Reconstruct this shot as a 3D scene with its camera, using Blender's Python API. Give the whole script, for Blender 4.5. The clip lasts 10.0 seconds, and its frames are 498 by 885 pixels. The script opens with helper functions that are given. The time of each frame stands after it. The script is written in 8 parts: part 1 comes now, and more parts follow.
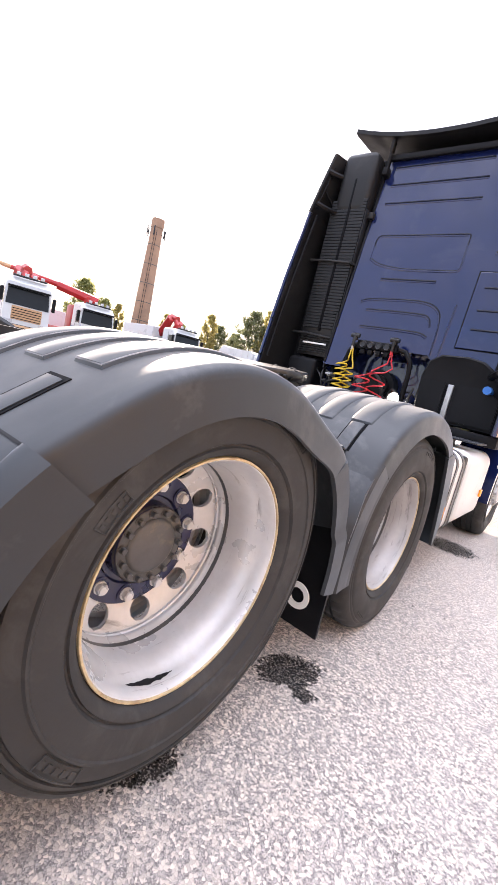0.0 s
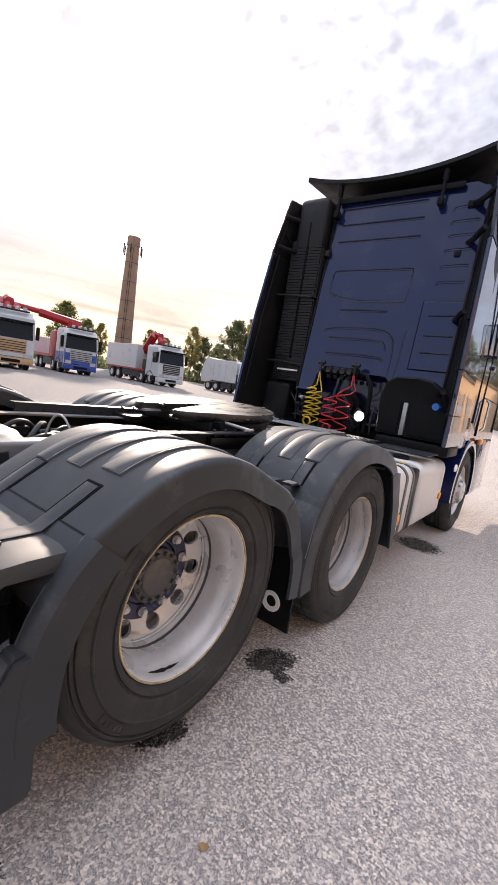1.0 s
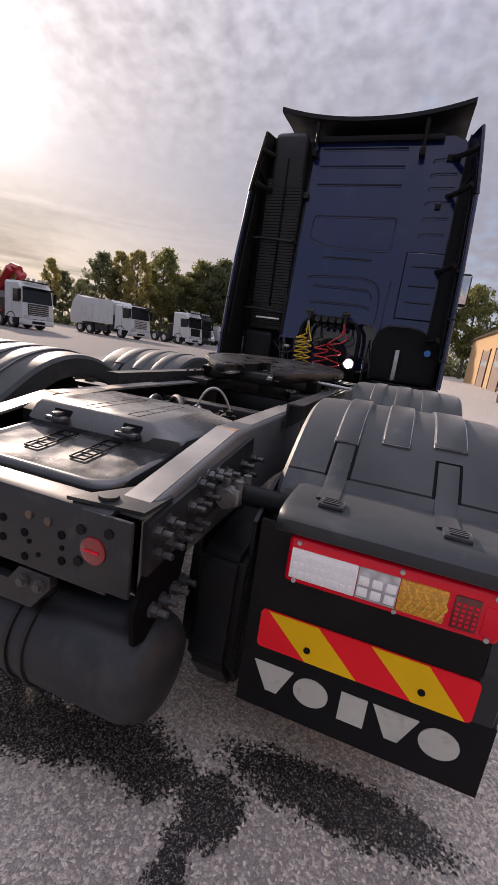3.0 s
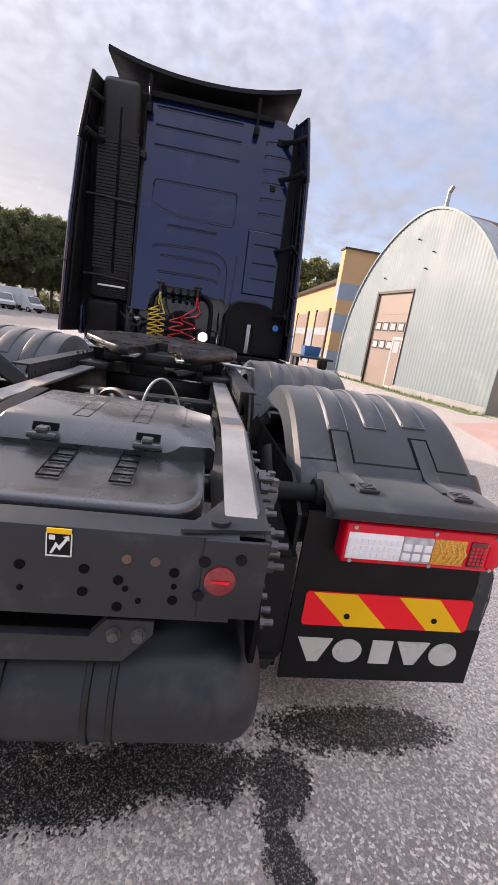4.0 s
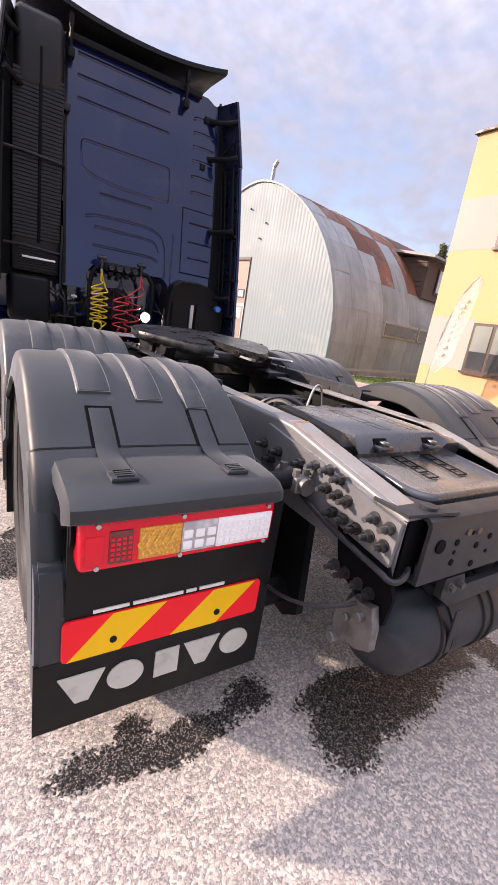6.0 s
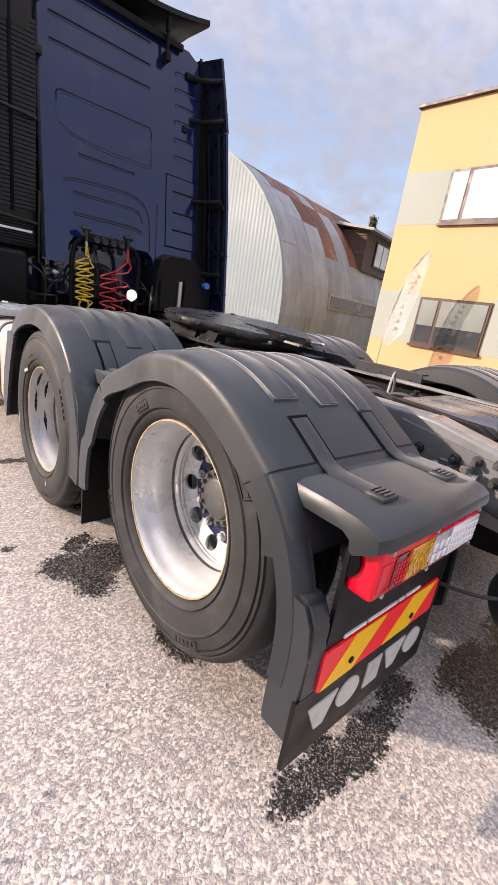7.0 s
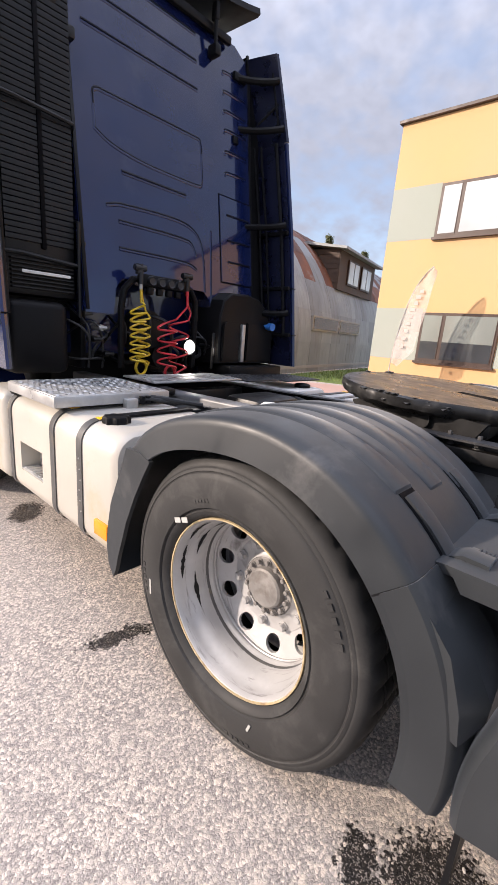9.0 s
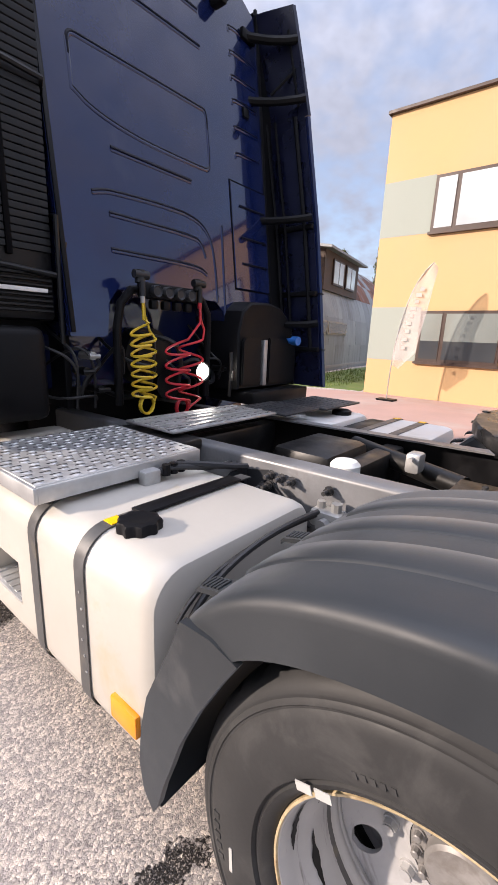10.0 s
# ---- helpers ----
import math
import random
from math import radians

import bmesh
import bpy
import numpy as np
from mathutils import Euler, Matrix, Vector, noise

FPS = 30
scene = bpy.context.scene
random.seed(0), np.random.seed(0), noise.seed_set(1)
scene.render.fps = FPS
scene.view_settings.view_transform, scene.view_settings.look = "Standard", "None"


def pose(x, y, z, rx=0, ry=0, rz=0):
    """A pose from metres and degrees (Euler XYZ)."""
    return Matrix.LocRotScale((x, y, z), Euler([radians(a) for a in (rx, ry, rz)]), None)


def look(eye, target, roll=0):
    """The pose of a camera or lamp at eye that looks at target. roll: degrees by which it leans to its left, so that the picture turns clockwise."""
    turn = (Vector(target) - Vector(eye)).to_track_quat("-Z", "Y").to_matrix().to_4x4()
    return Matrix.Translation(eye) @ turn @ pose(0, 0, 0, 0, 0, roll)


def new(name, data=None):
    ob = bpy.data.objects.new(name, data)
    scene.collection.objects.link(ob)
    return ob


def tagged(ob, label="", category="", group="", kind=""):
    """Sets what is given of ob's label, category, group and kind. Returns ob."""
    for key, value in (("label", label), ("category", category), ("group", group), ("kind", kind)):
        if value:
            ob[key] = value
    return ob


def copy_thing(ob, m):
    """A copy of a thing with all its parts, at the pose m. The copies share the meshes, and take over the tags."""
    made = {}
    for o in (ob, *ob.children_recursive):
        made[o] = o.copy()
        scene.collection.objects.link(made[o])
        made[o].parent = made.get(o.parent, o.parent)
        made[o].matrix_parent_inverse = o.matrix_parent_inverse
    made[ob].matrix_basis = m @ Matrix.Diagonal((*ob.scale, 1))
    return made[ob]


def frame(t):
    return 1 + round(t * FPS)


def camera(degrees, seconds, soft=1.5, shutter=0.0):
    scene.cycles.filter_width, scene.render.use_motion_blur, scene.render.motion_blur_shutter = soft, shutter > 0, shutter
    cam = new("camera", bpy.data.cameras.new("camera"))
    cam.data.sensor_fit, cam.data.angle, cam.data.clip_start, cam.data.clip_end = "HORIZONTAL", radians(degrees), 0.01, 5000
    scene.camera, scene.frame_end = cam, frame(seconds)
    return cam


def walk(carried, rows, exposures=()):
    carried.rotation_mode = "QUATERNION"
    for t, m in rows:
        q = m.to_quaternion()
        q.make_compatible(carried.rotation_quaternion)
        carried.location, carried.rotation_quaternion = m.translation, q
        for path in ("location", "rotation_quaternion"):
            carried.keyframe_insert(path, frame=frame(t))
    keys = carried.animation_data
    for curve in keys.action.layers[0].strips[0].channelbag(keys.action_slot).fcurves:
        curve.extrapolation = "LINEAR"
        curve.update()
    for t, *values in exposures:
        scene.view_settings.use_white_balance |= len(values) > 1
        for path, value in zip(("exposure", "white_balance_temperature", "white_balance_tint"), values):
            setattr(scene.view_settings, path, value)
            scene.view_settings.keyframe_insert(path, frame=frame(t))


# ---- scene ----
cam = camera(61.4, 10.0, soft=1.2)
EXPOSURES = [(0.0, 2.8, 6500, 18), (0.5, 2.15, 6500, 17), (1.0, 1.65, 6500, 17), (1.5, 1.2, 6500, 17), (2.0, 0.93, 6550, 18), (2.5, 0.82, 6650, 22), (4.0, 1.64, 6500, 20), (5.0, 1.87, 6500, 22), (6.0, 1.8, 6600, 24), (7.5, 1.6, 6500, 18), (9.0, 1.6, 6350, 17), (10.0, 1.6, 6300, 18)]
PATH = [
    (0, (1.803, -0.698, 1.086), (0.601, 0.87, 0.776), 13.4),
    (0.5, (2.014, -0.841, 1.277), (0.832, 0.746, 0.995), 10.9),
    (1, (2.121, -1.022, 1.355), (0.938, 0.567, 1.082), 8.8),
    (1.5, (1.970, -1.342, 1.347), (0.796, 0.249, 1.052), 7.5),
    (2, (1.676, -1.548, 1.302), (0.543, 0.059, 0.935), 7.3),
    (2.5, (1.263, -1.635, 1.298), (0.278, 0.052, 0.868), 7.5),
    (2.7, (1.112, -1.666, 1.283), (0.252, 0.085, 0.840), 7.7),
    (3.8, (0.379, -1.733, 1.289), (0.491, 0.204, 0.806), 8.0),
    (4, (0.247, -1.768, 1.293), (0.526, 0.151, 0.802), 8.5),
    (4.5, (-0.137, -1.866, 1.322), (0.468, -0.026, 0.825), 9.2),
    (5, (-0.551, -1.765, 1.291), (0.25, 0.001, 0.802), 9.3),
    (5.5, (-0.968, -1.716, 1.305), (-0.034, -0.02, 0.803), 8.9),
    (6, (-1.363, -1.553, 1.306), (-0.291, 0.047, 0.766), 9.0),
    (6.2, (-1.493, -1.421, 1.292), (-0.359, 0.129, 0.735), 9.2),
    (7.3, (-2.002, -0.837, 1.257), (-0.641, 0.494, 0.643), 8.7),
    (7.5, (-2.035, -0.65, 1.246), (-0.644, 0.653, 0.64), 8.5),
    (8, (-2.118, -0.221, 1.269), (-0.688, 1.058, 0.703), 7.1),
    (8.5, (-2.164, 0.171, 1.328), (-0.724, 1.453, 0.797), 5.8),
    (9, (-2.062, 0.595, 1.345), (-0.618, 1.883, 0.84), 4.5),
    (9.5, (-1.933, 1.029, 1.368), (-0.477, 2.31, 0.88), 3.0),
    (10, (-1.727, 1.36, 1.436), (-0.23, 2.591, 0.943), 2.3),
]
walk(cam, [(t, look(eye, target, roll)) for t, eye, target, roll in PATH], EXPOSURES)
# ---- world, sun ----
SUN_AZ, SUN_EL = radians(-53.0), radians(21.0)   # azimuth from +Y towards +X
SUN_DIR = Vector((math.sin(SUN_AZ) * math.cos(SUN_EL), math.cos(SUN_AZ) * math.cos(SUN_EL), math.sin(SUN_EL)))


def build_world():
    w = bpy.data.worlds.new("sky")
    scene.world = w
    w.use_nodes = True
    nt = w.node_tree
    N, L = nt.nodes, nt.links
    N.clear()
    out = N.new("ShaderNodeOutputWorld")
    bg = N.new("ShaderNodeBackground")
    bg.inputs["Strength"].default_value = 0.092
    sky = N.new("ShaderNodeTexSky")
    sky.sky_type = "NISHITA"
    sky.sun_disc = False
    sky.sun_elevation, sky.sun_rotation = SUN_EL, SUN_AZ
    sky.dust_density, sky.air_density = 0.2, 1.0
    tc = N.new("ShaderNodeTexCoord")
    sep = N.new("ShaderNodeSeparateXYZ")
    L.new(tc.outputs["Generated"], sep.inputs[0])

    def mth(op, a, b=None, clamp=False):
        n = N.new("ShaderNodeMath")
        n.operation, n.use_clamp = op, clamp
        for i, v in enumerate((a, b)):
            if v is None:
                continue
            if isinstance(v, (int, float)):
                n.inputs[i].default_value = v
            else:
                L.new(v, n.inputs[i])
        return n.outputs[0]

    zz = mth("ADD", mth("MAXIMUM", sep.outputs[2], 0.0), 0.40)
    comb = N.new("ShaderNodeCombineXYZ")
    L.new(mth("DIVIDE", sep.outputs[0], zz), comb.inputs[0])
    L.new(mth("DIVIDE", sep.outputs[1], zz), comb.inputs[1])

    def cloud(scale, detail, lo, hi, rough=0.55, dist=0.3):
        n = N.new("ShaderNodeTexNoise")
        n.inputs["Scale"].default_value, n.inputs["Detail"].default_value = scale, detail
        n.inputs["Roughness"].default_value, n.inputs["Distortion"].default_value = rough, dist
        L.new(comb.outputs[0], n.inputs["Vector"])
        r = N.new("ShaderNodeMapRange")
        r.inputs["From Min"].default_value, r.inputs["From Max"].default_value = lo, hi
        L.new(n.outputs["Fac"], r.inputs["Value"])
        return r.outputs[0]

    big = cloud(1.2, 4, 0.34, 0.62)
    small = cloud(11.0, 3, 0.34, 0.68, 0.5, 0.1)
    cover0 = mth("ADD", 0.36, mth("ADD", mth("MULTIPLY", big, 0.42), mth("MULTIPLY", small, 0.44)), True)
    # thin cloud glows where the sun stands behind it
    dot = N.new("ShaderNodeVectorMath")
    dot.operation = "DOT_PRODUCT"
    L.new(tc.outputs["Generated"], dot.inputs[0])
    dot.inputs[1].default_value = SUN_DIR
    d = mth("MAXIMUM", dot.outputs["Value"], 0.0)
    cover = mth("ADD", cover0, mth("MULTIPLY", mth("POWER", d, 3), 0.75), True)
    glow = mth("ADD", mth("MULTIPLY", mth("POWER", d, 200), 5.0), mth("ADD", mth("MULTIPLY", mth("POWER", d, 24), 1.6), mth("MULTIPLY", mth("POWER", d, 6), 1.15)))
    upz = mth("MAXIMUM", sep.outputs[2], 0.0)
    high = mth("MULTIPLY", mth("SUBTRACT", upz, 0.30), 2.8, True)
    puff = mth("MULTIPLY", mth("SUBTRACT", cloud(24.0, 2.0, 0.30, 0.72, 0.45, 0.15), 0.45), mth("ADD", 0.05, mth("MULTIPLY", mth("MULTIPLY", high, 0.66), mth("ADD", 0.35, mth("MULTIPLY", mth("POWER", d, 2), 0.75)))))
    # long streaks low over the horizon
    flat = N.new("ShaderNodeVectorMath")
    flat.operation = "MULTIPLY"
    L.new(tc.outputs["Generated"], flat.inputs[0])
    flat.inputs[1].default_value = (1.6, 1.6, 15.0)
    sn = N.new("ShaderNodeTexNoise")
    sn.inputs["Scale"].default_value, sn.inputs["Detail"].default_value, sn.inputs["Distortion"].default_value = 1.7, 5, 0.6
    L.new(flat.outputs[0], sn.inputs["Vector"])
    sr = N.new("ShaderNodeMapRange")
    sr.inputs["From Min"].default_value, sr.inputs["From Max"].default_value = 0.42, 0.66
    L.new(sn.outputs["Fac"], sr.inputs["Value"])
    low = mth("SUBTRACT", 1.0, mth("MULTIPLY", upz, 3.4), True)
    streak = mth("MULTIPLY", mth("MULTIPLY", sr.outputs[0], low), mth("ADD", 0.08, mth("MULTIPLY", mth("POWER", d, 2), 0.58)))
    shade = mth("SUBTRACT", mth("SUBTRACT", 1.05, puff), streak)
    up = mth("MAXIMUM", sep.outputs[2], 0.0)
    base = mth("ADD", mth("ADD", 2.05, mth("MULTIPLY", mth("MULTIPLY", low, mth("POWER", d, 3)), 2.2)), mth("MULTIPLY", mth("POWER", up, 4), 10.0))
    bright = mth("MULTIPLY", mth("ADD", glow, base), shade)
    colr = N.new("ShaderNodeMix")
    colr.data_type = "RGBA"
    colr.inputs["A"].default_value = (0.845, 0.905, 1.045, 1)
    colr.inputs["B"].default_value = (1.0, 0.965, 0.91, 1)
    L.new(mth("POWER", d, 9), colr.inputs["Factor"])
    # the low western sky is warm
    warm = N.new("ShaderNodeMix")
    warm.data_type = "RGBA"
    warm.inputs["B"].default_value = (1.0, 0.82, 0.50, 1)
    L.new(colr.outputs["Result"], warm.inputs["A"])
    L.new(mth("MULTIPLY", mth("MULTIPLY", low, mth("POWER", d, 3)), 0.95, True), warm.inputs["Factor"])
    cl = N.new("ShaderNodeVectorMath")
    cl.operation = "SCALE"
    L.new(warm.outputs["Result"], cl.inputs[0])
    L.new(bright, cl.inputs["Scale"])
    mix = N.new("ShaderNodeMix")
    mix.data_type = "RGBA"
    L.new(cover, mix.inputs["Factor"])
    L.new(sky.outputs[0], mix.inputs["A"])
    L.new(cl.outputs[0], mix.inputs["B"])
    L.new(mix.outputs["Result"], bg.inputs["Color"])
    L.new(bg.outputs[0], out.inputs["Surface"])


build_world()
sun_data = bpy.data.lights.new("sun", "SUN")
sun_data.energy, sun_data.angle, sun_data.color = 2.35, radians(1.5), (1.0, 0.855, 0.69)
sun = new("sun", sun_data)
sun.matrix_world = look(SUN_DIR * 60, (0, 0, 0))

# ---- materials ----


def nodes_of(name):
    m = bpy.data.materials.new(name)
    m.use_nodes = True
    nt = m.node_tree
    return m, nt.nodes, nt.links, nt.nodes["Principled BSDF"]


def noise_tex(N, L, vec, scale, detail=4, rough=0.55, dist=0.0):
    n = N.new("ShaderNodeTexNoise")
    n.inputs["Scale"].default_value, n.inputs["Detail"].default_value = scale, detail
    n.inputs["Roughness"].default_value, n.inputs["Distortion"].default_value = rough, dist
    L.new(vec, n.inputs["Vector"])
    return n.outputs["Fac"]


def ramp(N, L, fac, lo, hi, a=0.0, b=1.0):
    r = N.new("ShaderNodeMapRange")
    r.inputs["From Min"].default_value, r.inputs["From Max"].default_value = lo, hi
    r.inputs["To Min"].default_value, r.inputs["To Max"].default_value = a, b
    L.new(fac, r.inputs["Value"])
    return r.outputs[0]


def mixcol(N, L, fac, a, b):
    m = N.new("ShaderNodeMix")
    m.data_type = "RGBA"
    for key, v in (("Factor", fac), ("A", a), ("B", b)):
        if isinstance(v, (tuple, list)):
            m.inputs[key].default_value = (*v[:3], 1)
        elif isinstance(v, (int, float)):
            m.inputs[key].default_value = v
        else:
            L.new(v, m.inputs[key])
    return m.outputs["Result"]


def surf(name, col, rough=0.5, metal=0.0, var=0.25, scale=3.0, fine=60.0, bump=0.05, dirt=None, dirt_amt=0.35, dirt_scale=2.0,
         coat=0.0, rvar=0.12, bump_dist=0.002, each=0.0, spec=0.5, stretch=None, sheen_wt=0.0):
    m, N, L, P = nodes_of(name)
    tc = N.new("ShaderNodeTexCoord").outputs["Object"]
    n1, n2 = noise_tex(N, L, tc, scale, 5), noise_tex(N, L, tc, fine, 3)
    dark, light = [c * (1 - var) for c in col], [min(1, c * (1 + var)) for c in col]
    c = mixcol(N, L, ramp(N, L, n1, 0.3, 0.7), dark, light)
    c = mixcol(N, L, ramp(N, L, n2, 0.35, 0.75, 0, 0.35), c, dark)
    if dirt:
        dv = tc
        if stretch:
            mp = N.new("ShaderNodeMapping")
            mp.inputs["Scale"].default_value = stretch
            L.new(tc, mp.inputs[0])
            dv = mp.outputs[0]
        n3 = noise_tex(N, L, dv, dirt_scale, 7, 0.65, 0.4)
        c = mixcol(N, L, ramp(N, L, n3, 0.62 - dirt_amt * 0.4, 0.72, 0, 0.85), c, dirt)
    if each:
        oi = N.new("ShaderNodeObjectInfo").outputs["Random"]
        hsv = N.new("ShaderNodeHueSaturation")
        L.new(ramp(N, L, oi, 0, 1, 1 - each, 1 + each), hsv.inputs["Value"])
        L.new(c, hsv.inputs["Color"])
        c = hsv.outputs[0]
    L.new(c, P.inputs["Base Color"])
    L.new(ramp(N, L, n1, 0.3, 0.7, max(0.03, rough - rvar), min(1, rough + rvar)), P.inputs["Roughness"])
    P.inputs["Metallic"].default_value = metal
    P.inputs["Specular IOR Level"].default_value = spec
    P.inputs["Coat Weight"].default_value = coat
    P.inputs["Coat Roughness"].default_value = 0.035
    # bluish sheen, strongest at grazing view
    if sheen_wt:
        P.inputs["Sheen Weight"].default_value, P.inputs["Sheen Roughness"].default_value = sheen_wt, 0.35
        P.inputs["Sheen Tint"].default_value = (0.88, 0.93, 1.0, 1)
    if bump:
        b = N.new("ShaderNodeBump")
        b.inputs["Strength"].default_value, b.inputs["Distance"].default_value = bump, bump_dist
        L.new(n2, b.inputs["Height"])
        L.new(b.outputs[0], P.inputs["Normal"])
    return m


def glow_mat(name, col, strength):
    m, N, L, P = nodes_of(name)
    P.inputs["Base Color"].default_value = (*col, 1)
    P.inputs["Emission Color"].default_value = (*col, 1)
    P.inputs["Emission Strength"].default_value = strength
    return m


def lens_mat(name, col, rough=0.12, cell=90.0, coat=0.6, spec=0.5, dark=0.55):
    m, N, L, P = nodes_of(name)
    tc = N.new("ShaderNodeTexCoord").outputs["Object"]
    v = N.new("ShaderNodeTexVoronoi")
    v.inputs["Scale"].default_value = cell
    L.new(tc, v.inputs["Vector"])
    L.new(mixcol(N, L, ramp(N, L, v.outputs["Distance"], 0, 0.7), col, [c * dark for c in col]), P.inputs["Base Color"])
    P.inputs["Roughness"].default_value = rough
    P.inputs["Coat Weight"].default_value = coat
    P.inputs["Specular IOR Level"].default_value = spec
    b = N.new("ShaderNodeBump")
    b.inputs["Strength"].default_value, b.inputs["Distance"].default_value = 0.2, 0.001
    L.new(v.outputs["Distance"], b.inputs["Height"])
    L.new(b.outputs[0], P.inputs["Normal"])
    return m


def glass_mat(name, tint=(0.03, 0.04, 0.045), rough=0.03):
    m, N, L, P = nodes_of(name)
    tc = N.new("ShaderNodeTexCoord").outputs["Object"]
    c = mixcol(N, L, noise_tex(N, L, tc, 0.9, 2), [t * 0.6 for t in tint], [t * 1.4 for t in tint])
    L.new(c, P.inputs["Base Color"])
    P.inputs["Roughness"].default_value = rough
    P.inputs["Specular IOR Level"].default_value = 0.8
    return m


# wet marks on the yard: x, y, half length, half width, turn in degrees
WET = [
    (0.95, -0.64, 0.36, 0.09, 0), (0.64, -0.82, 0.10, 0.10, 0), (0.61, -1.00, 0.05, 0.15, 12), (0.645, -1.24, 0.04, 0.24, -4), (0.28, -0.76, 0.22, 0.11, 0),
    (0.0, -0.84, 0.28, 0.11, 6), (-0.30, -0.86, 0.16, 0.12, 40), (0.46, -0.80, 0.13, 0.07, 20), (-0.20, -0.72, 0.22, 0.07, 0), (-0.55, -0.60, 0.10, 0.07, 0), (-0.83, -0.66, 0.24, 0.055, 6),
    (-1.08, -0.63, 0.16, 0.055, 4), (1.13, 0.03, 0.13, 0.06, 70), (1.17, 0.72, 0.14, 0.09, 60), (1.26, 0.66, 0.07, 0.05, 0), (-1.14, 0.66, 0.17, 0.14, 10), (-1.33, 0.68, 0.11, 0.10, 60),
    (-1.26, 0.52, 0.10, 0.12, 0), (-1.13, 0.02, 0.06, 0.12, 4), (-1.22, 2.02, 0.16, 0.05, -15), (1.14, 3.45, 0.22, 0.22, 60), (-0.97, -0.56, 0.06, 0.06, 0),
    (-1.51, 0.93, 0.045, 0.03, 0), (-1.05, 3.55, 0.18, 0.10, 60), (-1.02, 0.45, 0.10, 0.08, 0), (-1.22, 0.84, 0.10, 0.05, 30), (1.05, 1.45, 0.05, 0.12, 0), (-1.05, 1.30, 0.08, 0.14, 0),
]


def asphalt():
    m, N, L, P = nodes_of("asphalt")
    tc = N.new("ShaderNodeTexCoord").outputs["Object"]

    shift = N.new("ShaderNodeTexNoise")
    shift.inputs["Scale"].default_value, shift.inputs["Detail"].default_value = 70.0, 3
    L.new(tc, shift.inputs["Vector"])
    warp = N.new("ShaderNodeVectorMath")
    warp.operation = "MULTIPLY_ADD"
    L.new(shift.outputs["Color"], warp.inputs[0])
    warp.inputs[1].default_value = (0.012, 0.012, 0.0)
    L.new(tc, warp.inputs[2])

    def vor(scale, feature="F1"):
        v = N.new("ShaderNodeTexVoronoi")
        v.feature = feature
        v.inputs["Scale"].default_value = scale
        L.new(warp.outputs[0], v.inputs["Vector"])
        return v

    stone, stone2, edge = vor(125.0), vor(300.0), vor(125.0, "DISTANCE_TO_EDGE")
    sepc = N.new("ShaderNodeSeparateColor")
    L.new(stone.outputs["Color"], sepc.inputs[0])
    sepd = N.new("ShaderNodeSeparateColor")
    L.new(stone2.outputs["Color"], sepd.inputs[0])
    big, mid = noise_tex(N, L, tc, 0.35, 4), noise_tex(N, L, tc, 4.0, 5)
    grit = mixcol(N, L, ramp(N, L, sepd.outputs[0], 0.1, 0.95), (0.14, 0.128, 0.122), (0.50, 0.45, 0.41))
    pebble = mixcol(N, L, sepc.outputs[1], (0.49, 0.43, 0.375), (0.815, 0.715, 0.61))
    c = mixcol(N, L, ramp(N, L, sepc.outputs[0], 0.48, 0.64), grit, pebble)
    c = mixcol(N, L, ramp(N, L, edge.outputs["Distance"], 0.0, 0.10, 0.40, 0.0), c, (0.10, 0.094, 0.09))
    c = mixcol(N, L, ramp(N, L, mid, 0.35, 0.7, 0.0, 0.3), c, (0.36, 0.33, 0.305))
    c = mixcol(N, L, ramp(N, L, big, 0.4, 0.7, 0.0, 0.25), c, (0.56, 0.50, 0.45))
    # the far yard is darkened in colour to hold down its sunlit glare
    sx = N.new("ShaderNodeSeparateXYZ")
    L.new(tc, sx.inputs[0])
    far_dark = N.new("ShaderNodeMath")
    far_dark.operation = "MULTIPLY_ADD"
    L.new(mid, far_dark.inputs[0])
    far_dark.inputs[1].default_value = 5.0
    L.new(sx.outputs[0], far_dark.inputs[2])
    c = mixcol(N, L, ramp(N, L, far_dark.outputs[0], -8.0, -4.5, 0.75, 0.0), c, (0.13, 0.125, 0.12))
    # broad darkening behind the truck, its shade put into the ground colour
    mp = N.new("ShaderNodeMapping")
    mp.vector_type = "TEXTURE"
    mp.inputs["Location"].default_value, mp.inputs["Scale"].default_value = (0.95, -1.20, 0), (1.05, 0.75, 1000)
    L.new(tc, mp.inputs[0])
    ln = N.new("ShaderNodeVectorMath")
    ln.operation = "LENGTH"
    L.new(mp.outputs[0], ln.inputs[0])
    rear_dark = N.new("ShaderNodeMath")
    rear_dark.operation = "MULTIPLY_ADD"
    L.new(mid, rear_dark.inputs[0])
    rear_dark.inputs[1].default_value = 0.9
    L.new(ln.outputs["Value"], rear_dark.inputs[2])
    rear_shade = N.new("ShaderNodeMath")
    rear_shade.operation = "MULTIPLY"
    L.new(ramp(N, L, rear_dark.outputs[0], 0.75, 1.55, 1.0, 0.0), rear_shade.inputs[0])
    L.new(ramp(N, L, sepc.outputs[0], 0.78, 0.84, 0.55, 0.10), rear_shade.inputs[1])
    c = mixcol(N, L, rear_shade.outputs[0], c, (0.13, 0.12, 0.12))
    # wet marks
    wob = N.new("ShaderNodeTexNoise")
    wob.inputs["Scale"].default_value, wob.inputs["Detail"].default_value, wob.inputs["Roughness"].default_value = 11.0, 8, 0.75
    L.new(tc, wob.inputs["Vector"])
    off = N.new("ShaderNodeVectorMath")
    off.operation = "MULTIPLY_ADD"
    L.new(wob.outputs["Color"], off.inputs[0])
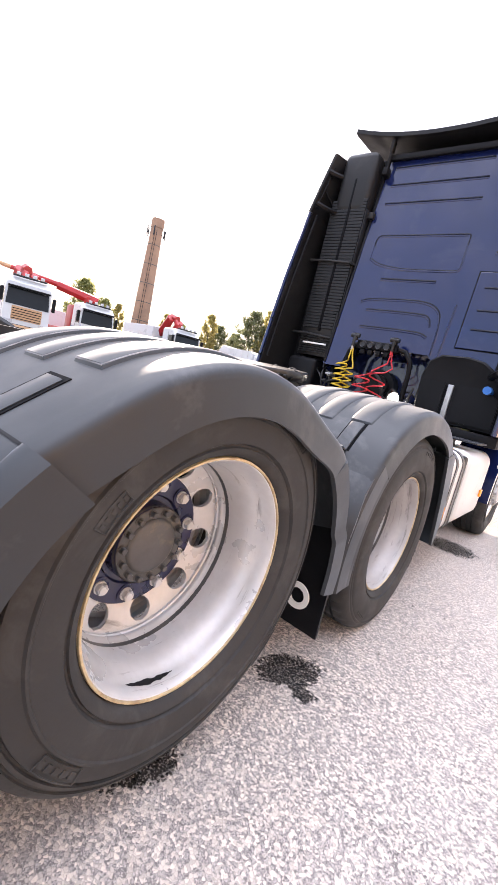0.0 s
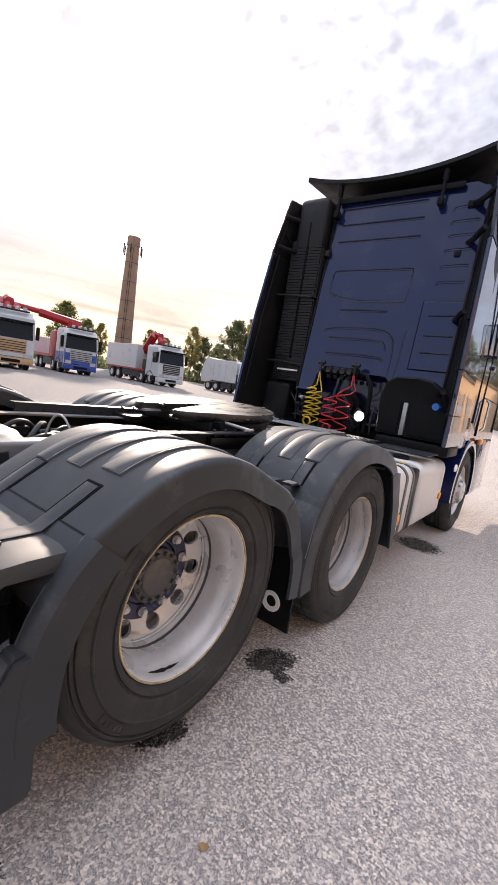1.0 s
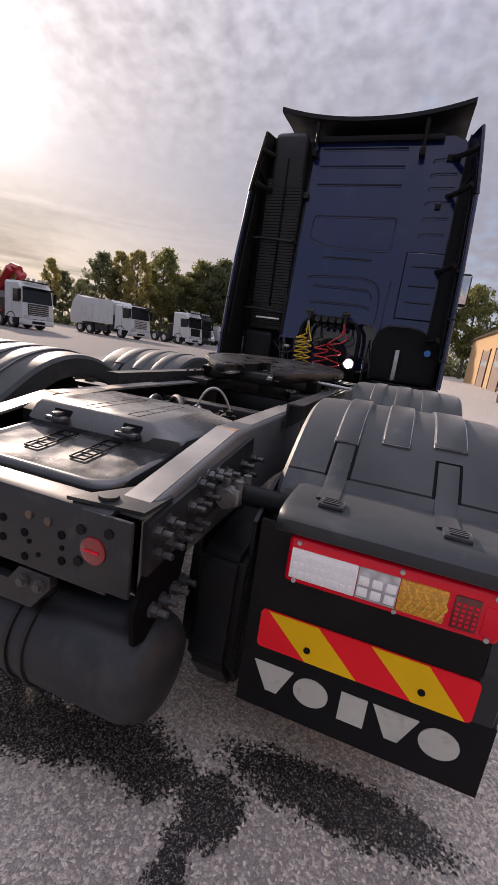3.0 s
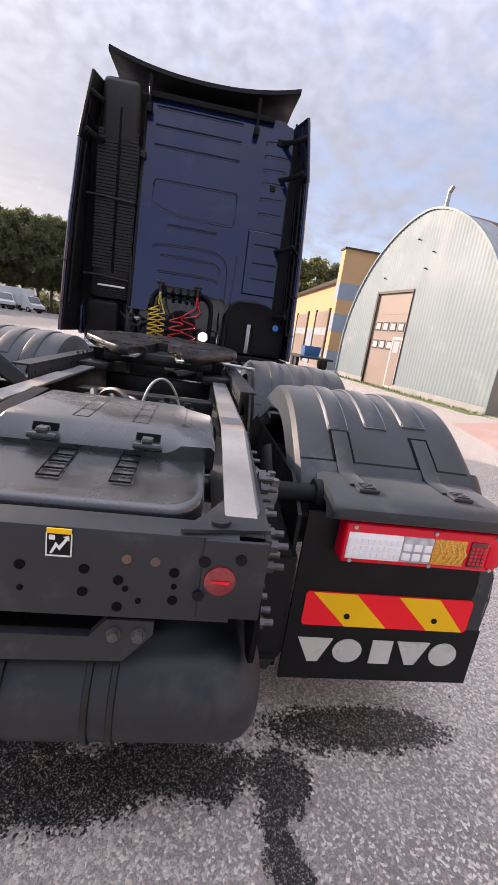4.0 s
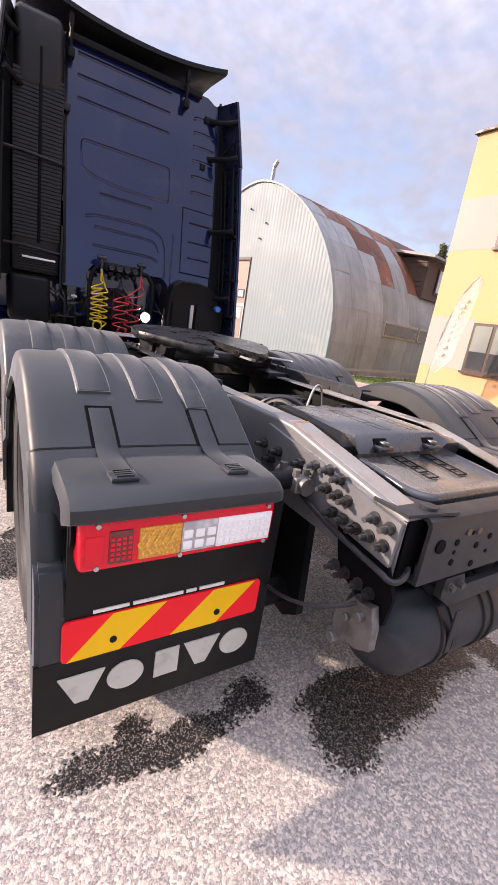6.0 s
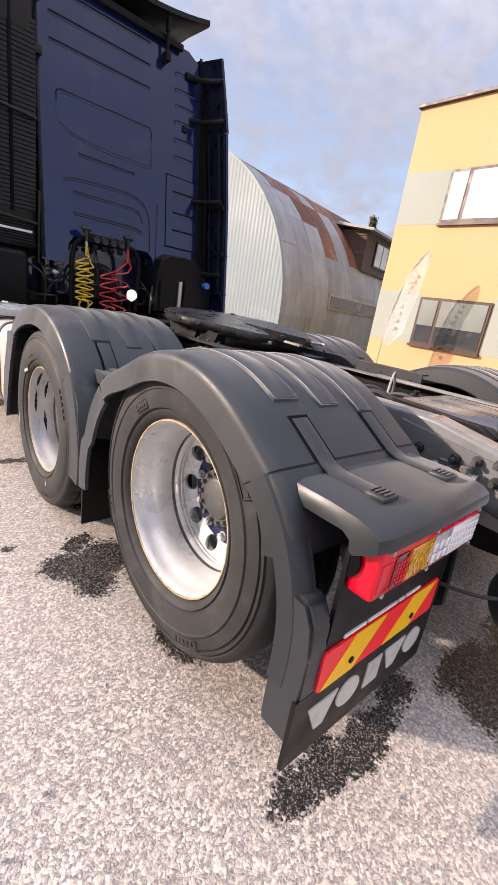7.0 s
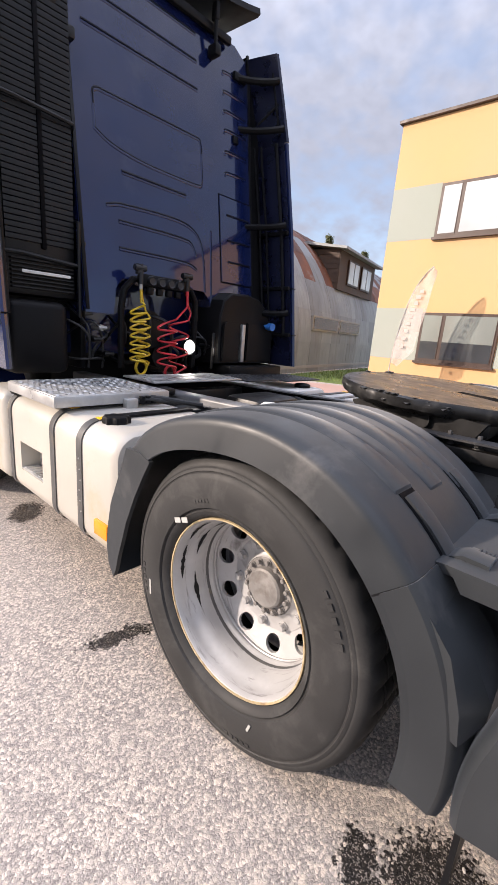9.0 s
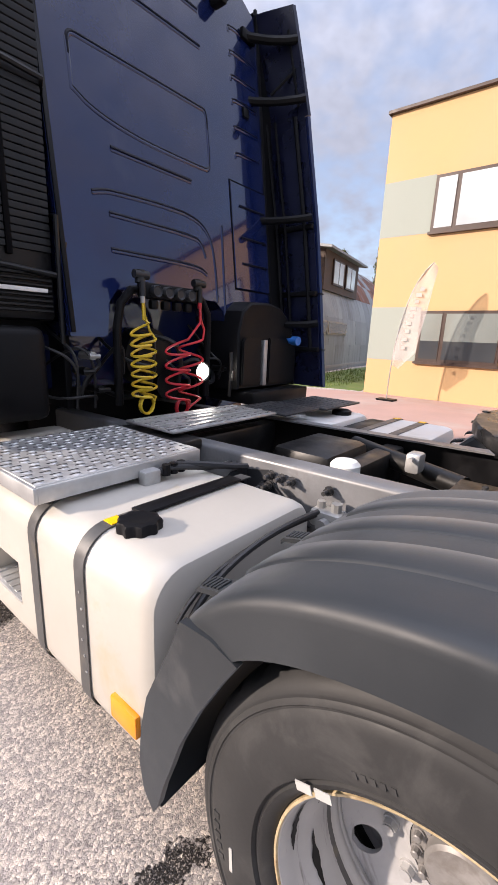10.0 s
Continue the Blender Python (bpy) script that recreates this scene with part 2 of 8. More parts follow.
    off.inputs[1].default_value, off.inputs[2].default_value = (0.16, 0.16, 0.0), (-0.115, -0.115, 0.0)
    fray = N.new("ShaderNodeTexNoise")
    fray.inputs["Scale"].default_value, fray.inputs["Detail"].default_value = 55.0, 3
    L.new(tc, fray.inputs["Vector"])
    off2 = N.new("ShaderNodeVectorMath")
    off2.operation = "MULTIPLY_ADD"
    L.new(fray.outputs["Color"], off2.inputs[0])
    off2.inputs[1].default_value = (0.07, 0.07, 0.0)
    L.new(off.outputs[0], off2.inputs[2])
    add = N.new("ShaderNodeVectorMath")
    L.new(tc, add.inputs[0])
    L.new(off2.outputs[0], add.inputs[1])
    wet = None
    for x, y, a, b, turn in WET:
        mp = N.new("ShaderNodeMapping")
        mp.vector_type = "TEXTURE"
        mp.inputs["Location"].default_value = (x, y, 0)
        mp.inputs["Rotation"].default_value = (0, 0, radians(turn))
        mp.inputs["Scale"].default_value = (a * 1.05, b * 1.1, 1000)
        L.new(add.outputs[0], mp.inputs[0])
        ln = N.new("ShaderNodeVectorMath")
        ln.operation = "LENGTH"
        L.new(mp.outputs[0], ln.inputs[0])
        if wet is None:
            wet = ln.outputs["Value"]
        else:
            mn = N.new("ShaderNodeMath")
            mn.operation = "MINIMUM"
            L.new(wet, mn.inputs[0])
            L.new(ln.outputs["Value"], mn.inputs[1])
            wet = mn.outputs[0]
    jit = N.new("ShaderNodeMath")
    jit.operation = "MULTIPLY_ADD"
    L.new(sepc.outputs[2], jit.inputs[0])
    jit.inputs[1].default_value = 0.34
    L.new(wet, jit.inputs[2])
    wet0 = ramp(N, L, jit.outputs[0], 1.03, 1.16, 1.0, 0.0)
    spk = N.new("ShaderNodeMath")
    spk.operation = "MULTIPLY"
    L.new(wet0, spk.inputs[0])
    L.new(ramp(N, L, sepd.outputs[1], 0.76, 0.82, 1.0, 0.55), spk.inputs[1])
    wetf = spk.outputs[0]
    c2 = N.new("ShaderNodeMix")
    c2.data_type, c2.blend_type = "RGBA", "MULTIPLY"
    L.new(wetf, c2.inputs["Factor"])
    L.new(c, c2.inputs["A"])
    c2.inputs["B"].default_value = (0.070, 0.070, 0.072, 1)
    L.new(c2.outputs["Result"], P.inputs["Base Color"])
    L.new(ramp(N, L, wetf, 0, 1, 0.88, 0.26), P.inputs["Roughness"])
    L.new(ramp(N, L, wetf, 0, 1, 0.08, 0.30), P.inputs["Specular IOR Level"])
    h = N.new("ShaderNodeMath")
    h.operation = "ADD"
    L.new(ramp(N, L, edge.outputs["Distance"], 0.0, 0.35), h.inputs[0])
    L.new(ramp(N, L, stone2.outputs["Distance"], 0, 0.8, 0.4, 0.0), h.inputs[1])
    b = N.new("ShaderNodeBump")
    b.inputs["Strength"].default_value, b.inputs["Distance"].default_value = 0.40, 0.004
    L.new(h.outputs[0], b.inputs["Height"])
    L.new(b.outputs[0], P.inputs["Normal"])
    return m


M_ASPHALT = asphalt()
M_GUARD = surf("guard_plastic", (0.0185, 0.0218, 0.0250), 0.48, spec=0.42, sheen_wt=0.24, var=0.16, scale=4, fine=260, bump=0.05, rvar=0.16, dirt=(0.075, 0.075, 0.075), dirt_amt=0.13, dirt_scale=3.0)
M_STACK = surf("bellows_rubber", (0.010, 0.010, 0.0105), 0.45, spec=0.3, var=0.2, scale=6, fine=120, bump=0.06, dirt=(0.024, 0.023, 0.022), dirt_amt=0.15)
M_WORNEDGE = surf("scuffed_plastic", (0.24, 0.24, 0.25), 0.5, var=0.4, scale=20, fine=120, bump=0.1, dirt=(0.05, 0.052, 0.055), dirt_amt=0.30, dirt_scale=9)
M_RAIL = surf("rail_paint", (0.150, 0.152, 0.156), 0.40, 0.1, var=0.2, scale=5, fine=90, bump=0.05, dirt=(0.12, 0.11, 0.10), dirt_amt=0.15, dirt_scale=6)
M_BLACK = surf("black_plastic", (0.0075, 0.0075, 0.0085), 0.45, spec=0.13, var=0.2, scale=6, fine=150, bump=0.06, dirt=(0.012, 0.012, 0.011), dirt_amt=0.12)
M_RUBBER = surf("tyre_rubber", (0.026, 0.026, 0.026), 0.66, spec=0.35, var=0.25, scale=7, fine=120, bump=0.12, dirt=(0.055, 0.054, 0.052), dirt_amt=0.24, dirt_scale=6)
# flap rubber, and the black that puts shade into parts under the truck
M_DEEPBLACK = surf("flap_and_shade_black", (0.004, 0.004, 0.005), 0.45, spec=0.22, var=0.25, scale=9, fine=200, bump=0.05, dirt=(0.012, 0.011, 0.010), dirt_amt=0.2)
M_RIM = surf("wheel_silver", (0.56, 0.56, 0.555), 0.32, 0.28, stretch=(9, 1, 1), var=0.12, scale=7, fine=60, bump=0.05, dirt=(0.10, 0.085, 0.07), dirt_amt=0.06, dirt_scale=4.5)
M_RIM_OLD = surf("wheel_worn", (0.41, 0.405, 0.40), 0.42, 0.2, stretch=(9, 1, 1), var=0.12, scale=8, fine=50, bump=0.08, dirt=(0.05, 0.04, 0.032), dirt_amt=0.16, dirt_scale=5)
M_RIMEDGE = surf("rim_edge", (0.52, 0.42, 0.25), 0.45, 0.3, var=0.4, scale=12, fine=70, bump=0.1, dirt=(0.18, 0.09, 0.04), dirt_amt=0.3, dirt_scale=14)
M_NAVY = surf("navy_paint", (0.012, 0.014, 0.055), 0.3, 0.0, var=0.2, scale=10, fine=60, bump=0.04, coat=0.3)
M_CAB = surf("cab_blue", (0.0064, 0.0125, 0.060), 0.16, 0.0, var=0.10, scale=1.6, fine=40, bump=0.006, coat=1.0, rvar=0.05, spec=0.18, dirt=(0.02, 0.026, 0.07), dirt_amt=0.05, dirt_scale=1.3)
M_LINER = surf("liner_navy", (0.007, 0.009, 0.030), 0.3, var=0.2, scale=6, fine=60, bump=0.03, coat=0.2)
# near-black navy: the shade under the pressed ribs put into colour
M_RIBSHADE = surf("rib_shade_navy", (0.0028, 0.0036, 0.012), 0.45, var=0.15, bump=0, spec=0.2)
M_REFL = lens_mat("reflector_red", (0.30, 0.004, 0.012), 0.15, cell=160)
# near-black for joints and holes, and for shade put into colour
M_CABLINE = surf("joint_and_shade_black", (0.002, 0.002, 0.003), 0.7, var=0.1, bump=0, spec=0.1)
M_STEEL = surf("steel_grey", (0.42, 0.42, 0.41), 0.42, 0.55, var=0.2, scale=9, fine=90, bump=0.08, dirt=(0.16, 0.12, 0.09), dirt_amt=0.12)
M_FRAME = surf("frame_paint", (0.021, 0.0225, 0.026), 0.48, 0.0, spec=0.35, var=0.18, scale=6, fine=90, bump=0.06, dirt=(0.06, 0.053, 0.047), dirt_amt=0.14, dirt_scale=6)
M_RAILTOP = surf("rail_worn", (0.31, 0.295, 0.275), 0.42, 0.30, var=0.25, scale=5, fine=60, bump=0.08, dirt=(0.36, 0.22, 0.13), dirt_amt=0.22, dirt_scale=3.5)
M_TANKAIR = surf("air_tank", (0.020, 0.022, 0.026), 0.46, 0.0, spec=0.35, var=0.25, scale=5, fine=60, bump=0.05, dirt=(0.055, 0.055, 0.056), dirt_amt=0.2, dirt_scale=4)
M_COVER = surf("cover_plastic", (0.018, 0.0185, 0.020), 0.24, var=0.18, scale=7, fine=120, bump=0.03, rvar=0.12, spec=1.0, sheen_wt=0.30, coat=0.0, dirt=(0.018, 0.018, 0.019), dirt_amt=0.10, dirt_scale=5)
M_DARKMETAL = surf("dark_metal", (0.011, 0.0107, 0.0105), 0.42, 0.3, var=0.35, scale=12, fine=80, bump=0.15, dirt=(0.032, 0.030, 0.028), dirt_amt=0.20, dirt_scale=9)
M_GREASE = surf("greased_plate", (0.014, 0.0138, 0.0138), 0.33, 0.08, spec=0.5, var=0.45, scale=10, fine=45, bump=0.18, bump_dist=0.005, dirt=(0.06, 0.057, 0.054), dirt_amt=0.2, dirt_scale=10)
M_CAST = surf("cast_iron", (0.085, 0.082, 0.08), 0.55, 0.3, var=0.35, scale=14, fine=60, bump=0.2, dirt=(0.05, 0.045, 0.04), dirt_amt=0.3, dirt_scale=12)
M_CASTLIGHT = surf("cast_alloy", (0.18, 0.175, 0.17), 0.45, 0.5, var=0.35, scale=16, fine=70, bump=0.25, dirt=(0.05, 0.045, 0.04), dirt_amt=0.35, dirt_scale=14)
M_CASTHUB = surf("hub_grey", (0.22, 0.21, 0.20), 0.5, 0.2, var=0.25, scale=14, fine=60, bump=0.1, dirt=(0.10, 0.08, 0.065), dirt_amt=0.25, dirt_scale=12)
M_BOLT = surf("bolt_zinc", (0.065, 0.064, 0.064), 0.4, 0.55, var=0.3, scale=30, fine=90, bump=0.1, each=0.4)
M_CREAM = surf("tank_paint", (0.46, 0.435, 0.385), 0.40, 0.05, var=0.06, scale=3, fine=50, bump=0.02, dirt=(0.44, 0.34, 0.20), dirt_amt=0.16, dirt_scale=2.2)
M_PANELW = surf("panel_white", (0.62, 0.61, 0.585), 0.4, var=0.06, scale=3, fine=50, bump=0.02, dirt=(0.40, 0.36, 0.28), dirt_amt=0.12, dirt_scale=2.2)
M_STRAP = surf("steel_strap", (0.085, 0.085, 0.085), 0.45, 0.3, var=0.25, scale=12, fine=80, bump=0.06, dirt=(0.2, 0.17, 0.12), dirt_amt=0.15, dirt_scale=9)
M_ALU = surf("tread_plate", (0.50, 0.50, 0.49), 0.38, 0.6, var=0.15, scale=8, fine=60, bump=0.06, dirt=(0.28, 0.27, 0.26), dirt_amt=0.15)
M_RED = surf("marker_red", (0.90, 0.016, 0.026), 0.35, spec=0.2, var=0.05, bump=0.02, fine=300)
M_YEL = surf("marker_yellow", (0.86, 0.50, 0.004), 0.35, spec=0.2, var=0.05, bump=0.02, fine=300)
M_LETTER = surf("faded_vinyl", (0.50, 0.49, 0.44), 0.5, var=0.1, scale=8, bump=0.02, dirt=(0.28, 0.26, 0.22), dirt_amt=0.15, dirt_scale=9)
M_STICKER = surf("grey_paper", (0.40, 0.40, 0.38), 0.7, var=0.1, bump=0.03, dirt=(0.2, 0.2, 0.19), dirt_amt=0.3)
M_WHITE = surf("white_vinyl", (0.72, 0.72, 0.68), 0.45, var=0.06, bump=0.02, dirt=(0.45, 0.44, 0.40), dirt_amt=0.1)
M_LAMPRED = lens_mat("lamp_red", (0.78, 0.004, 0.024), coat=0.25, cell=420, spec=0.25, dark=0.85)
M_LAMPWHITE = lens_mat("lamp_white", (0.88, 0.86, 0.86), cell=150, dark=0.93)
M_LAMPDEEP = lens_mat("lamp_deep_red", (0.16, 0.004, 0.008), 0.15, cell=60)
M_LAMPAMBER = lens_mat("lamp_amber", (0.90, 0.40, 0.02), cell=150)
M_LAMPAMBER2 = lens_mat("lamp_chevron", (0.95, 0.55, 0.05), cell=150)
M_LAMPCLEAR = lens_mat("lamp_clear", (0.62, 0.62, 0.63), 0.08, cell=40)
M_AMBER = surf("amber_reflector", (0.80, 0.28, 0.01), 0.25, var=0.1, fine=300, bump=0.1)
M_HOSEY = surf("hose_yellow", (0.62, 0.42, 0.02), 0.35, var=0.12, scale=12, bump=0.02)
M_HOSER = surf("hose_red", (0.50, 0.02, 0.03), 0.35, var=0.15, scale=12, bump=0.02)
M_HOSEK = surf("hose_black", (0.016, 0.016, 0.017), 0.5, var=0.2, scale=12, bump=0.05)
M_BLUECAP = surf("blue_cap", (0.03, 0.16, 0.50), 0.4, var=0.1, bump=0.02)
M_BEAM = glow_mat("work_lamp_light", (1.0, 0.94, 0.80), 14.0)
M_GLASS = glass_mat("dark_glass")
M_CHROME = surf("mirror_chrome", (0.6, 0.6, 0.6), 0.12, 1.0, var=0.05, bump=0)

# ---- mesh helpers ----


def join(bm, tmp, m=None):
    if m is not None:
        tmp.transform(m)
    me = bpy.data.meshes.new("t")
    tmp.to_mesh(me)
    bm.from_mesh(me)
    bpy.data.meshes.remove(me)
    tmp.free()
    return bm


def box(bm, lo, hi, bev=0.0, m=None, seg=2):
    """A box from corner to corner, its edges rounded by bev."""
    t = bmesh.new()
    bmesh.ops.create_cube(t, size=1)
    lo, hi = Vector(lo), Vector(hi)
    for v in t.verts:
        v.co = Vector(((lo[i] + hi[i]) / 2 + v.co[i] * (hi[i] - lo[i]) for i in range(3)))
    if bev:
        bmesh.ops.bevel(t, geom=t.edges[:], offset=bev, segments=seg, affect="EDGES", profile=0.5)
    return join(bm, t, m)


def loft(bm, rows, close_u=False, close_v=False, caps=False):
    """Faces between rows of points; close_v joins each row's end to its start."""
    vs = [[bm.verts.new(p) for p in r] for r in rows]
    n, k = len(rows), len(rows[0])
    for i in range(n if close_u else n - 1):
        a, b = vs[i], vs[(i + 1) % n]
        for j in range(k if close_v else k - 1):
            bm.faces.new((a[j], a[(j + 1) % k], b[(j + 1) % k], b[j]))
    if caps:
        bm.faces.new(vs[0])
        bm.faces.new(list(reversed(vs[-1])))
    return bm


def lathe(bm, prof, seg=64, m=None, closed=False):
    """prof: (u, r) along the x axis, turned round it."""
    m = m or Matrix()
    rows = []
    for i in range(seg):
        a = 2 * math.pi * i / seg
        rows.append([m @ Vector((u, r * math.cos(a), r * math.sin(a))) for u, r in prof])
    return loft(bm, rows, close_u=True, close_v=closed)


def tube(bm, pts, r, seg=8, caps=True):
    pts = [Vector(p) for p in pts]
    rows, n = [], None
    for i, p in enumerate(pts):
        d = (pts[min(i + 1, len(pts) - 1)] - pts[max(i - 1, 0)]).normalized()
        if n is None:
            n = d.orthogonal().normalized()
        n = (n - d * n.dot(d)).normalized()
        b = d.cross(n)
        rows.append([p + (n * math.cos(a) + b * math.sin(a)) * r for a in (2 * math.pi * k / seg for k in range(seg))])
    return loft(bm, rows, close_v=True, caps=caps)


def cyl(bm, a, b, r, seg=16, r2=None):
    a, b = Vector(a), Vector(b)
    d = (b - a).normalized()
    n = d.orthogonal().normalized()
    c = d.cross(n)
    rows = [[p + (n * math.cos(t) + c * math.sin(t)) * q for t in (2 * math.pi * k / seg for k in range(seg))] for p, q in ((a, r), (b, r if r2 is None else r2))]
    return loft(bm, rows, close_v=True, caps=True)


def prism(bm, pts, axis, a, b):
    """The outline pts (the two other axes in order) drawn from a to b along axis 0, 1 or 2."""
    def at(p, w):
        q = list(p)
        q.insert(axis, w)
        return q
    return loft(bm, [[at(p, a) for p in pts], [at(p, b) for p in pts]], close_v=True, caps=True)


def bez(p0, p1, p2, p3, n=12):
    p0, p1, p2, p3 = (Vector(p) for p in (p0, p1, p2, p3))
    return [p0 * (1 - t) ** 3 + p1 * 3 * t * (1 - t) ** 2 + p2 * 3 * t * t * (1 - t) + p3 * t ** 3 for t in (i / n for i in range(n + 1))]


def finish(bm, name, material, smooth=35.0):
    bmesh.ops.recalc_face_normals(bm, faces=bm.faces)
    me = bpy.data.meshes.new(name)
    bm.to_mesh(me)
    bm.free()
    me.materials.append(material)
    if smooth:
        me.shade_smooth()
        me.set_sharp_from_angle(angle=radians(smooth))
    return me


def part(name, bm, material, parent, label="", smooth=35.0, m=None):
    ob = new(name, finish(bm, name, material, smooth))
    ob.parent = parent
    if m is not None:
        ob.matrix_basis = m
    return tagged(ob, label)


def thing(name, label, category, group="", kind="", at=None):
    ob = new(name)
    ob.empty_display_size = 0.2
    if at is not None:
        ob.matrix_basis = at
    return tagged(ob, label, category, group, kind)


def flip(s, pts):
    return [(s * p[0], *p[1:]) for p in pts]


def sbox(bm, s, lo, hi, bev=0.0, seg=2):
    """A box on the right side (s = 1) or mirrored on the left (s = -1)."""
    a, b = sorted((s * lo[0], s * hi[0]))
    return box(bm, (a, lo[1], lo[2]), (b, hi[1], hi[2]), bev, seg=seg)


def B():
    return bmesh.new()


# ---- ground ----
bm = B()
rows = []
xs = [-900, -300, -120, -60, -30, -15, -8, -4, 0, 4, 8, 15, 30, 60, 120, 300, 900]
loft(bm, [[(x, y, 0) for x in xs] for y in xs])
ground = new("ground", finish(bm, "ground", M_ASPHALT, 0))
tagged(ground, "worn grey asphalt yard with pale chippings and wet marks", "ground", kind="structure")

# ---- the tractor unit ----
truck = thing("tractor_truck", "dark blue three-axle tractor truck with grey mudguards, parked on asphalt", "truck")

HUB_R, HUB_F, HUB_S = (0.0, 0.605), (1.378, 0.495), (4.45, 0.488)
FACE = 1.25


def wheel_nut_mesh():
    bm = B()
    cyl(bm, (0, 0, 0), (0.007, 0, 0), 0.018, 14)
    cyl(bm, (0.006, 0, 0), (0.021, 0, 0), 0.0155, 6)
    cyl(bm, (0.022, 0, 0), (0.024, 0, 0), 0.012, 10)
    return bm


def holed_ring(bm, r0, r1, n, rc, rh, u0, u1, depth=0.012):
    """A ring with n round holes; u runs from u0 at r0 to u1 at r1."""
    for i in range(n):
        a0, a1 = 2 * math.pi * i / n, 2 * math.pi * (i + 1) / n
        mid = (a0 + a1) / 2
        k = 6
        edge = [(a0 + (a1 - a0) * j / k, r0) for j in range(k)] + [(a1, r0 + (r1 - r0) * j / k) for j in range(k)]
        edge += [(a1 + (a0 - a1) * j / k, r1) for j in range(k)] + [(a0, r1 + (r0 - r1) * j / k) for j in range(k)]

        def pt(a, r, du=0.0):
            f = (r - r0) / (r1 - r0)
            return (u0 + (u1 - u0) * f + du, r * math.cos(a), r * math.sin(a))
        rim, inner = [], []
        cx, cy = rc * math.cos(mid), rc * math.sin(mid)
        for a, r in edge:
            x, y = r * math.cos(a) - cx, r * math.sin(a) - cy
            d = math.hypot(x, y)
            hx, hy = cx + x / d * rh, cy + y / d * rh
            rim.append(pt(a, r))
            inner.append(pt(math.atan2(hy, hx), math.hypot(hx, hy)))
        low = [(p[0] - depth, p[1], p[2]) for p in inner]
        loft(bm, [rim, inner, low], close_v=True)
    bmesh.ops.remove_doubles(bm, verts=bm.verts, dist=0.0004)
    return bm


def tyre_mesh(lugs):
    bm = B()
    prof = [(-0.045, 0.292), (-0.028, 0.300), (-0.014, 0.312), (-0.010, 0.322), (-0.015, 0.325), (-0.015, 0.329), (-0.006, 0.334), (0.000, 0.360), (0.001, 0.392),
            (0.0045, 0.395), (0.0045, 0.400), (-0.001, 0.404), (-0.004, 0.425), (-0.009, 0.441), (-0.016, 0.4435), (-0.016, 0.4475), (-0.009, 0.450), (-0.011, 0.457),
            (-0.018, 0.4595), (-0.018, 0.4635), (-0.0135, 0.466), (-0.022, 0.479), (-0.034, 0.489), (-0.050, 0.4965)]
    if lugs:   # worn plain sidewall
        prof = [(u, r) for u, r in prof if not 0.394 < r < 0.405]
        prof = [(u + (0.0045 if 0.442 < r < 0.4485 or 0.459 < r < 0.4645 else 0.0), r) for u, r in prof]
    for g in (0.085, 0.135, 0.185, 0.235):
        prof += [(-g, 0.5), (-g - 0.001, 0.488), (-g - 0.011, 0.488), (-g - 0.012, 0.5)]
    prof += [(-0.27, 0.497), (-0.285, 0.485), (-0.305, 0.45), (-0.318, 0.40), (-0.31, 0.34), (-0.285, 0.30), (-0.275, 0.292)]
    seg = 160 if lugs else 96
    rows = []
    for i in range(seg):
        a = 2 * math.pi * i / seg
        cut = 0.009 if lugs and i % 4 == 0 else 0.0
        rows.append([(u, (r - cut * (r > 0.494)) * math.cos(a), (r - cut * (r > 0.494)) * math.sin(a)) for u, r in prof])
    loft(bm, rows, close_u=True)
    # raised sidewall marks
    for a0, a1, r0, r1 in ((40, 62, 0.408, 0.440), (205, 222, 0.408, 0.438), (128, 140, 0.345, 0.372), (300, 316, 0.410, 0.438)):
        pts = [(0.0005, r, math.radians(a0 + (a1 - a0) * j / 6)) for r in (r0, r1) for j in (range(7) if r == r0 else range(6, -1, -1))]
        ring = [(u, r * math.cos(a), r * math.sin(a)) for u, r, a in pts]
        if not lugs:
            tube(bm, ring + ring[:1], 0.0018, 5, caps=False)
        n = 5
        for k in range(n):
            f0, f1 = (k + 0.2) / n, (k + 0.75) / n
            aa = [math.radians(a0 + (a1 - a0) * f) for f in (f0, f1)]
            rr = (r0 + 0.008, r1 - 0.008)
            q = [(rr[0], aa[0]), (rr[0], aa[1]), (rr[1], aa[1]), (rr[1], aa[0])]
            loft(bm, [[(u, r * math.cos(a), r * math.sin(a)) for r, a in q] for u in (-0.008, 0.0012 if r0 < 0.4 else -0.001)], close_v=True, caps=True)
    return bm


MESH = {}
RIM_PROF = [(-0.045, 0.293), (-0.034, 0.296), (-0.030, 0.293), (-0.033, 0.287), (-0.046, 0.281), (-0.062, 0.2785), (-0.078, 0.2745), (-0.092, 0.268), (-0.108, 0.2615), (-0.128, 0.2575), (-0.145, 0.2560),
            (-0.176, 0.2555), (-0.192, 0.2545), (-0.203, 0.2500), (-0.209, 0.2470), (-0.214, 0.2475), (-0.217, 0.2515), (-0.221, 0.2515), (-0.224, 0.2480), (-0.229, 0.2480), (-0.234, 0.2515)]


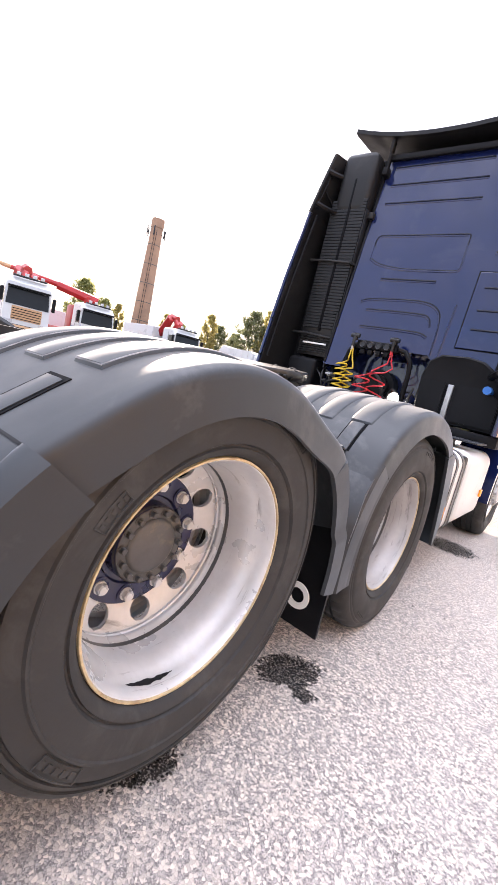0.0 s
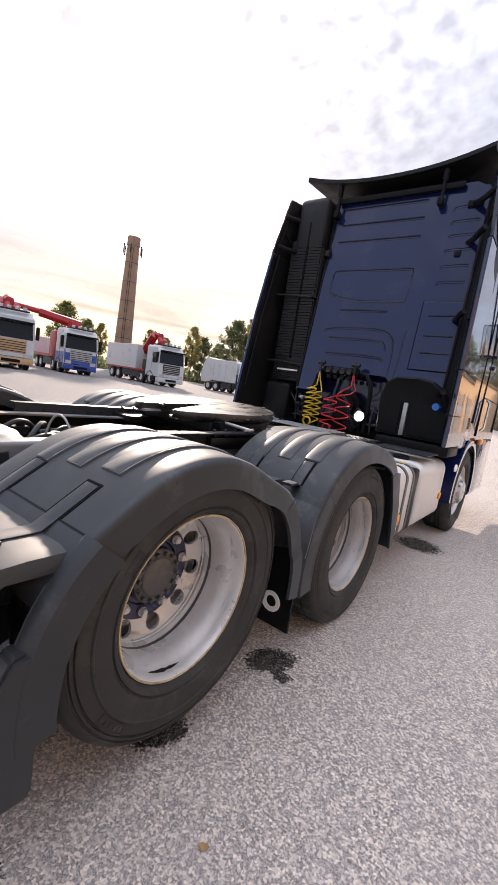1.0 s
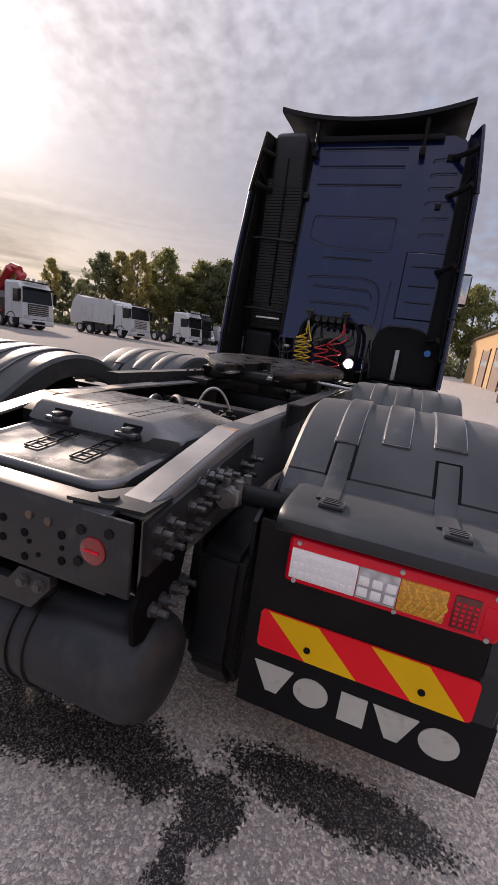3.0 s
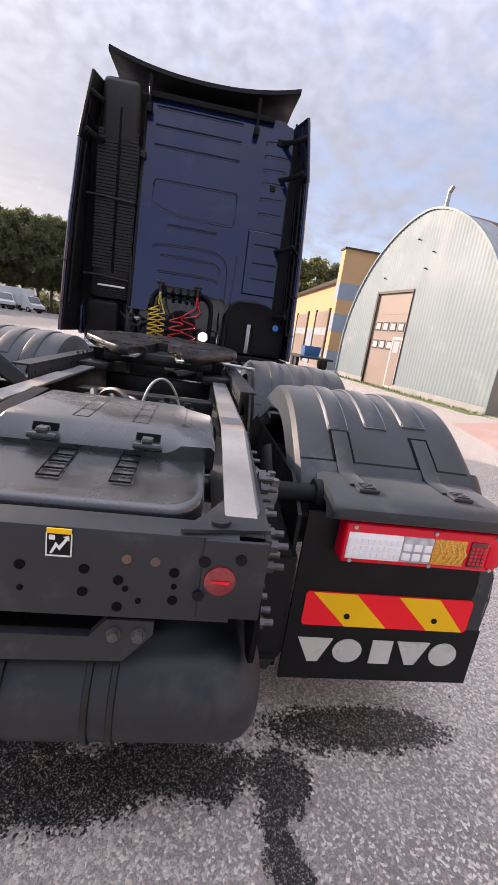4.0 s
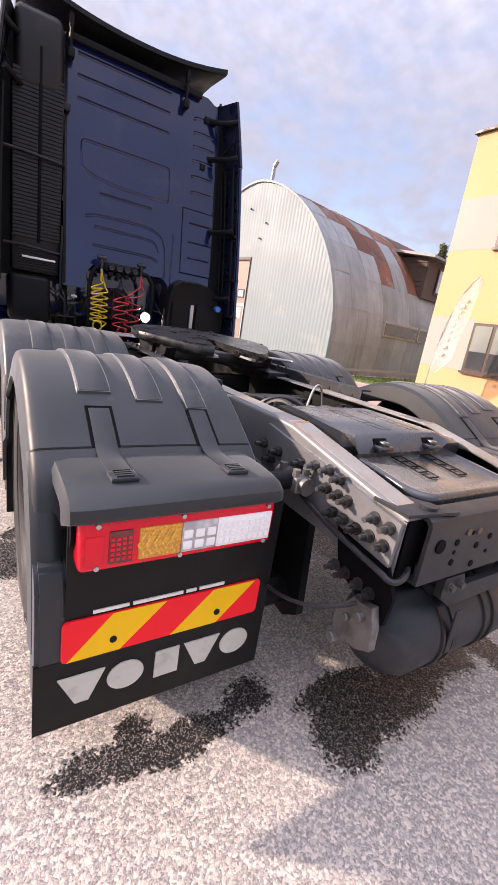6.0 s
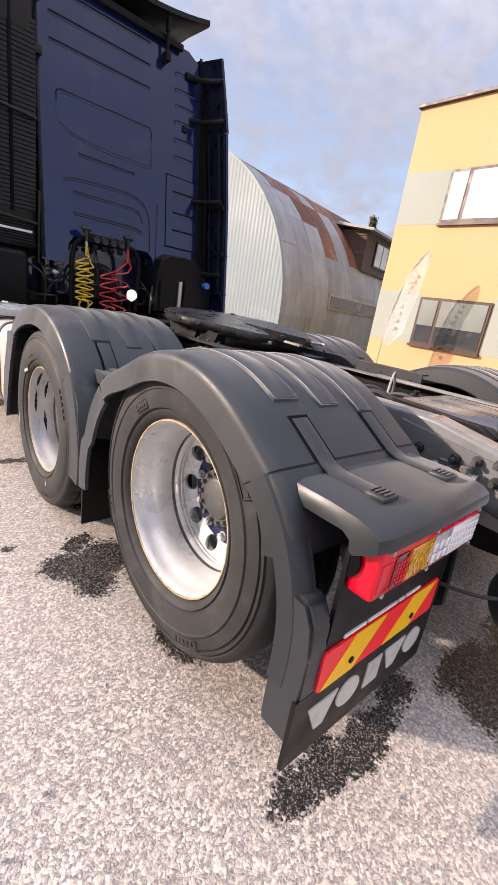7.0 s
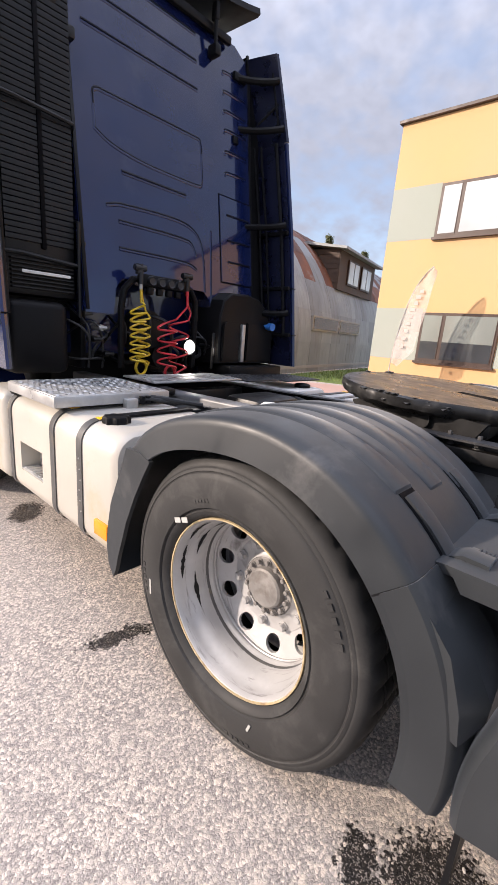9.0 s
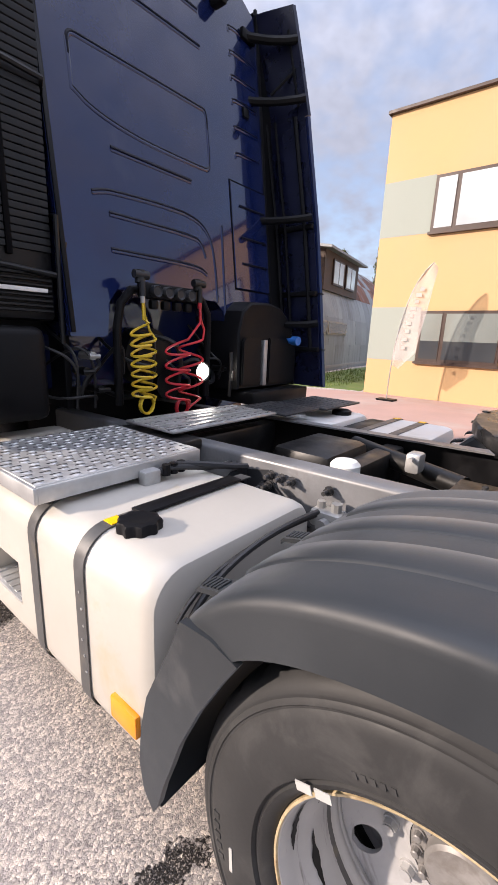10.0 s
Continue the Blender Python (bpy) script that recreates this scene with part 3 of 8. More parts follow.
def make_wheel(s, y, z, kind, turn=0.0):
    """kind: 'tag', 'drive' or 'steer'. The axle is local x, the outer face looks to +x."""
    rm = M_RIM if kind != "drive" else M_RIM_OLD
    DEEP = 0.035 if kind == "drive" else 0.055   # how far the disc is dished in
    m = Matrix.Translation((s * FACE, y, z)) @ Matrix.Rotation(radians(turn), 4, "X")
    if s < 0:
        m = m @ Matrix.Rotation(math.pi, 4, "Z")

    def get(key, build, material, smooth=35):
        if key not in MESH:
            MESH[key] = finish(build(), key.split("-")[0], material, smooth)
        return MESH[key]

    def rim():
        bm = B()
        if kind == "steer":
            lathe(bm, RIM_PROF[:7] + [(-0.085, 0.262), (-0.075, 0.245), (-0.06, 0.225)], 72)
            holed_ring(bm, 0.150, 0.225, 10, 0.197, 0.024, -0.02, -0.06)
            lathe(bm, [(-0.02, 0.150), (-0.015, 0.13), (0.02, 0.12), (0.03, 0.10), (0.035, 0.0)], 48)
        else:
            lathe(bm, [(u + (0.055 - DEEP if u < -0.15 else 0), r) for u, r in RIM_PROF], 72)
            holed_ring(bm, 0.176, 0.2515, 10, 0.2145, 0.0315, -0.207 - DEEP, -0.179 - DEEP)
            lathe(bm, [(-0.207 - DEEP, 0.176), (-0.211 - DEEP, 0.165), (-0.211 - DEEP, 0.13), (-0.36, 0.13)], 60)
        lathe(bm, [(-0.30, 0.29), (-0.32, 0.292), (-0.33, 0.25), (-0.31, 0.235), (-0.29, 0.238)], 48)
        return bm

    w = new("wheel", get("wheel-" + kind, rim, rm))
    w.parent, w.matrix_basis = truck, m

    def sub(name, key, build, material, mm=None, label="", smooth=35):
        o = new(name, get(key, build, material, smooth))
        o.parent = w
        if mm is not None:
            o.matrix_basis = mm
        return tagged(o, label)

    sub("tyre", "tyre-" + kind, lambda: tyre_mesh(kind == "drive"), M_RUBBER)
    if kind == "drive":
        sub("inner_tyre", "tyre-" + kind, None, M_RUBBER, Matrix.Translation((-0.335, 0, 0)))
    if kind != "steer":
        e = 0.055 - DEEP
        # dark ring puts the shadow of the barrel's crease into colour
        sub("rim_crease", "rim_crease-" + kind, lambda: lathe(B(), [(-0.181 + e, 0.2552), (-0.184 + e, 0.2545), (-0.190 + e, 0.2536), (-0.1935 + e, 0.2537)], 60), M_STRAP, label="dark ring standing in for the shade in the rim crease")
    sub("rim_edge", "rim_edge-x", lambda: lathe(B(), [(-0.034, 0.2965), (-0.0275, 0.295), (-0.0275, 0.2905), (-0.034, 0.2885)], 72, closed=True), M_RIMEDGE,
        label="thin ochre rusted edge of the rim")
    if kind == "steer":
        n0 = -0.012
        rn = 0.135
    elif kind == "tag":
        def flange():
            bm = lathe(B(), [(u - DEEP, r) for u, r in ((-0.213, 0.181), (-0.202, 0.183), (-0.198, 0.180), (-0.198, 0.125), (-0.205, 0.120), (-0.205, 0.108), (-0.16, 0.105))], 60)
            return bm
        sub("hub_flange", "hub_flange-tag", flange, M_NAVY, label="navy painted hub flange")
        for i in range(10):
            a = 2 * math.pi * i / 10
            sub("nut_boss", "nut_boss-t", lambda: cyl(B(), (0, 0, 0), (0.0095, 0, 0), 0.026, 18), M_NAVY, Matrix.Translation((-0.205 - DEEP, 0.152 * math.cos(a), 0.152 * math.sin(a))))
        n0, rn = -0.199 - DEEP, 0.152
    else:
        sub("hub_flange", "hub_flange-drive", lambda: lathe(B(), [(u - DEEP, r) for u, r in ((-0.213, 0.166), (-0.207, 0.168), (-0.205, 0.125), (-0.200, 0.112), (-0.19, 0.105))], 60), M_RIM_OLD)
        n0, rn = -0.207 - DEEP, 0.1475
    for i in range(10):
        a = 2 * math.pi * i / 10
        sub("wheel_nut", "wheel_nut-" + ("t" if kind == "tag" else "d"), wheel_nut_mesh, M_RIM if kind == "tag" else M_RIM_OLD,
            Matrix.Translation((n0, rn * math.cos(a), rn * math.sin(a))))
    if kind != "steer":
        def cap():
            if kind == "drive":
                bm = lathe(B(), [(u - DEEP, r) for u, r in ((-0.205, 0.104), (-0.192, 0.104), (-0.188, 0.100), (-0.188, 0.074), (-0.168, 0.071), (-0.162, 0.064), (-0.160, 0.0))], 48)
            else:
                bm = lathe(B(), [(u - DEEP, r) for u, r in ((-0.18, 0.106), (-0.165, 0.106), (-0.160, 0.102), (-0.160, 0.076), (-0.153, 0.072), (-0.150, 0.066), (-0.150, 0.0))], 48)
            return bm
        # black scuffs on the barrel
        def scuff(seed):
            rg = random.Random(seed)
            bm = B()
            u0, r0 = (-0.066, 0.2768) if seed % 2 else (-0.112, 0.2600)
            rows = []
            for k in range(15):
                a = math.radians(k * 2.2)
                w = rg.uniform(0.45, 1.0) * 0.010 * math.sin(math.pi * (k + 0.6) / 15.2)
                rows.append([(u0 - w, (r0 - 0.0012 - 0.25 * w) * math.cos(a), (r0 - 0.0012 - 0.25 * w) * math.sin(a)), (u0 + w, (r0 - 0.0012 + 0.25 * w) * math.cos(a), (r0 - 0.0012 + 0.25 * w) * math.sin(a))])
            return loft(bm, rows)
        spots = (((1, 100), (2, 118), (4, 150), (3, 168), (2, 185), (3, 205), (4, 232)) if s < 0 else ((2, 60),)) if kind == "drive" else (((1, 243),) if s > 0 else ())
        for seed, at in spots:
            sub("scuff", "scuff-%d" % seed, lambda seed=seed: scuff(seed), M_DEEPBLACK, Matrix.Rotation(radians(at - turn), 4, "X"), "black tyre-lever scuff")
        hubm = M_CASTHUB if kind == "drive" else M_STRAP
        sub("hub_cap", "hub_cap-" + kind, cap, hubm)

        def hub_bolt():
            bm = B()
            lathe(bm, [(-0.002, 0.0125), (0.004, 0.012), (0.0042, 0.0085), (0.016, 0.0085), (0.018, 0.0065), (0.018, 0.0)], 8)
            return bm
        for i in range(14):
            a = 2 * math.pi * (i + 0.5) / 14
            sub("hub_bolt", "hub_bolt-" + kind, hub_bolt, hubm, Matrix.Translation(((-0.188 if kind == "drive" else -0.162) - DEEP, 0.090 * math.cos(a), 0.090 * math.sin(a))))
    return w


for s in (1, -1):
    make_wheel(s, *HUB_R, "tag", 10)
    make_wheel(s, *HUB_F, "drive", 24)
    make_wheel(s, *HUB_S, "steer", 0)
    if s < 0:
        for y, z, w, h, tilt in ((1.572, 0.740, 0.030, 0.017, -20), (1.607, 0.727, 0.030, 0.017, -20), (1.755, 0.40, 0.008, 0.060, -4), (1.23, 0.17, 0.008, 0.030, 20)):
            bm = B()
            box(bm, (-0.001, -w / 2, -h / 2), (0.001, w / 2, h / 2))
            part("sticker", bm, M_STICKER, truck, "small pale grey paper sticker on the tyre", m=Matrix.Translation((-1.2515, y, z)) @ Matrix.Rotation(radians(tilt), 4, "X"))

# axles
for (y, z) in (HUB_R, HUB_F, HUB_S):
    bm = B()
    cyl(bm, (-1.0, y, z), (1.0, y, z), 0.06, 20)
    for s in (1, -1):
        cyl(bm, (s * 0.62, y, z), (s * 0.95, y, z), 0.20, 28)
    if y == HUB_F[0]:
        t = bmesh.new()
        bmesh.ops.create_uvsphere(t, u_segments=20, v_segments=12, radius=0.22)
        join(bm, t, Matrix.Translation((0, y, z)))
    part("axle", bm, M_DARKMETAL, truck)

# mudguards
HOOD = {1: 0.892, -1: 0.908}   # height of the lamp hoods
GUARDS = {"rear": (0.0, 0.555, 0.555, 34, 160), "mid": (1.318, 0.49, 0.628, 37, 190)}


def arc_row(s, cy, cz, R, a, prof):
    ca, sa = math.cos(a), math.sin(a)
    if cy > 1:
        R += 0.078 * math.exp(-((math.degrees(a) - 36) / 28) ** 2)
    else:
        R += 0.045 * math.exp(-((math.degrees(a) - 152) / 15) ** 2) + 0.078 * math.exp(-((math.degrees(a) - 31) / 16) ** 2)
    return [(s * x, cy + (R + dr) * ca, cz + (R + dr) * sa) for x, dr in prof]


def make_guard(s, key):
    cy, cz, R, a0, a1 = GUARDS[key]
    outer = [(0.60, -0.10), (0.605, -0.02), (0.62, -0.004), (0.66, 0.0), (0.9, 0.004), (1.13, 0.003), (1.215, 0.0), (1.240, -0.002), (1.254, -0.006), (1.262, -0.013), (1.266, -0.022), (1.2675, -0.032), (1.277, -0.105)]
    if s < 0 and key == "rear":
        R += 0.006
        outer[-1] = (1.277, -0.095)
    inner = [(x - (0.006 if x > 0.7 else -0.006), d - 0.007) for x, d in reversed(outer)]
    inner[0] = (1.264, outer[-1][1] - 0.001)
    bm = B()
    n = 56
    rows = [arc_row(s, cy, cz, R, math.radians(a0 + (a1 - a0) * i / n), outer + inner) for i in range(n + 1)]
    loft(bm, rows, close_v=True, caps=True)
    g = part("mudguard", bm, M_GUARD, truck, "dark grey plastic mudguard with raised bands")
    # raised bands along the crown
    lo, hi = (40, 123) if key == "rear" else (45, 128)
    for x0, x1, e in ((0.735, 0.81, 3), (0.88, 0.965, 0), (1.035, 1.13, -3)):
        bm = B()
        w = 0.006 if key == "rear" else 0.003
        prof = [(x0 - 0.004, -0.002), (x0, w), (x0 + 0.006, w + 0.003), (x1 - 0.006, w + 0.003), (x1, w), (x1 + 0.004, -0.002)]
        rows = [arc_row(s, cy, cz, R + 0.003, math.radians(lo + e + (hi - lo) * i / 30), prof) for i in range(31)]
        first = arc_row(s, cy, cz, R + 0.003, math.radians(lo + e - 1), [(x, -0.003) for x, d in prof])
        last = arc_row(s, cy, cz, R + 0.003, math.radians(hi + e + 1), [(x, -0.003) for x, d in prof])
        loft(bm, [first] + rows + [last])
        rb = part("raised_band", bm, M_GUARD, g)
        path = []
        for xe, seq in ((x0 + 0.003, range(31)), (x1 - 0.003, range(30, -1, -1))):
            for i in seq:
                path += arc_row(s, cy, cz, R + 0.0085, math.radians(lo + e + (hi - lo) * i / 30), [(xe, 0.0 if key == "rear" else -0.003)])
        bm = B()
        tube(bm, path + path[:1], 0.0030 if key == "rear" else 0.0014, 5)
        part("worn_edge", bm, M_WORNEDGE if key == "rear" else M_GUARD, rb, "scuffed edge")
    # straps with latches on the rear slope
    for x0, x1 in ((0.745, 0.803), (1.052, 1.110)):
        bm = B()
        b0, b1 = (127, 140.5) if key == "rear" else (127, 141)
        h = 0.005 if key == "rear" else 0.010
        prof = [(x0, -0.001), (x0, h), (x0 + 0.006, h + 0.002), (x1 - 0.006, h + 0.002), (x1, h), (x1, -0.001)]
        rows = [arc_row(s, cy, cz, R + 0.002, math.radians(b0 + (b1 - b0) * i / 8), prof) for i in range(9)]
        if key == "rear":
            rows += [[(s * x, y, HOOD[s] + d + e) for x, d in prof] for y, e in ((-0.492, 0.006), (-0.52, 0.004), (-0.60, 0.003))]
        if key == "mid":
            rows += [[(s * x, 0.795 - (d - 0.0) * 0.5, 0.897 + d) for x, d in prof], [(s * x, 0.735, 0.894 + d) for x, d in prof]]
        loft(bm, rows, caps=True)
        st = part("strap", bm, M_GUARD, g)
        bm = B()
        prof = [(x0 - 0.010, -0.001), (x0 - 0.009, 0.003), (x1 + 0.009, 0.003), (x1 + 0.010, -0.001)]
        loft(bm, [arc_row(s, cy, cz, R + 0.002, math.radians(b0 - 1.2 + (b1 + 1.2 - b0) * i / 8), prof) for i in range(9)], caps=True)
        part("strap_channel", bm, M_CABLINE, st, "black gap round the strap")
        if key == "mid":
            bm = B()
            xa = x0 + 0.05 if x0 < 1 else x0 + 0.06
            loft(bm, [[(s * xa, y, z), (s * (xa + 0.058), y, z), (s * (xa + 0.058), y, z - 0.012), (s * xa, y, z - 0.012)] for y, z in ((1.845, 0.938), (1.885, 0.920), (1.945, 0.905), (1.952, 0.895))], close_v=True, caps=True)
            for k in range(5):
                sbox(bm, s, (xa + 0.008, 1.892 + 0.011 * k, 0.900), (xa + 0.050, 1.897 + 0.011 * k, 0.922 - 0.0028 * k))
            part("front_latch", bm, M_GUARD, g)
    # seam line across the rear slope
    bm = B()
    a = 140 if key == "rear" else 141
    prof = [(x, d) for x, d in outer[2:]]
    loft(bm, [arc_row(s, cy, cz, R + 0.0015, math.radians(a + k), prof) for k in (0, 0.5)])
    part("seam", bm, M_BLACK, g)
    return g


for s in (1, -1):
    for key in ("rear", "mid"):
        make_guard(s, key)

# legs between the guards, inner flaps
for s in (1, -1):
    # broad legs below the seams, square at the outer corner
    for cy, cz, stops in ((1.30, 0.49, ((140, 0.621), (155, 0.621), (170, 0.619), (180, 0.618), (190, 0.616))),
                          (0.0, 0.555, ((34, 0.632), (22, 0.650), (7, 0.667), (-4, 0.684), (-12.5, 0.695)))):
        bm = B()
        xi = 0.70 if cy > 1 else 1.12
        prof = [(xi, -0.012), (xi + 0.02, -0.002), (1.235, 0.0), (1.258, -0.006), (1.272, -0.022), (1.275, -0.105), (1.262, -0.108), (1.258, -0.030), (1.22, -0.014), (xi, -0.020)]
        rows = []
        n = 24
        for i in range(n + 1):
            f = i / n * (len(stops) - 1)
            k = min(int(f), len(stops) - 2)
            a, R = (stops[k][q] + (stops[k + 1][q] - stops[k][q]) * (f - k) for q in (0, 1))
            ca, sa = math.cos(math.radians(a)), math.sin(math.radians(a))
            step = 0.010 if cy < 1 and f > 1.9 else 0.0
            rows.append([(s * (x + (step if x > 1.2 else 0)), cy + (R + d) * ca, cz + (R + d) * sa) for x, d in prof])
        loft(bm, rows, close_v=True, caps=True)
        part("guard_leg", bm, M_GUARD, truck)
    # angular bulge on the rear wall of the middle guard: long upper slope, short lower one
    bm = B()
    loft(bm, [[(s * 1.08, 0.795, 0.845), (s * 1.240, 0.795, 0.845), (s * 1.262, 0.808, 0.845), (s * 1.262, 0.83, 0.845), (s * 1.08, 0.83, 0.845)],
              [(s * 1.08, 0.712, 0.760), (s * 1.200, 0.714, 0.758), (s * 1.266, 0.738, 0.765), (s * 1.262, 0.78, 0.765), (s * 1.08, 0.78, 0.765)],
              [(s * 1.08, 0.655, 0.672), (s * 1.215, 0.657, 0.668), (s * 1.274, 0.704, 0.672), (s * 1.264, 0.74, 0.672), (s * 1.08, 0.74, 0.672)],
              [(s * 1.08, 0.650, 0.655), (s * 1.213, 0.652, 0.650), (s * 1.274, 0.700, 0.655), (s * 1.264, 0.74, 0.655), (s * 1.08, 0.74, 0.655)],
              [(s * 1.08, 0.684, 0.590), (s * 1.250, 0.685, 0.590), (s * 1.272, 0.692, 0.590), (s * 1.264, 0.72, 0.590), (s * 1.08, 0.72, 0.590)]], close_v=True, caps=True)
    part("guard_bulge", bm, M_GUARD, truck, smooth=22)
    bm = B()
    prism(bm, [(0.52, 0.860), (0.53, 0.888), (0.79, 0.896), (0.83, 0.892), (0.83, 0.872), (0.78, 0.872)], 0, s * 0.68, 1.0 if s > 0 else -1.155)
    if s < 0:
        prism(bm, [(0.585, 0.850), (0.572, 0.898), (0.80, 0.902), (0.765, 0.850)], 0, s * 1.155, s * 1.172)
    br = part("guard_bridge", bm, M_GUARD, truck)
    for z in ((0.865, 0.885) if s < 0 else ()):
        bm = B()
        cyl(bm, (s * 1.170, 0.69, z), (s * 1.176, 0.69, z), 0.006, 10)
        part("bridge_bolt", bm, M_BLACK, br)
    for x in (0.715, 1.02):
        for y, d in ((0.735, 0.055), (0.585, 0.045)):
            if s > 0 and x > 1:
                continue
            bm = B()
            sbox(bm, s, (x + 0.008, y, 0.886), (x + 0.060, y + d, 0.902), 0.004)
            for k in range(4):
                sbox(bm, s, (x + 0.015, y + 0.006 + k * 0.009, 0.900), (x + 0.053, y + 0.010 + k * 0.009, 0.906))
            part("latch", bm, M_GUARD, br)
    bm = B()
    prism(bm, flip(s, [(0.62, 0.222), (1.268, 0.222), (1.268, 0.60), (1.12, 0.80), (0.62, 0.80)]), 1, 0.648, 0.660)
    fl = part("mudflap", bm, M_DEEPBLACK, truck, "black rubber mudflap hanging between the wheels")
    if s > 0:
        bm = B()
        lathe(bm, [(0, 0.030), (0.004, 0.052), (0.008, 0.050), (0.008, 0.030), (0.0, 0.028)], 28, Matrix.Translation((1.16, 0.644, 0.345)) @ Matrix.Rotation(radians(-90), 4, "Z"))
        part("white_oval", bm, M_WHITE, fl, "plain white oval mark")
    # flared front leg of the middle guard
    bm = B()
    prism(bm, [(1.735, 0.898), (1.800, 0.916), (1.879, 0.914), (1.910, 0.835), (1.955, 0.740), (1.989, 0.665), (2.012, 0.565), (2.022, 0.465), (2.008, 0.391), (1.974, 0.347), (1.955, 0.385), (1.935, 0.46),
               (1.910, 0.530), (1.881, 0.618), (1.830, 0.731), (1.777, 0.828)], 0, s * 1.262, s * 1.279)
    prism(bm, [(1.872, 0.912), (1.905, 0.832), (1.950, 0.740), (1.984, 0.665), (2.008, 0.565), (2.018, 0.465), (2.004, 0.395), (1.972, 0.352), (1.962, 0.356), (1.992, 0.400), (2.005, 0.465), (1.994, 0.565), (1.970, 0.66), (1.935, 0.735), (1.890, 0.825), (1.858, 0.905)], 0, s * 0.70, s * 1.263)
    part("guard_leg", bm, M_GUARD, truck)

    # added black wall, standing in for the darkness between wheel and frame
    bm = B()
    prism(bm, [(-0.64, 0.26), (-0.64, 0.80), (-0.48, 0.88), (0.46, 0.88), (0.62, 0.80), (0.62, 0.26), (0.30, 0.40), (-0.30, 0.40)], 0, s * 0.590, s * 0.602)
    part("splash_wall", bm, M_DEEPBLACK, truck)

# rear end of each side: shelf, lamp, flap with marker plate
LETTERS = 5


def rear_end(s):
    bm = B()
    rows = []
    for x, dy, dz in ((0.650, 0.05, -0.020), (0.654, 0.015, -0.006), (0.675, 0.0, 0.0), (0.95, -0.008, 0.003), (1.175, -0.004, 0.0), (1.212, 0.012, -0.006), (1.222, 0.05, -0.022)):
        sec = [(-0.47, 0.004), (-0.58, 0.003), (-0.66 + dy, -0.002), (-0.698 + dy, -0.010), (-0.719 + dy, -0.026), (-0.7235 + dy, -0.044), (-0.722 + dy, -0.056), (-0.714 + dy, -0.062), (-0.704 + dy, -0.056), (-0.700 + dy, -0.034), (-0.68 + dy, -0.022), (-0.47, -0.020)]
        rows.append([(s * x, y, z + dz + HOOD[s]) for y, z in sec])
    loft(bm, rows, close_v=True, caps=True)
    shelf = part("lamp_hood", bm, M_GUARD, truck, "dark grey plastic hood over the tail lamp")
    for x in (0.745, 1.052):
        bm = B()
        h = HOOD[s]
        sbox(bm, s, (x - 0.004, -0.648, h - 0.002), (x + 0.062, -0.594, h + 0.012), 0.004)
        for k in range(4):
            sbox(bm, s, (x + 0.008, -0.641 + k * 0.012, h + 0.010), (x + 0.050, -0.635 + k * 0.012, h + 0.016))
        part("latch", bm, M_GUARD, shelf)
    # side skirt behind the wheel, running on from the guard
    bm = B()
    stops = ((140, 0.582), (150, 0.596), (160, 0.608), (171, 0.618), (181, 0.624), (191, 0.632))
    deep = 0.115 if s > 0 else 0.066
    prof = [(1.205, -0.012), (1.214, -0.003), (1.228, 0.0), (1.255, -0.006), (1.272, -0.022), (1.278, -deep), (1.264, -deep - 0.003), (1.258, -0.030), (1.22, -0.014), (1.205, -0.020)]
    rows = []
    for i in range(31):
        f = i / 30 * (len(stops) - 1)
        k = min(int(f), len(stops) - 2)
        a, R = (stops[k][q] + (stops[k + 1][q] - stops[k][q]) * (f - k) for q in (0, 1))
        ca, sa = math.cos(math.radians(a)), math.sin(math.radians(a))
        rows.append([(s * x, (R + d) * ca, 0.555 + (R + d) * sa) for x, d in prof])
    loft(bm, rows, close_v=True, caps=True)
    part("side_skirt", bm, M_GUARD, truck)
    bm = B()
    prism(bm, [(-0.55, 0.70), (-0.622, 0.690), (-0.650, 0.640), (-0.651, 0.560), (-0.651, 0.300), (-0.55, 0.300)], 0, s * 1.200, s * 1.270)
    bmesh.ops.bevel(bm, geom=bm.edges[:], offset=0.010, segments=2, affect="EDGES")
    part("skirt_ridge", bm, M_GUARD, truck)
    # black oval disc, its colour standing in for the dark opening under the hood's end
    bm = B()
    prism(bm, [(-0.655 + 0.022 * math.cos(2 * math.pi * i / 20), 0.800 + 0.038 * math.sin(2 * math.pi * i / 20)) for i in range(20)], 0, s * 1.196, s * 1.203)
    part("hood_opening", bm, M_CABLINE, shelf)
    # flap
    bm = B()
    prism(bm, flip(s, [(0.60, 0.225), (1.272, 0.225), (1.272, 0.44), (1.205, 0.44), (1.205, 0.82), (0.60, 0.82)]), 1, -0.652, -0.640)
    flap = part("rear_flap", bm, M_DEEPBLACK, truck, "black mudflap with a striped marker and white lettering shapes")
    # marker plate with slanted stripes
    x0, x1, z0, z1 = 0.640, 1.212, 0.436, 0.556
    bm = B()
    r = 0.014
    prism(bm, flip(s, [(cx + r * math.cos(radians(a + 15 * k)), cz + r * math.sin(radians(a + 15 * k))) for cx, cz, a in ((x1 - r, z1 - r, 0), (x0 + r, z1 - r, 90), (x0 + r, z0 + r, 180), (x1 - r, z0 + r, 270)) for k in range(7)]), 1, -0.658, -0.652)
    plate = part("marker_plate", bm, M_RED, flap, "red and yellow striped marker plate")
    w = 0.143
    for k in (0, 1):
        a = x0 + 0.022 + k * 0.285
        slant = 0.122
        quad = [(a, z1 - 0.001), (a + w, z1 - 0.001), (min(a + w + slant, x1 - 0.014), z0 + 0.001), (a + slant, z0 + 0.001)]
        bm = B()
        prism(bm, flip(s, quad), 1, -0.6595, -0.657)
        part("stripe", bm, M_YEL, plate)
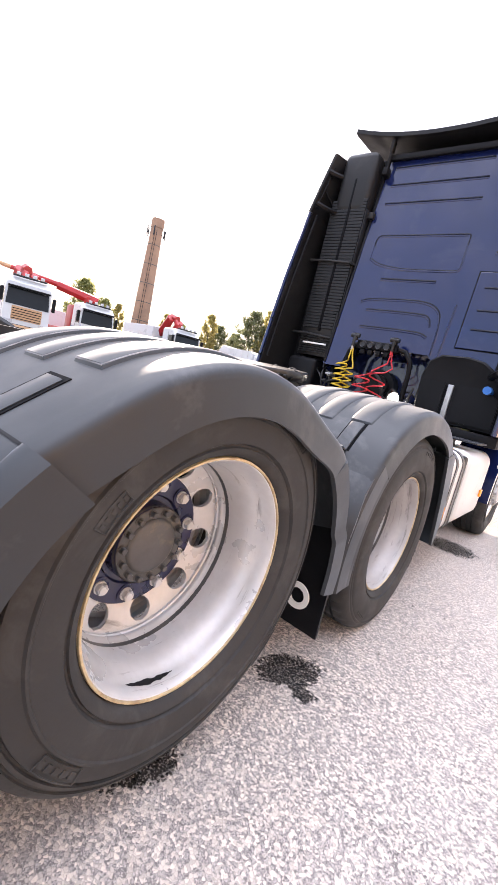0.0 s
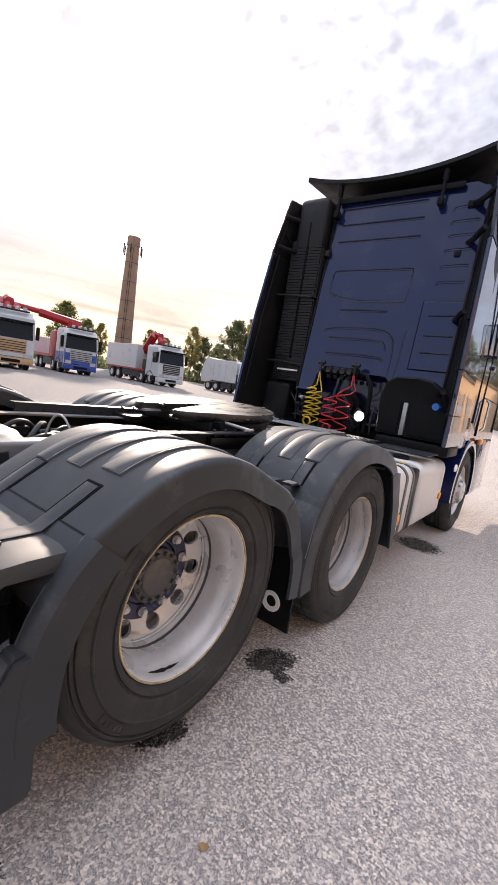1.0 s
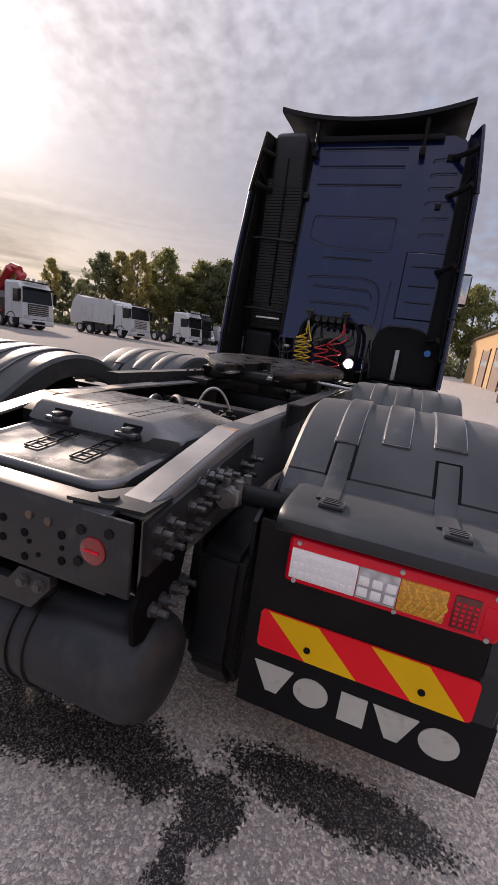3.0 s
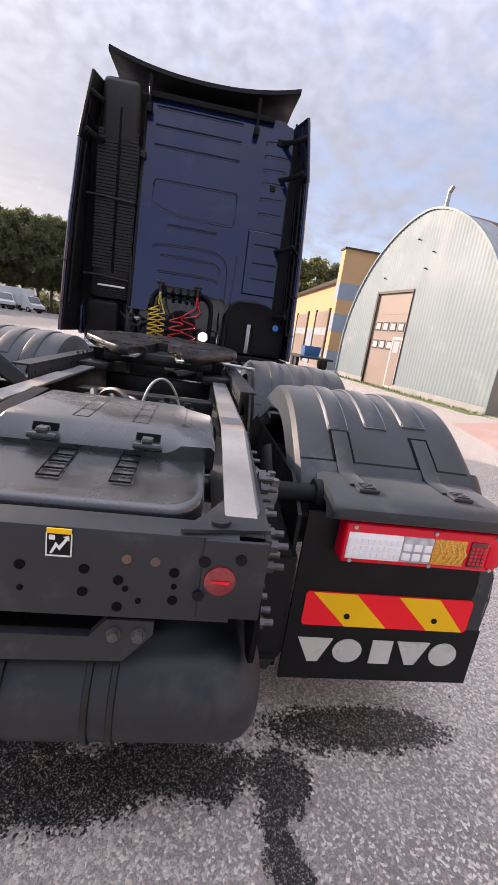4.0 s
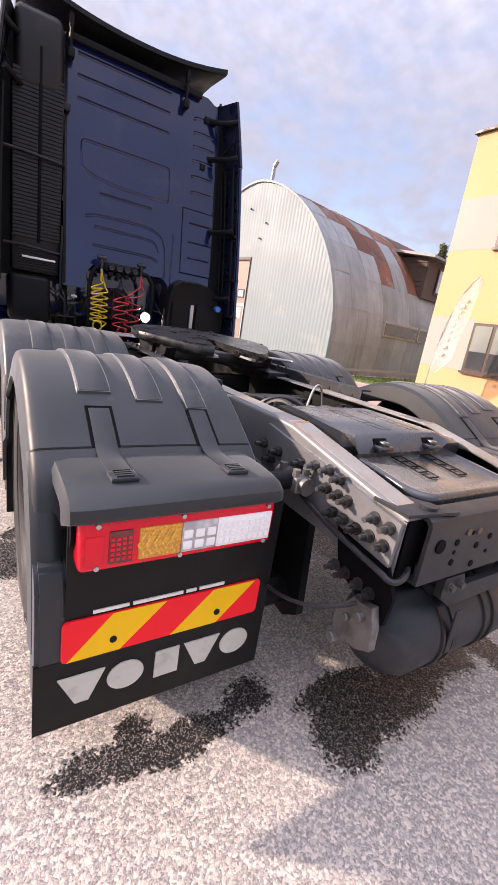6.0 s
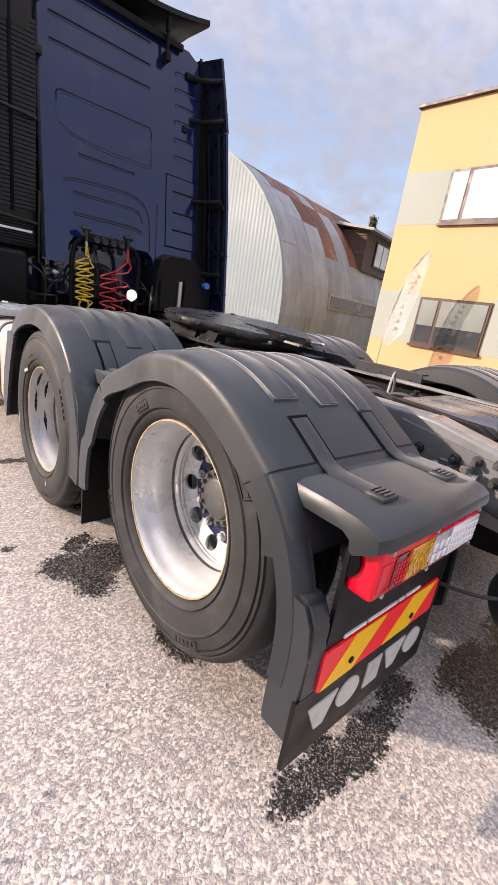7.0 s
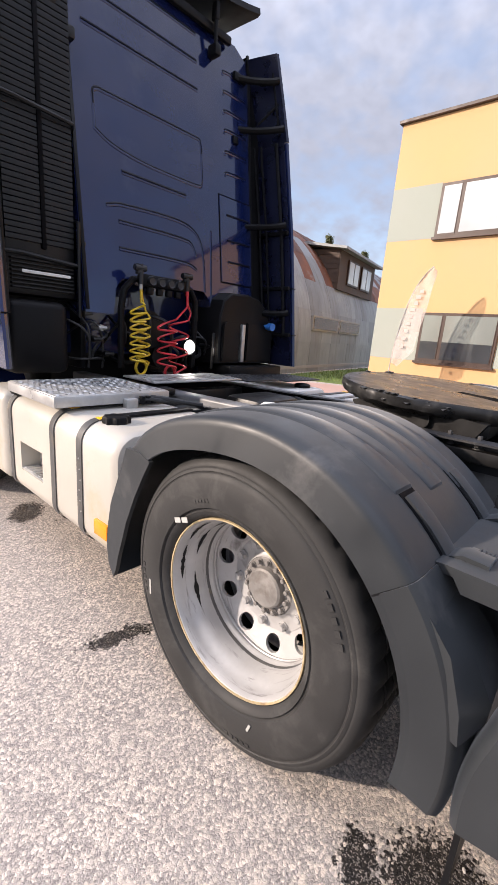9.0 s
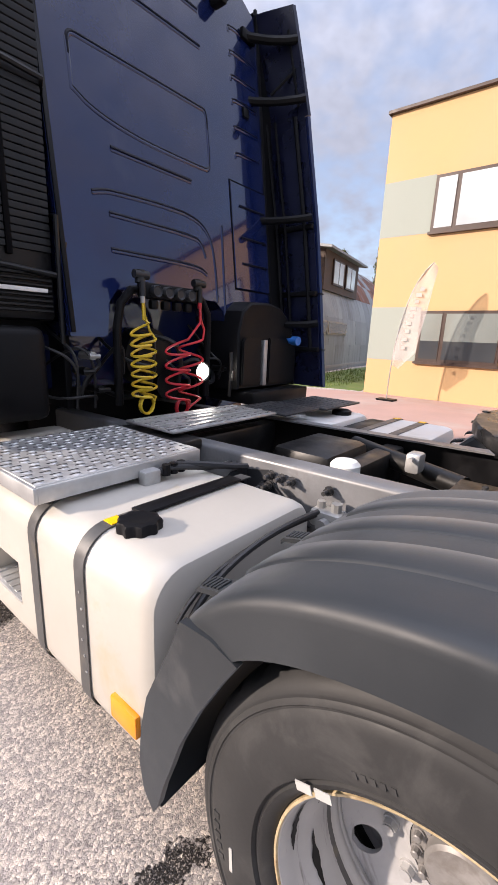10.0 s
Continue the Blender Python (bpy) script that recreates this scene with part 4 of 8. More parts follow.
    for k in (0, 1):
        bm = B()
        cyl(bm, (s * (0.785 + k * 0.302), -0.663, 0.476), (s * (0.785 + k * 0.302), -0.655, 0.476), 0.0095, 12)
        part("rivet", bm, M_BLACK, plate)
    # plain shapes where the lettering stands
    for k in range(LETTERS):
        xa = (x0 + 0.010 if s > 0 else -x1 + 0.002) + k * 0.114
        za, zb = 0.296, 0.385
        bm = B()
        if k in (0, 3):
            prism(bm, [(xa - 0.008, zb), (xa + 0.110, zb), (xa + 0.070, za), (xa + 0.036, za)], 1, -0.656, -0.651)
        elif k in (1, 4):
            prism(bm, [(xa + 0.052 + 0.050 * math.cos(2 * math.pi * i / 28), (za + zb) / 2 + 0.0445 * math.sin(2 * math.pi * i / 28)) for i in range(28)], 1, -0.656, -0.651)
        else:
            prism(bm, [(xa + 0.020, za), (xa + 0.092, za), (xa + 0.092, zb), (xa + 0.020, zb)], 1, -0.656, -0.651)
        part("white_shape", bm, M_LETTER, flap)
    if s < 0:
        for k, (xa, xb) in enumerate(((0.78, 0.86), (0.87, 0.90), (0.91, 1.05), (1.06, 1.15))):
            bm = B()
            sbox(bm, s, (xa - 0.01, -0.656, 0.564), (xb - 0.01, -0.651, 0.573))
            part("print_bar", bm, M_WHITE, flap, "plain white printed bar")
    # tail lamp
    zb, zt = (0.695, 0.824) if s > 0 else (0.722, 0.851)
    xa, xb = (0.696, 1.200) if s > 0 else (0.678, 1.193)
    dx = xa - 0.678
    bm = B()
    sbox(bm, s, (xa, -0.715, zb), (xb, -0.645, zt), 0.014, seg=3)
    lamp = part("tail_lamp", bm, M_LAMPRED, truck, "long tail lamp with red, white and amber lenses")
    for name, a, b, mt in (("white_lens", 0.690, 0.858, M_LAMPWHITE), ("clear_lens", 0.859, 0.955, M_LAMPCLEAR), ("amber_lens", 0.956, 1.062, M_LAMPAMBER), ("led_lens", 1.075, 1.130, M_LAMPDEEP)):
        bm = B()
        a, b = a + dx, b + dx
        sbox(bm, s, (a, -0.719, zb + 0.018), (b, -0.712, zt - 0.028), 0.003)
        lens = part(name, bm, mt, lamp)
        if name == "amber_lens":
            for i in range(5):
                bm = B()
                c, h = a + 0.012 + i * 0.019, (zt - zb - 0.058) / 2
                zc = zb + 0.022 + h
                prism(bm, flip(s, [(c, zc + h * 0.9), (c + 0.006, zc + h * 0.9), (c + 0.022, zc), (c + 0.006, zc - h * 0.9), (c, zc - h * 0.9), (c + 0.016, zc)]), 1, -0.7212, -0.7185)
                part("chevron", bm, M_LAMPAMBER2, lens)
        if name == "white_lens":
            for i in range(9):
                for j in range(3):
                    bm = B()
                    c = s * (a + 0.012 + i * 0.018)
                    z = zb + 0.034 + j * 0.022
                    box(bm, (c - 0.007, -0.7205, z - 0.008), (c + 0.007, -0.7185, z + 0.008), 0.0015, seg=1)
                    part("optic", bm, M_LAMPWHITE, lens)
        if name == "led_lens":
            for i in range(4):
                for j in range(5):
                    bm = B()
                    c = s * (a + 0.008 + i * 0.013)
                    z = zb + 0.031 + j * 0.0125
                    box(bm, (c - 0.004, -0.7205, z - 0.004), (c + 0.004, -0.7185, z + 0.004))
                    part("led", bm, M_LAMPRED, lens)
        if name == "clear_lens":
            for i in range(3):
                for j in range(2):
                    bm = B()
                    c = (s * (a + 0.016 + i * 0.032), zb + 0.038 + j * 0.030)
                    box(bm, (c[0] - 0.0125, -0.7215, c[1] - 0.0115), (c[0] + 0.0125, -0.718, c[1] + 0.0115), 0.003)
                    part("led", bm, M_LAMPWHITE, lens)
    for x in (0.706 + dx, 0.955 + dx, 1.155 + dx):
        for z in (zb + 0.012, zt - 0.012):
            bm = B()
            cyl(bm, (s * x, -0.715, z), (s * x, -0.720, z), 0.006, 10)
            part("screw", bm, M_STEEL, lamp)
    bm = B()
    sbox(bm, s, (1.138 + dx, -0.718, zb + 0.02), (1.182 + dx, -0.708, zt - 0.036), 0.004)
    part("red_lens", bm, M_LAMPRED, lamp)
    # support tube from the frame
    bm = B()
    cyl(bm, (s * 0.43, -0.56, 0.84), (s * 0.74, -0.56, 0.84), 0.032, 18)
    cyl(bm, (s * 0.63, -0.56, 0.84), (s * 0.66, -0.56, 0.84), 0.05, 18)
    part("support_tube", bm, M_BLACK, truck)


for s in (1, -1):
    before = set(truck.children)
    rear_end(s)
    for o in truck.children:
        if o not in before:
            o.location.x += 0.018 if s > 0 else 0.0

# frame rails
ZR = 0.99


def rail(s):
    out, inn = 0.432, 0.345
    line = [(-0.955, 0.885), (-0.42, ZR), (-0.36, ZR + 0.003), (1.0, ZR - 0.002), (5.2, ZR - 0.095)]
    bm = B()
    t = 0.009
    sec = lambda h: [(out - 0.016, 0), (out - 0.007, -0.003), (out - 0.002, -0.009), (out, -0.018), (out, -h), (inn, -h), (inn, -h + t), (out - t, -h + t), (out - t, -t), (inn, -t), (inn, 0)]
    rows = []
    for i, (y, z) in enumerate(line):
        h = (0.20, 0.29, 0.29, 0.29, 0.29)[i]
        rows.append([(s * x, y, z + d) for x, d in sec(h)])
    loft(bm, rows, close_v=True, caps=True)
    r = part("frame_rail", bm, M_RAIL, truck, "grey steel frame rail")
    bm = B()
    rows = [[(s * x, y, z + 0.002) for x in (out - 0.014, inn - 0.001)] + [(s * (inn - 0.001), y, z - 0.004), (s * (out - 0.014), y, z - 0.002)] for y, z in line[:1] + [(-0.42, ZR)]]
    loft(bm, rows, close_v=True, caps=True)
    part("worn_flange", bm, M_RAILTOP, r, "worn bare top flange with rust spots")
    bm = B()
    rows = [[(s * x, y, z + 0.002) for x in (out - 0.014, inn - 0.001)] + [(s * (inn - 0.001), y, z - 0.004), (s * (out - 0.014), y, z - 0.002)] for y, z in ((-0.42, ZR), (0.35, ZR + 0.003))]
    loft(bm, rows, close_v=True, caps=True)
    part("worn_flange", bm, M_RAILTOP, r)
    # thin black liner: the shadow inside the rail put into colour
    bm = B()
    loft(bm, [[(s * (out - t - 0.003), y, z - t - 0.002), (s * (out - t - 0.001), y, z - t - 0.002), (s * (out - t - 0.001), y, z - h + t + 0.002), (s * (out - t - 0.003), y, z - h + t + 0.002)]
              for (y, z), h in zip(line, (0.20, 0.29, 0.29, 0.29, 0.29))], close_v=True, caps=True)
    part("inner_web", bm, M_DEEPBLACK, r, "black liner standing in for the shaded inner side of the rail")
    # rust patch at the bend
    bm = B()
    prism(bm, [(-0.52, 0.972), (-0.40, 0.9955), (-0.40, 0.9925), (-0.52, 0.969)], 0, s * inn, s * (out - 0.013))
    part("rust_patch", bm, M_RUST, r, "orange rust patch at the bend of the rail")
    # perforated angle beside the fifth wheel
    bm = B()
    prism(bm, [(0.447, ZR - 0.06), (0.447, ZR + 0.055), (0.52, ZR + 0.055), (0.52, ZR + 0.047), (0.456, ZR + 0.047), (0.456, ZR - 0.06)] if s > 0
          else [(-0.447, ZR - 0.06), (-0.447, ZR + 0.055), (-0.52, ZR + 0.055), (-0.52, ZR + 0.047), (-0.456, ZR + 0.047), (-0.456, ZR - 0.06)], 1, 0.10, 1.55)
    ang = part("mounting_angle", bm, M_FRAME, truck, "steel mounting angle with rows of holes")
    for k in range(14):
        bm = B()
        c = (0.17 + k * 0.10, ZR + 0.012)
        cyl(bm, (s * 0.455, *c), (s * 0.458 if s > 0 else -0.458, *c), 0.011, 10)
        cyl(bm, (s * 0.446, *c), (s * 0.4445, *c), 0.011, 10)
        part("hole", bm, M_DARKMETAL, ang, smooth=0)
    return r


M_RUSTDARK = surf("rust_dark", (0.13, 0.085, 0.06), 0.7, 0.1, var=0.3, scale=25, fine=120, bump=0.2)
M_RUST = surf("rust_patch", (0.30, 0.17, 0.09), 0.7, 0.1, var=0.4, scale=25, fine=120, bump=0.2, dirt=(0.30, 0.28, 0.26), dirt_amt=0.4, dirt_scale=18)
for s in (1, -1):
    rail(s)

# bolts along the outside of the rails
bm = B()
cyl(bm, (0, 0, 0), (0.004, 0, 0), 0.019, 14)
cyl(bm, (0.004, 0, 0), (0.021, 0, 0), 0.0155, 6)
cyl(bm, (0.020, 0, 0), (0.046, 0, 0), 0.0085, 10)
BOLT = finish(bm, "bolt", M_BOLT, 30)
for s in (1, -1):
    bm = B()
    prism(bm, [(-0.952, 0.868), (-0.30, 0.958), (-0.28, 0.83), (-0.62, 0.775), (-0.945, 0.735)], 0, s * 0.434, s * 0.448)
    # left plate paler, right darker: sunlit and shaded sides put into the paint
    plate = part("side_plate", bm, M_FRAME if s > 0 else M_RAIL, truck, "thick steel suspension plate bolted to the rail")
    bm = B()
    if s > 0:
        # added black block in place of the deep shade beside the tag axle
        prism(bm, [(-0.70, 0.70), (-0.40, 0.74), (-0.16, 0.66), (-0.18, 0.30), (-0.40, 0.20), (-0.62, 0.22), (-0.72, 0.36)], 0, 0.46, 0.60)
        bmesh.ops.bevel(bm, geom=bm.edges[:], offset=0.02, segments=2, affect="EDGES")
        part("axle_arm", bm, M_DEEPBLACK, truck)
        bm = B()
    # plate made near-black: the shade below the frame put into its colour
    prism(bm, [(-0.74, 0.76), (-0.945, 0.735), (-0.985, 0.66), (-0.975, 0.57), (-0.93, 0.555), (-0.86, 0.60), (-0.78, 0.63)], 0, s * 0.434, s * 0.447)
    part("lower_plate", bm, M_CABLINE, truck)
    spots = [(-0.394, 0.878), (-0.526, 0.883), (-0.596, 0.899), (-0.662, 0.909), (-0.715, 0.899), (-0.666, 0.85), (-0.719, 0.848), (-0.76, 0.848), (-0.867, 0.846), (-0.922, 0.842)]
    spots += [(-0.716, 0.789), (-0.761, 0.789), (-0.814, 0.785), (-0.864, 0.788), (-0.916, 0.786), (-0.813, 0.636), (-0.867, 0.634), (-0.912, 0.632), (-0.77, 0.638), (-0.36, 0.84), (-0.30, 0.88)]
    for y, z in spots:
        o = new("bolt", BOLT)
        o.parent = plate
        o.matrix_basis = Matrix.Translation((s * 0.448, y, z)) @ (Matrix() if s > 0 else Matrix.Rotation(math.pi, 4, "Z"))
    web = part("web_plate", prism(B(), [(0.50, 0.955), (0.92, 0.955), (0.90, 0.80), (0.54, 0.80)], 0, s * 0.433, s * 0.439), M_RAIL, truck)
    for k in range(6):
        o = new("bolt", BOLT)
        o.parent = web
        o.matrix_basis = Matrix.Translation((s * 0.438, 0.58 + 0.052 * k, 0.935)) @ (Matrix() if s > 0 else Matrix.Rotation(math.pi, 4, "Z"))
    for y in (0.64, 0.69):
        part("slot", prism(B(), [(y + 0.010 * math.cos(2 * math.pi * q / 14), 0.882 + 0.016 * math.sin(2 * math.pi * q / 14)) for q in range(14)], 0, s * 0.4385, s * 0.4405), M_CABLINE, web)
    bm = B()
    box(bm, (min(s * 0.44, s * 0.50), 0.74, 0.82), (max(s * 0.44, s * 0.50), 0.86, 0.88), 0.015)
    cyl(bm, (s * 0.47, 0.76, 0.87), (s * 0.47, 0.76, 0.91), 0.022, 12)
    cyl(bm, (s * 0.47, 0.83, 0.86), (s * 0.47, 0.83, 0.90), 0.018, 12)
    part("valve_casting", bm, M_CAST, truck)
    # casting where the support tube meets the rail
    bm = B()
    box(bm, (min(s * 0.445, s * 0.53), -0.61, 0.805), (max(s * 0.445, s * 0.53), -0.49, 0.865), 0.016)
    cyl(bm, (s * 0.49, -0.625, 0.835), (s * 0.49, -0.475, 0.835), 0.030, 14)
    for yy, xx in ((-0.585, 0.475), (-0.515, 0.515), (-0.585, 0.515)):
        cyl(bm, (s * xx, yy, 0.86), (s * xx, yy, 0.885), 0.014, 6)
    part("tube_bracket", bm, M_CASTLIGHT, truck, "bare cast clamp with bolt heads")
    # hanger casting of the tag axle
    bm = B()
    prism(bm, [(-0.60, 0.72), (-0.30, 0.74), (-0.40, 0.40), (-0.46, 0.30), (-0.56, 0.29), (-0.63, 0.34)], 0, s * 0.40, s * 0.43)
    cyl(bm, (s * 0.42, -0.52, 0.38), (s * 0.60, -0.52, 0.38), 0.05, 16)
    # steel bracket in flap black: the darkness under the truck painted in
    part("suspension_bracket", bm, M_DEEPBLACK, truck)
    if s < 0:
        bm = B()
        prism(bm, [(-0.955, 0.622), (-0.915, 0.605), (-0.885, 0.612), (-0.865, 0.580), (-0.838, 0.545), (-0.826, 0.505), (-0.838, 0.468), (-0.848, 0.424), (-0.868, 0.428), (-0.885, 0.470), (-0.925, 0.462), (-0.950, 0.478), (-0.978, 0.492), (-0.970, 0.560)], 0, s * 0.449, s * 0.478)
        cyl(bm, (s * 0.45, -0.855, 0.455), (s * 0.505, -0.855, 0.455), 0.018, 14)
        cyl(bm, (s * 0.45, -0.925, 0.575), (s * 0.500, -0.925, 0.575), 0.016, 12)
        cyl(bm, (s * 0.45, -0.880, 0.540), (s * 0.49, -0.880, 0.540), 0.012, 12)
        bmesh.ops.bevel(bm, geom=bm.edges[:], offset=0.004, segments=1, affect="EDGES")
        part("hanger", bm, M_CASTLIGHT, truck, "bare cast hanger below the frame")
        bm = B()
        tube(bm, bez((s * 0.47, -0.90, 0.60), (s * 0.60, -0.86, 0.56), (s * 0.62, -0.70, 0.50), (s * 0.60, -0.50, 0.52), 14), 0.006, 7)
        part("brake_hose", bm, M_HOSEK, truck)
    # trailing arm, with bellows and brake chamber added; black puts the shade into them
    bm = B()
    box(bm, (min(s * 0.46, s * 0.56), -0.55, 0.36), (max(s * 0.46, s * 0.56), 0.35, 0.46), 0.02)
    part("trailing_arm", bm, M_DEEPBLACK, truck)
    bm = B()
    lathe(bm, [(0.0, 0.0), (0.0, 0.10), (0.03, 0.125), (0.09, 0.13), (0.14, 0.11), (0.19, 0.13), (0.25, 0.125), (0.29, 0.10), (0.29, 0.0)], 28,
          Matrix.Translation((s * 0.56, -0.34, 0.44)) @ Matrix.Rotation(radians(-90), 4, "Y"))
    part("air_bellows", bm, M_DEEPBLACK, truck)
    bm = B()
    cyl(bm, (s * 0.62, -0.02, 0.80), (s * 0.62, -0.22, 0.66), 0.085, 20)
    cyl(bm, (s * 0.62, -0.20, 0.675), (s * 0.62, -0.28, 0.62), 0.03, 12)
    part("brake_chamber", bm, M_DEEPBLACK, truck)
    bm = B()
    lathe(bm, [(0.0, 0.0), (0.0, 0.11), (0.03, 0.135), (0.08, 0.14), (0.11, 0.12), (0.15, 0.14), (0.20, 0.13), (0.23, 0.10), (0.23, 0.0)], 28,
          Matrix.Translation((s * 0.52, 0.62, 0.50)) @ Matrix.Rotation(radians(-90), 4, "Y"))
    part("air_bellows", bm, M_RUBBER, truck)

# rear crossmember
bm = B()
prism(bm, [(-0.992, 0.688), (-0.992, 0.868), (-0.986, 0.882), (-0.972, 0.888), (-0.92, 0.888), (-0.92, 0.876), (-0.97, 0.876), (-0.98, 0.866), (-0.98, 0.70), (-0.92, 0.70), (-0.92, 0.688)], 0, -0.372, 0.372)
xm = part("rear_crossmember", bm, M_FRAME, truck, "grey steel rear crossmember with bolt holes")
for s in (1, -1):
    # black sheet standing in for the shaded gap at the rail end
    bm = B()
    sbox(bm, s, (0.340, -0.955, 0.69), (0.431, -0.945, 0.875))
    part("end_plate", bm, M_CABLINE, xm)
    if s > 0:
        bm = B()
        sbox(bm, s, (0.30, -0.998, 0.70), (0.436, -0.986, 0.884), 0.004)
        part("corner_plate", bm, M_FRAME, xm)
    else:
        bm = B()
        tube(bm, bez((-0.47, -0.52, 0.81), (-0.47, -0.70, 0.745), (-0.47, -0.86, 0.735), (-0.46, -0.95, 0.715), 14) + bez((-0.46, -0.955, 0.712), (-0.45, -0.985, 0.700), (-0.41, -0.985, 0.715), (-0.38, -0.96, 0.73), 8), 0.009, 8)
        part("drain_hose", bm, M_HOSEK, truck)
    bm = B()
    prism(bm, flip(s, [(0.25, -0.985), (0.44, -0.96), (0.44, -0.84), (0.35, -0.80), (0.30, -0.90)]), 2, 0.888, 0.897)
    gp = part("gusset", bm, M_FRAME, xm)
    bm = B()
    cyl(bm, (s * 0.33, -0.94, 0.896), (s * 0.33, -0.94, 0.906), 0.024, 14)
    part("gusset_bolt", bm, M_FRAME, gp)
hole_spots = [(-0.232, .772), (-0.231, .803), (-0.232, .739), (-0.159, .824), (-0.12, .777), (-0.055, .798), (-0.054, .746), (-0.118, .714), (0.067, .797), (0.178, .730), (0.066, .745), (0.135, .776), (0.248, .769), (0.136, .713), (0.246, .801), (0.150, .757), (0.248, .736)]
bm = B()
cyl(bm, (0, 0, 0), (0, 0.006, 0), 0.0105, 14)
HOLE = finish(bm, "bolt_hole", M_CABLINE, 0)
for i, (x, z) in enumerate(hole_spots):
    o = new("bolt_hole", HOLE)
    o.parent = xm
    o.matrix_basis = Matrix.Translation((x, -0.9945, z)) @ Matrix.Diagonal((1, 1, 1, 1) if i % 3 else (0.6, 1, 0.6, 1))
for x, z, r, mt in ((-0.312, 0.804, 0.021, M_CABLINE), (-0.185, 0.829, 0.011, M_RUSTDARK), (-0.130, 0.827, 0.011, M_RUSTDARK), (0.149, 0.826, 0.010, M_RUSTDARK), (0.206, 0.824, 0.010, M_RUSTDARK)):
    bm = B()
    cyl(bm, (x, -0.9965, z), (x, -0.988, z), r, 20)
    part("plug", bm, mt, xm)
bm = B()
lathe(bm, [(0, 0.0), (0.006, 0.0), (0.006, 0.027), (0.004, 0.033), (0, 0.034)], 28, Matrix.Translation((0.341, -0.998, 0.793)) @ Matrix.Rotation(radians(-90), 4, "Z"))
rr = part("round_reflector", bm, M_REFL, truck, "round red reflector on the crossmember")
bm = B()
box(bm, (0.322, -1.0065, 0.790), (0.360, -1.003, 0.796))
part("bar", bm, M_LAMPRED, rr)
for s in (1, -1):
    for x, z in ((0.305, .835), (0.38, .845), (0.30, .755)):
        if s < 0:
            continue
        bm = B()
        cyl(bm, (s * x, -1.002, z), (s * x, -0.995, z), 0.012, 12)
        part("plate_bolt", bm, M_BLACK, xm)
# warning sticker: black with a yellow head
bm = B()
box(bm, (-0.012, -0.9945, 0.815), (0.048, -0.991, 0.884))
stk = part("warning_sticker", bm, M_BLACK, truck, "small black warning sticker with a yellow head")
bm = B()
box(bm, (-0.012, -0.9955, 0.872), (0.048, -0.993, 0.885))
part("yellow_head", bm, M_YEL, stk)
for lo, hi in (((-0.012, 0.812), (0.048, 0.8155)), ((-0.0135, 0.812), (-0.0105, 0.873)), ((0.0465, 0.812), (0.0495, 0.873))):
    bm = B()
    box(bm, (lo[0], -0.9957, lo[1]), (hi[0], -0.993, hi[1]))
    part("white_border", bm, M_WHITE, stk)
bm = B()
box(bm, (-0.006, -0.9957, 0.856), (0.008, -0.993, 0.868))
part("white_square", bm, M_WHITE, stk)
bm = B()
prism(bm, [(-0.004, 0.820), (0.010, 0.850), (0.018, 0.840), (0.034, 0.862), (0.028, 0.864), (0.042, 0.868), (0.043, 0.852), (0.039, 0.857), (0.020, 0.828), (0.013, 0.838), (0.002, 0.820)], 1, -0.9957, -0.994)
part("arrow", bm, M_WHITE, stk)
for o in (stk, *stk.children):
    o.data.transform(Matrix.Translation((0.018, 0, 0.853)) @ Matrix.Diagonal((0.78, 1, 0.82, 1)) @ Matrix.Translation((-0.018, 0, -0.850)))

# bracket and air tank below
bm = B()
prism(bm, [(-0.225, 0.68), (-0.128, 0.68), (-0.108, 0.636), (0.082, 0.636), (0.118, 0.68), (0.215, 0.68), (0.215, 0.648), (0.155, 0.577), (-0.165, 0.570), (-0.225, 0.615)], 1, -0.992, -0.968)
tb = part("tow_bracket", bm, M_FRAME, truck, "grey steel bracket under the crossmember")
for x in (-0.194, -0.144, 0.134, 0.185):
    bm = B()
    cyl(bm, (x, -0.992, 0.648), (x, -0.998, 0.648), 0.0155, 18)
    cyl(bm, (x, -0.998, 0.648), (x, -1.008, 0.648), 0.012, 6)
    part("bracket_bolt", bm, M_CAST, tb)
bm = B()
R = 0.147
TY, TZ = -0.86, 0.424
lathe(bm, [(-0.375, 0.0), (-0.370, 0.05), (-0.350, 0.095), (-0.315, 0.128), (-0.265, R), (0.41, R), (0.45, 0.133), (0.475, 0.11), (0.49, 0.06), (0.495, 0.0)], 48, Matrix.Translation((0.0, TY, TZ)))
at = part("air_tank", bm, M_TANKAIR, truck, "dusty grey cylindrical air tank under the frame")
for x in (-0.155, -0.10, 0.085, 0.14):
    bm = B()
    lathe(bm, [(x - 0.008, R + 0.001), (x - 0.006, R + 0.007), (x + 0.006, R + 0.007), (x + 0.008, R + 0.001)], 48, Matrix.Translation((0, TY, TZ)))
    part("clamp_band", bm, M_DARKMETAL, at)
bm = B()
box(bm, (-0.142, -1.014, 0.40), (-0.112, -1.007, 0.56), 0.002)
part("clamp_tab", bm, M_FRAME, at)

# plastic covers between the rails


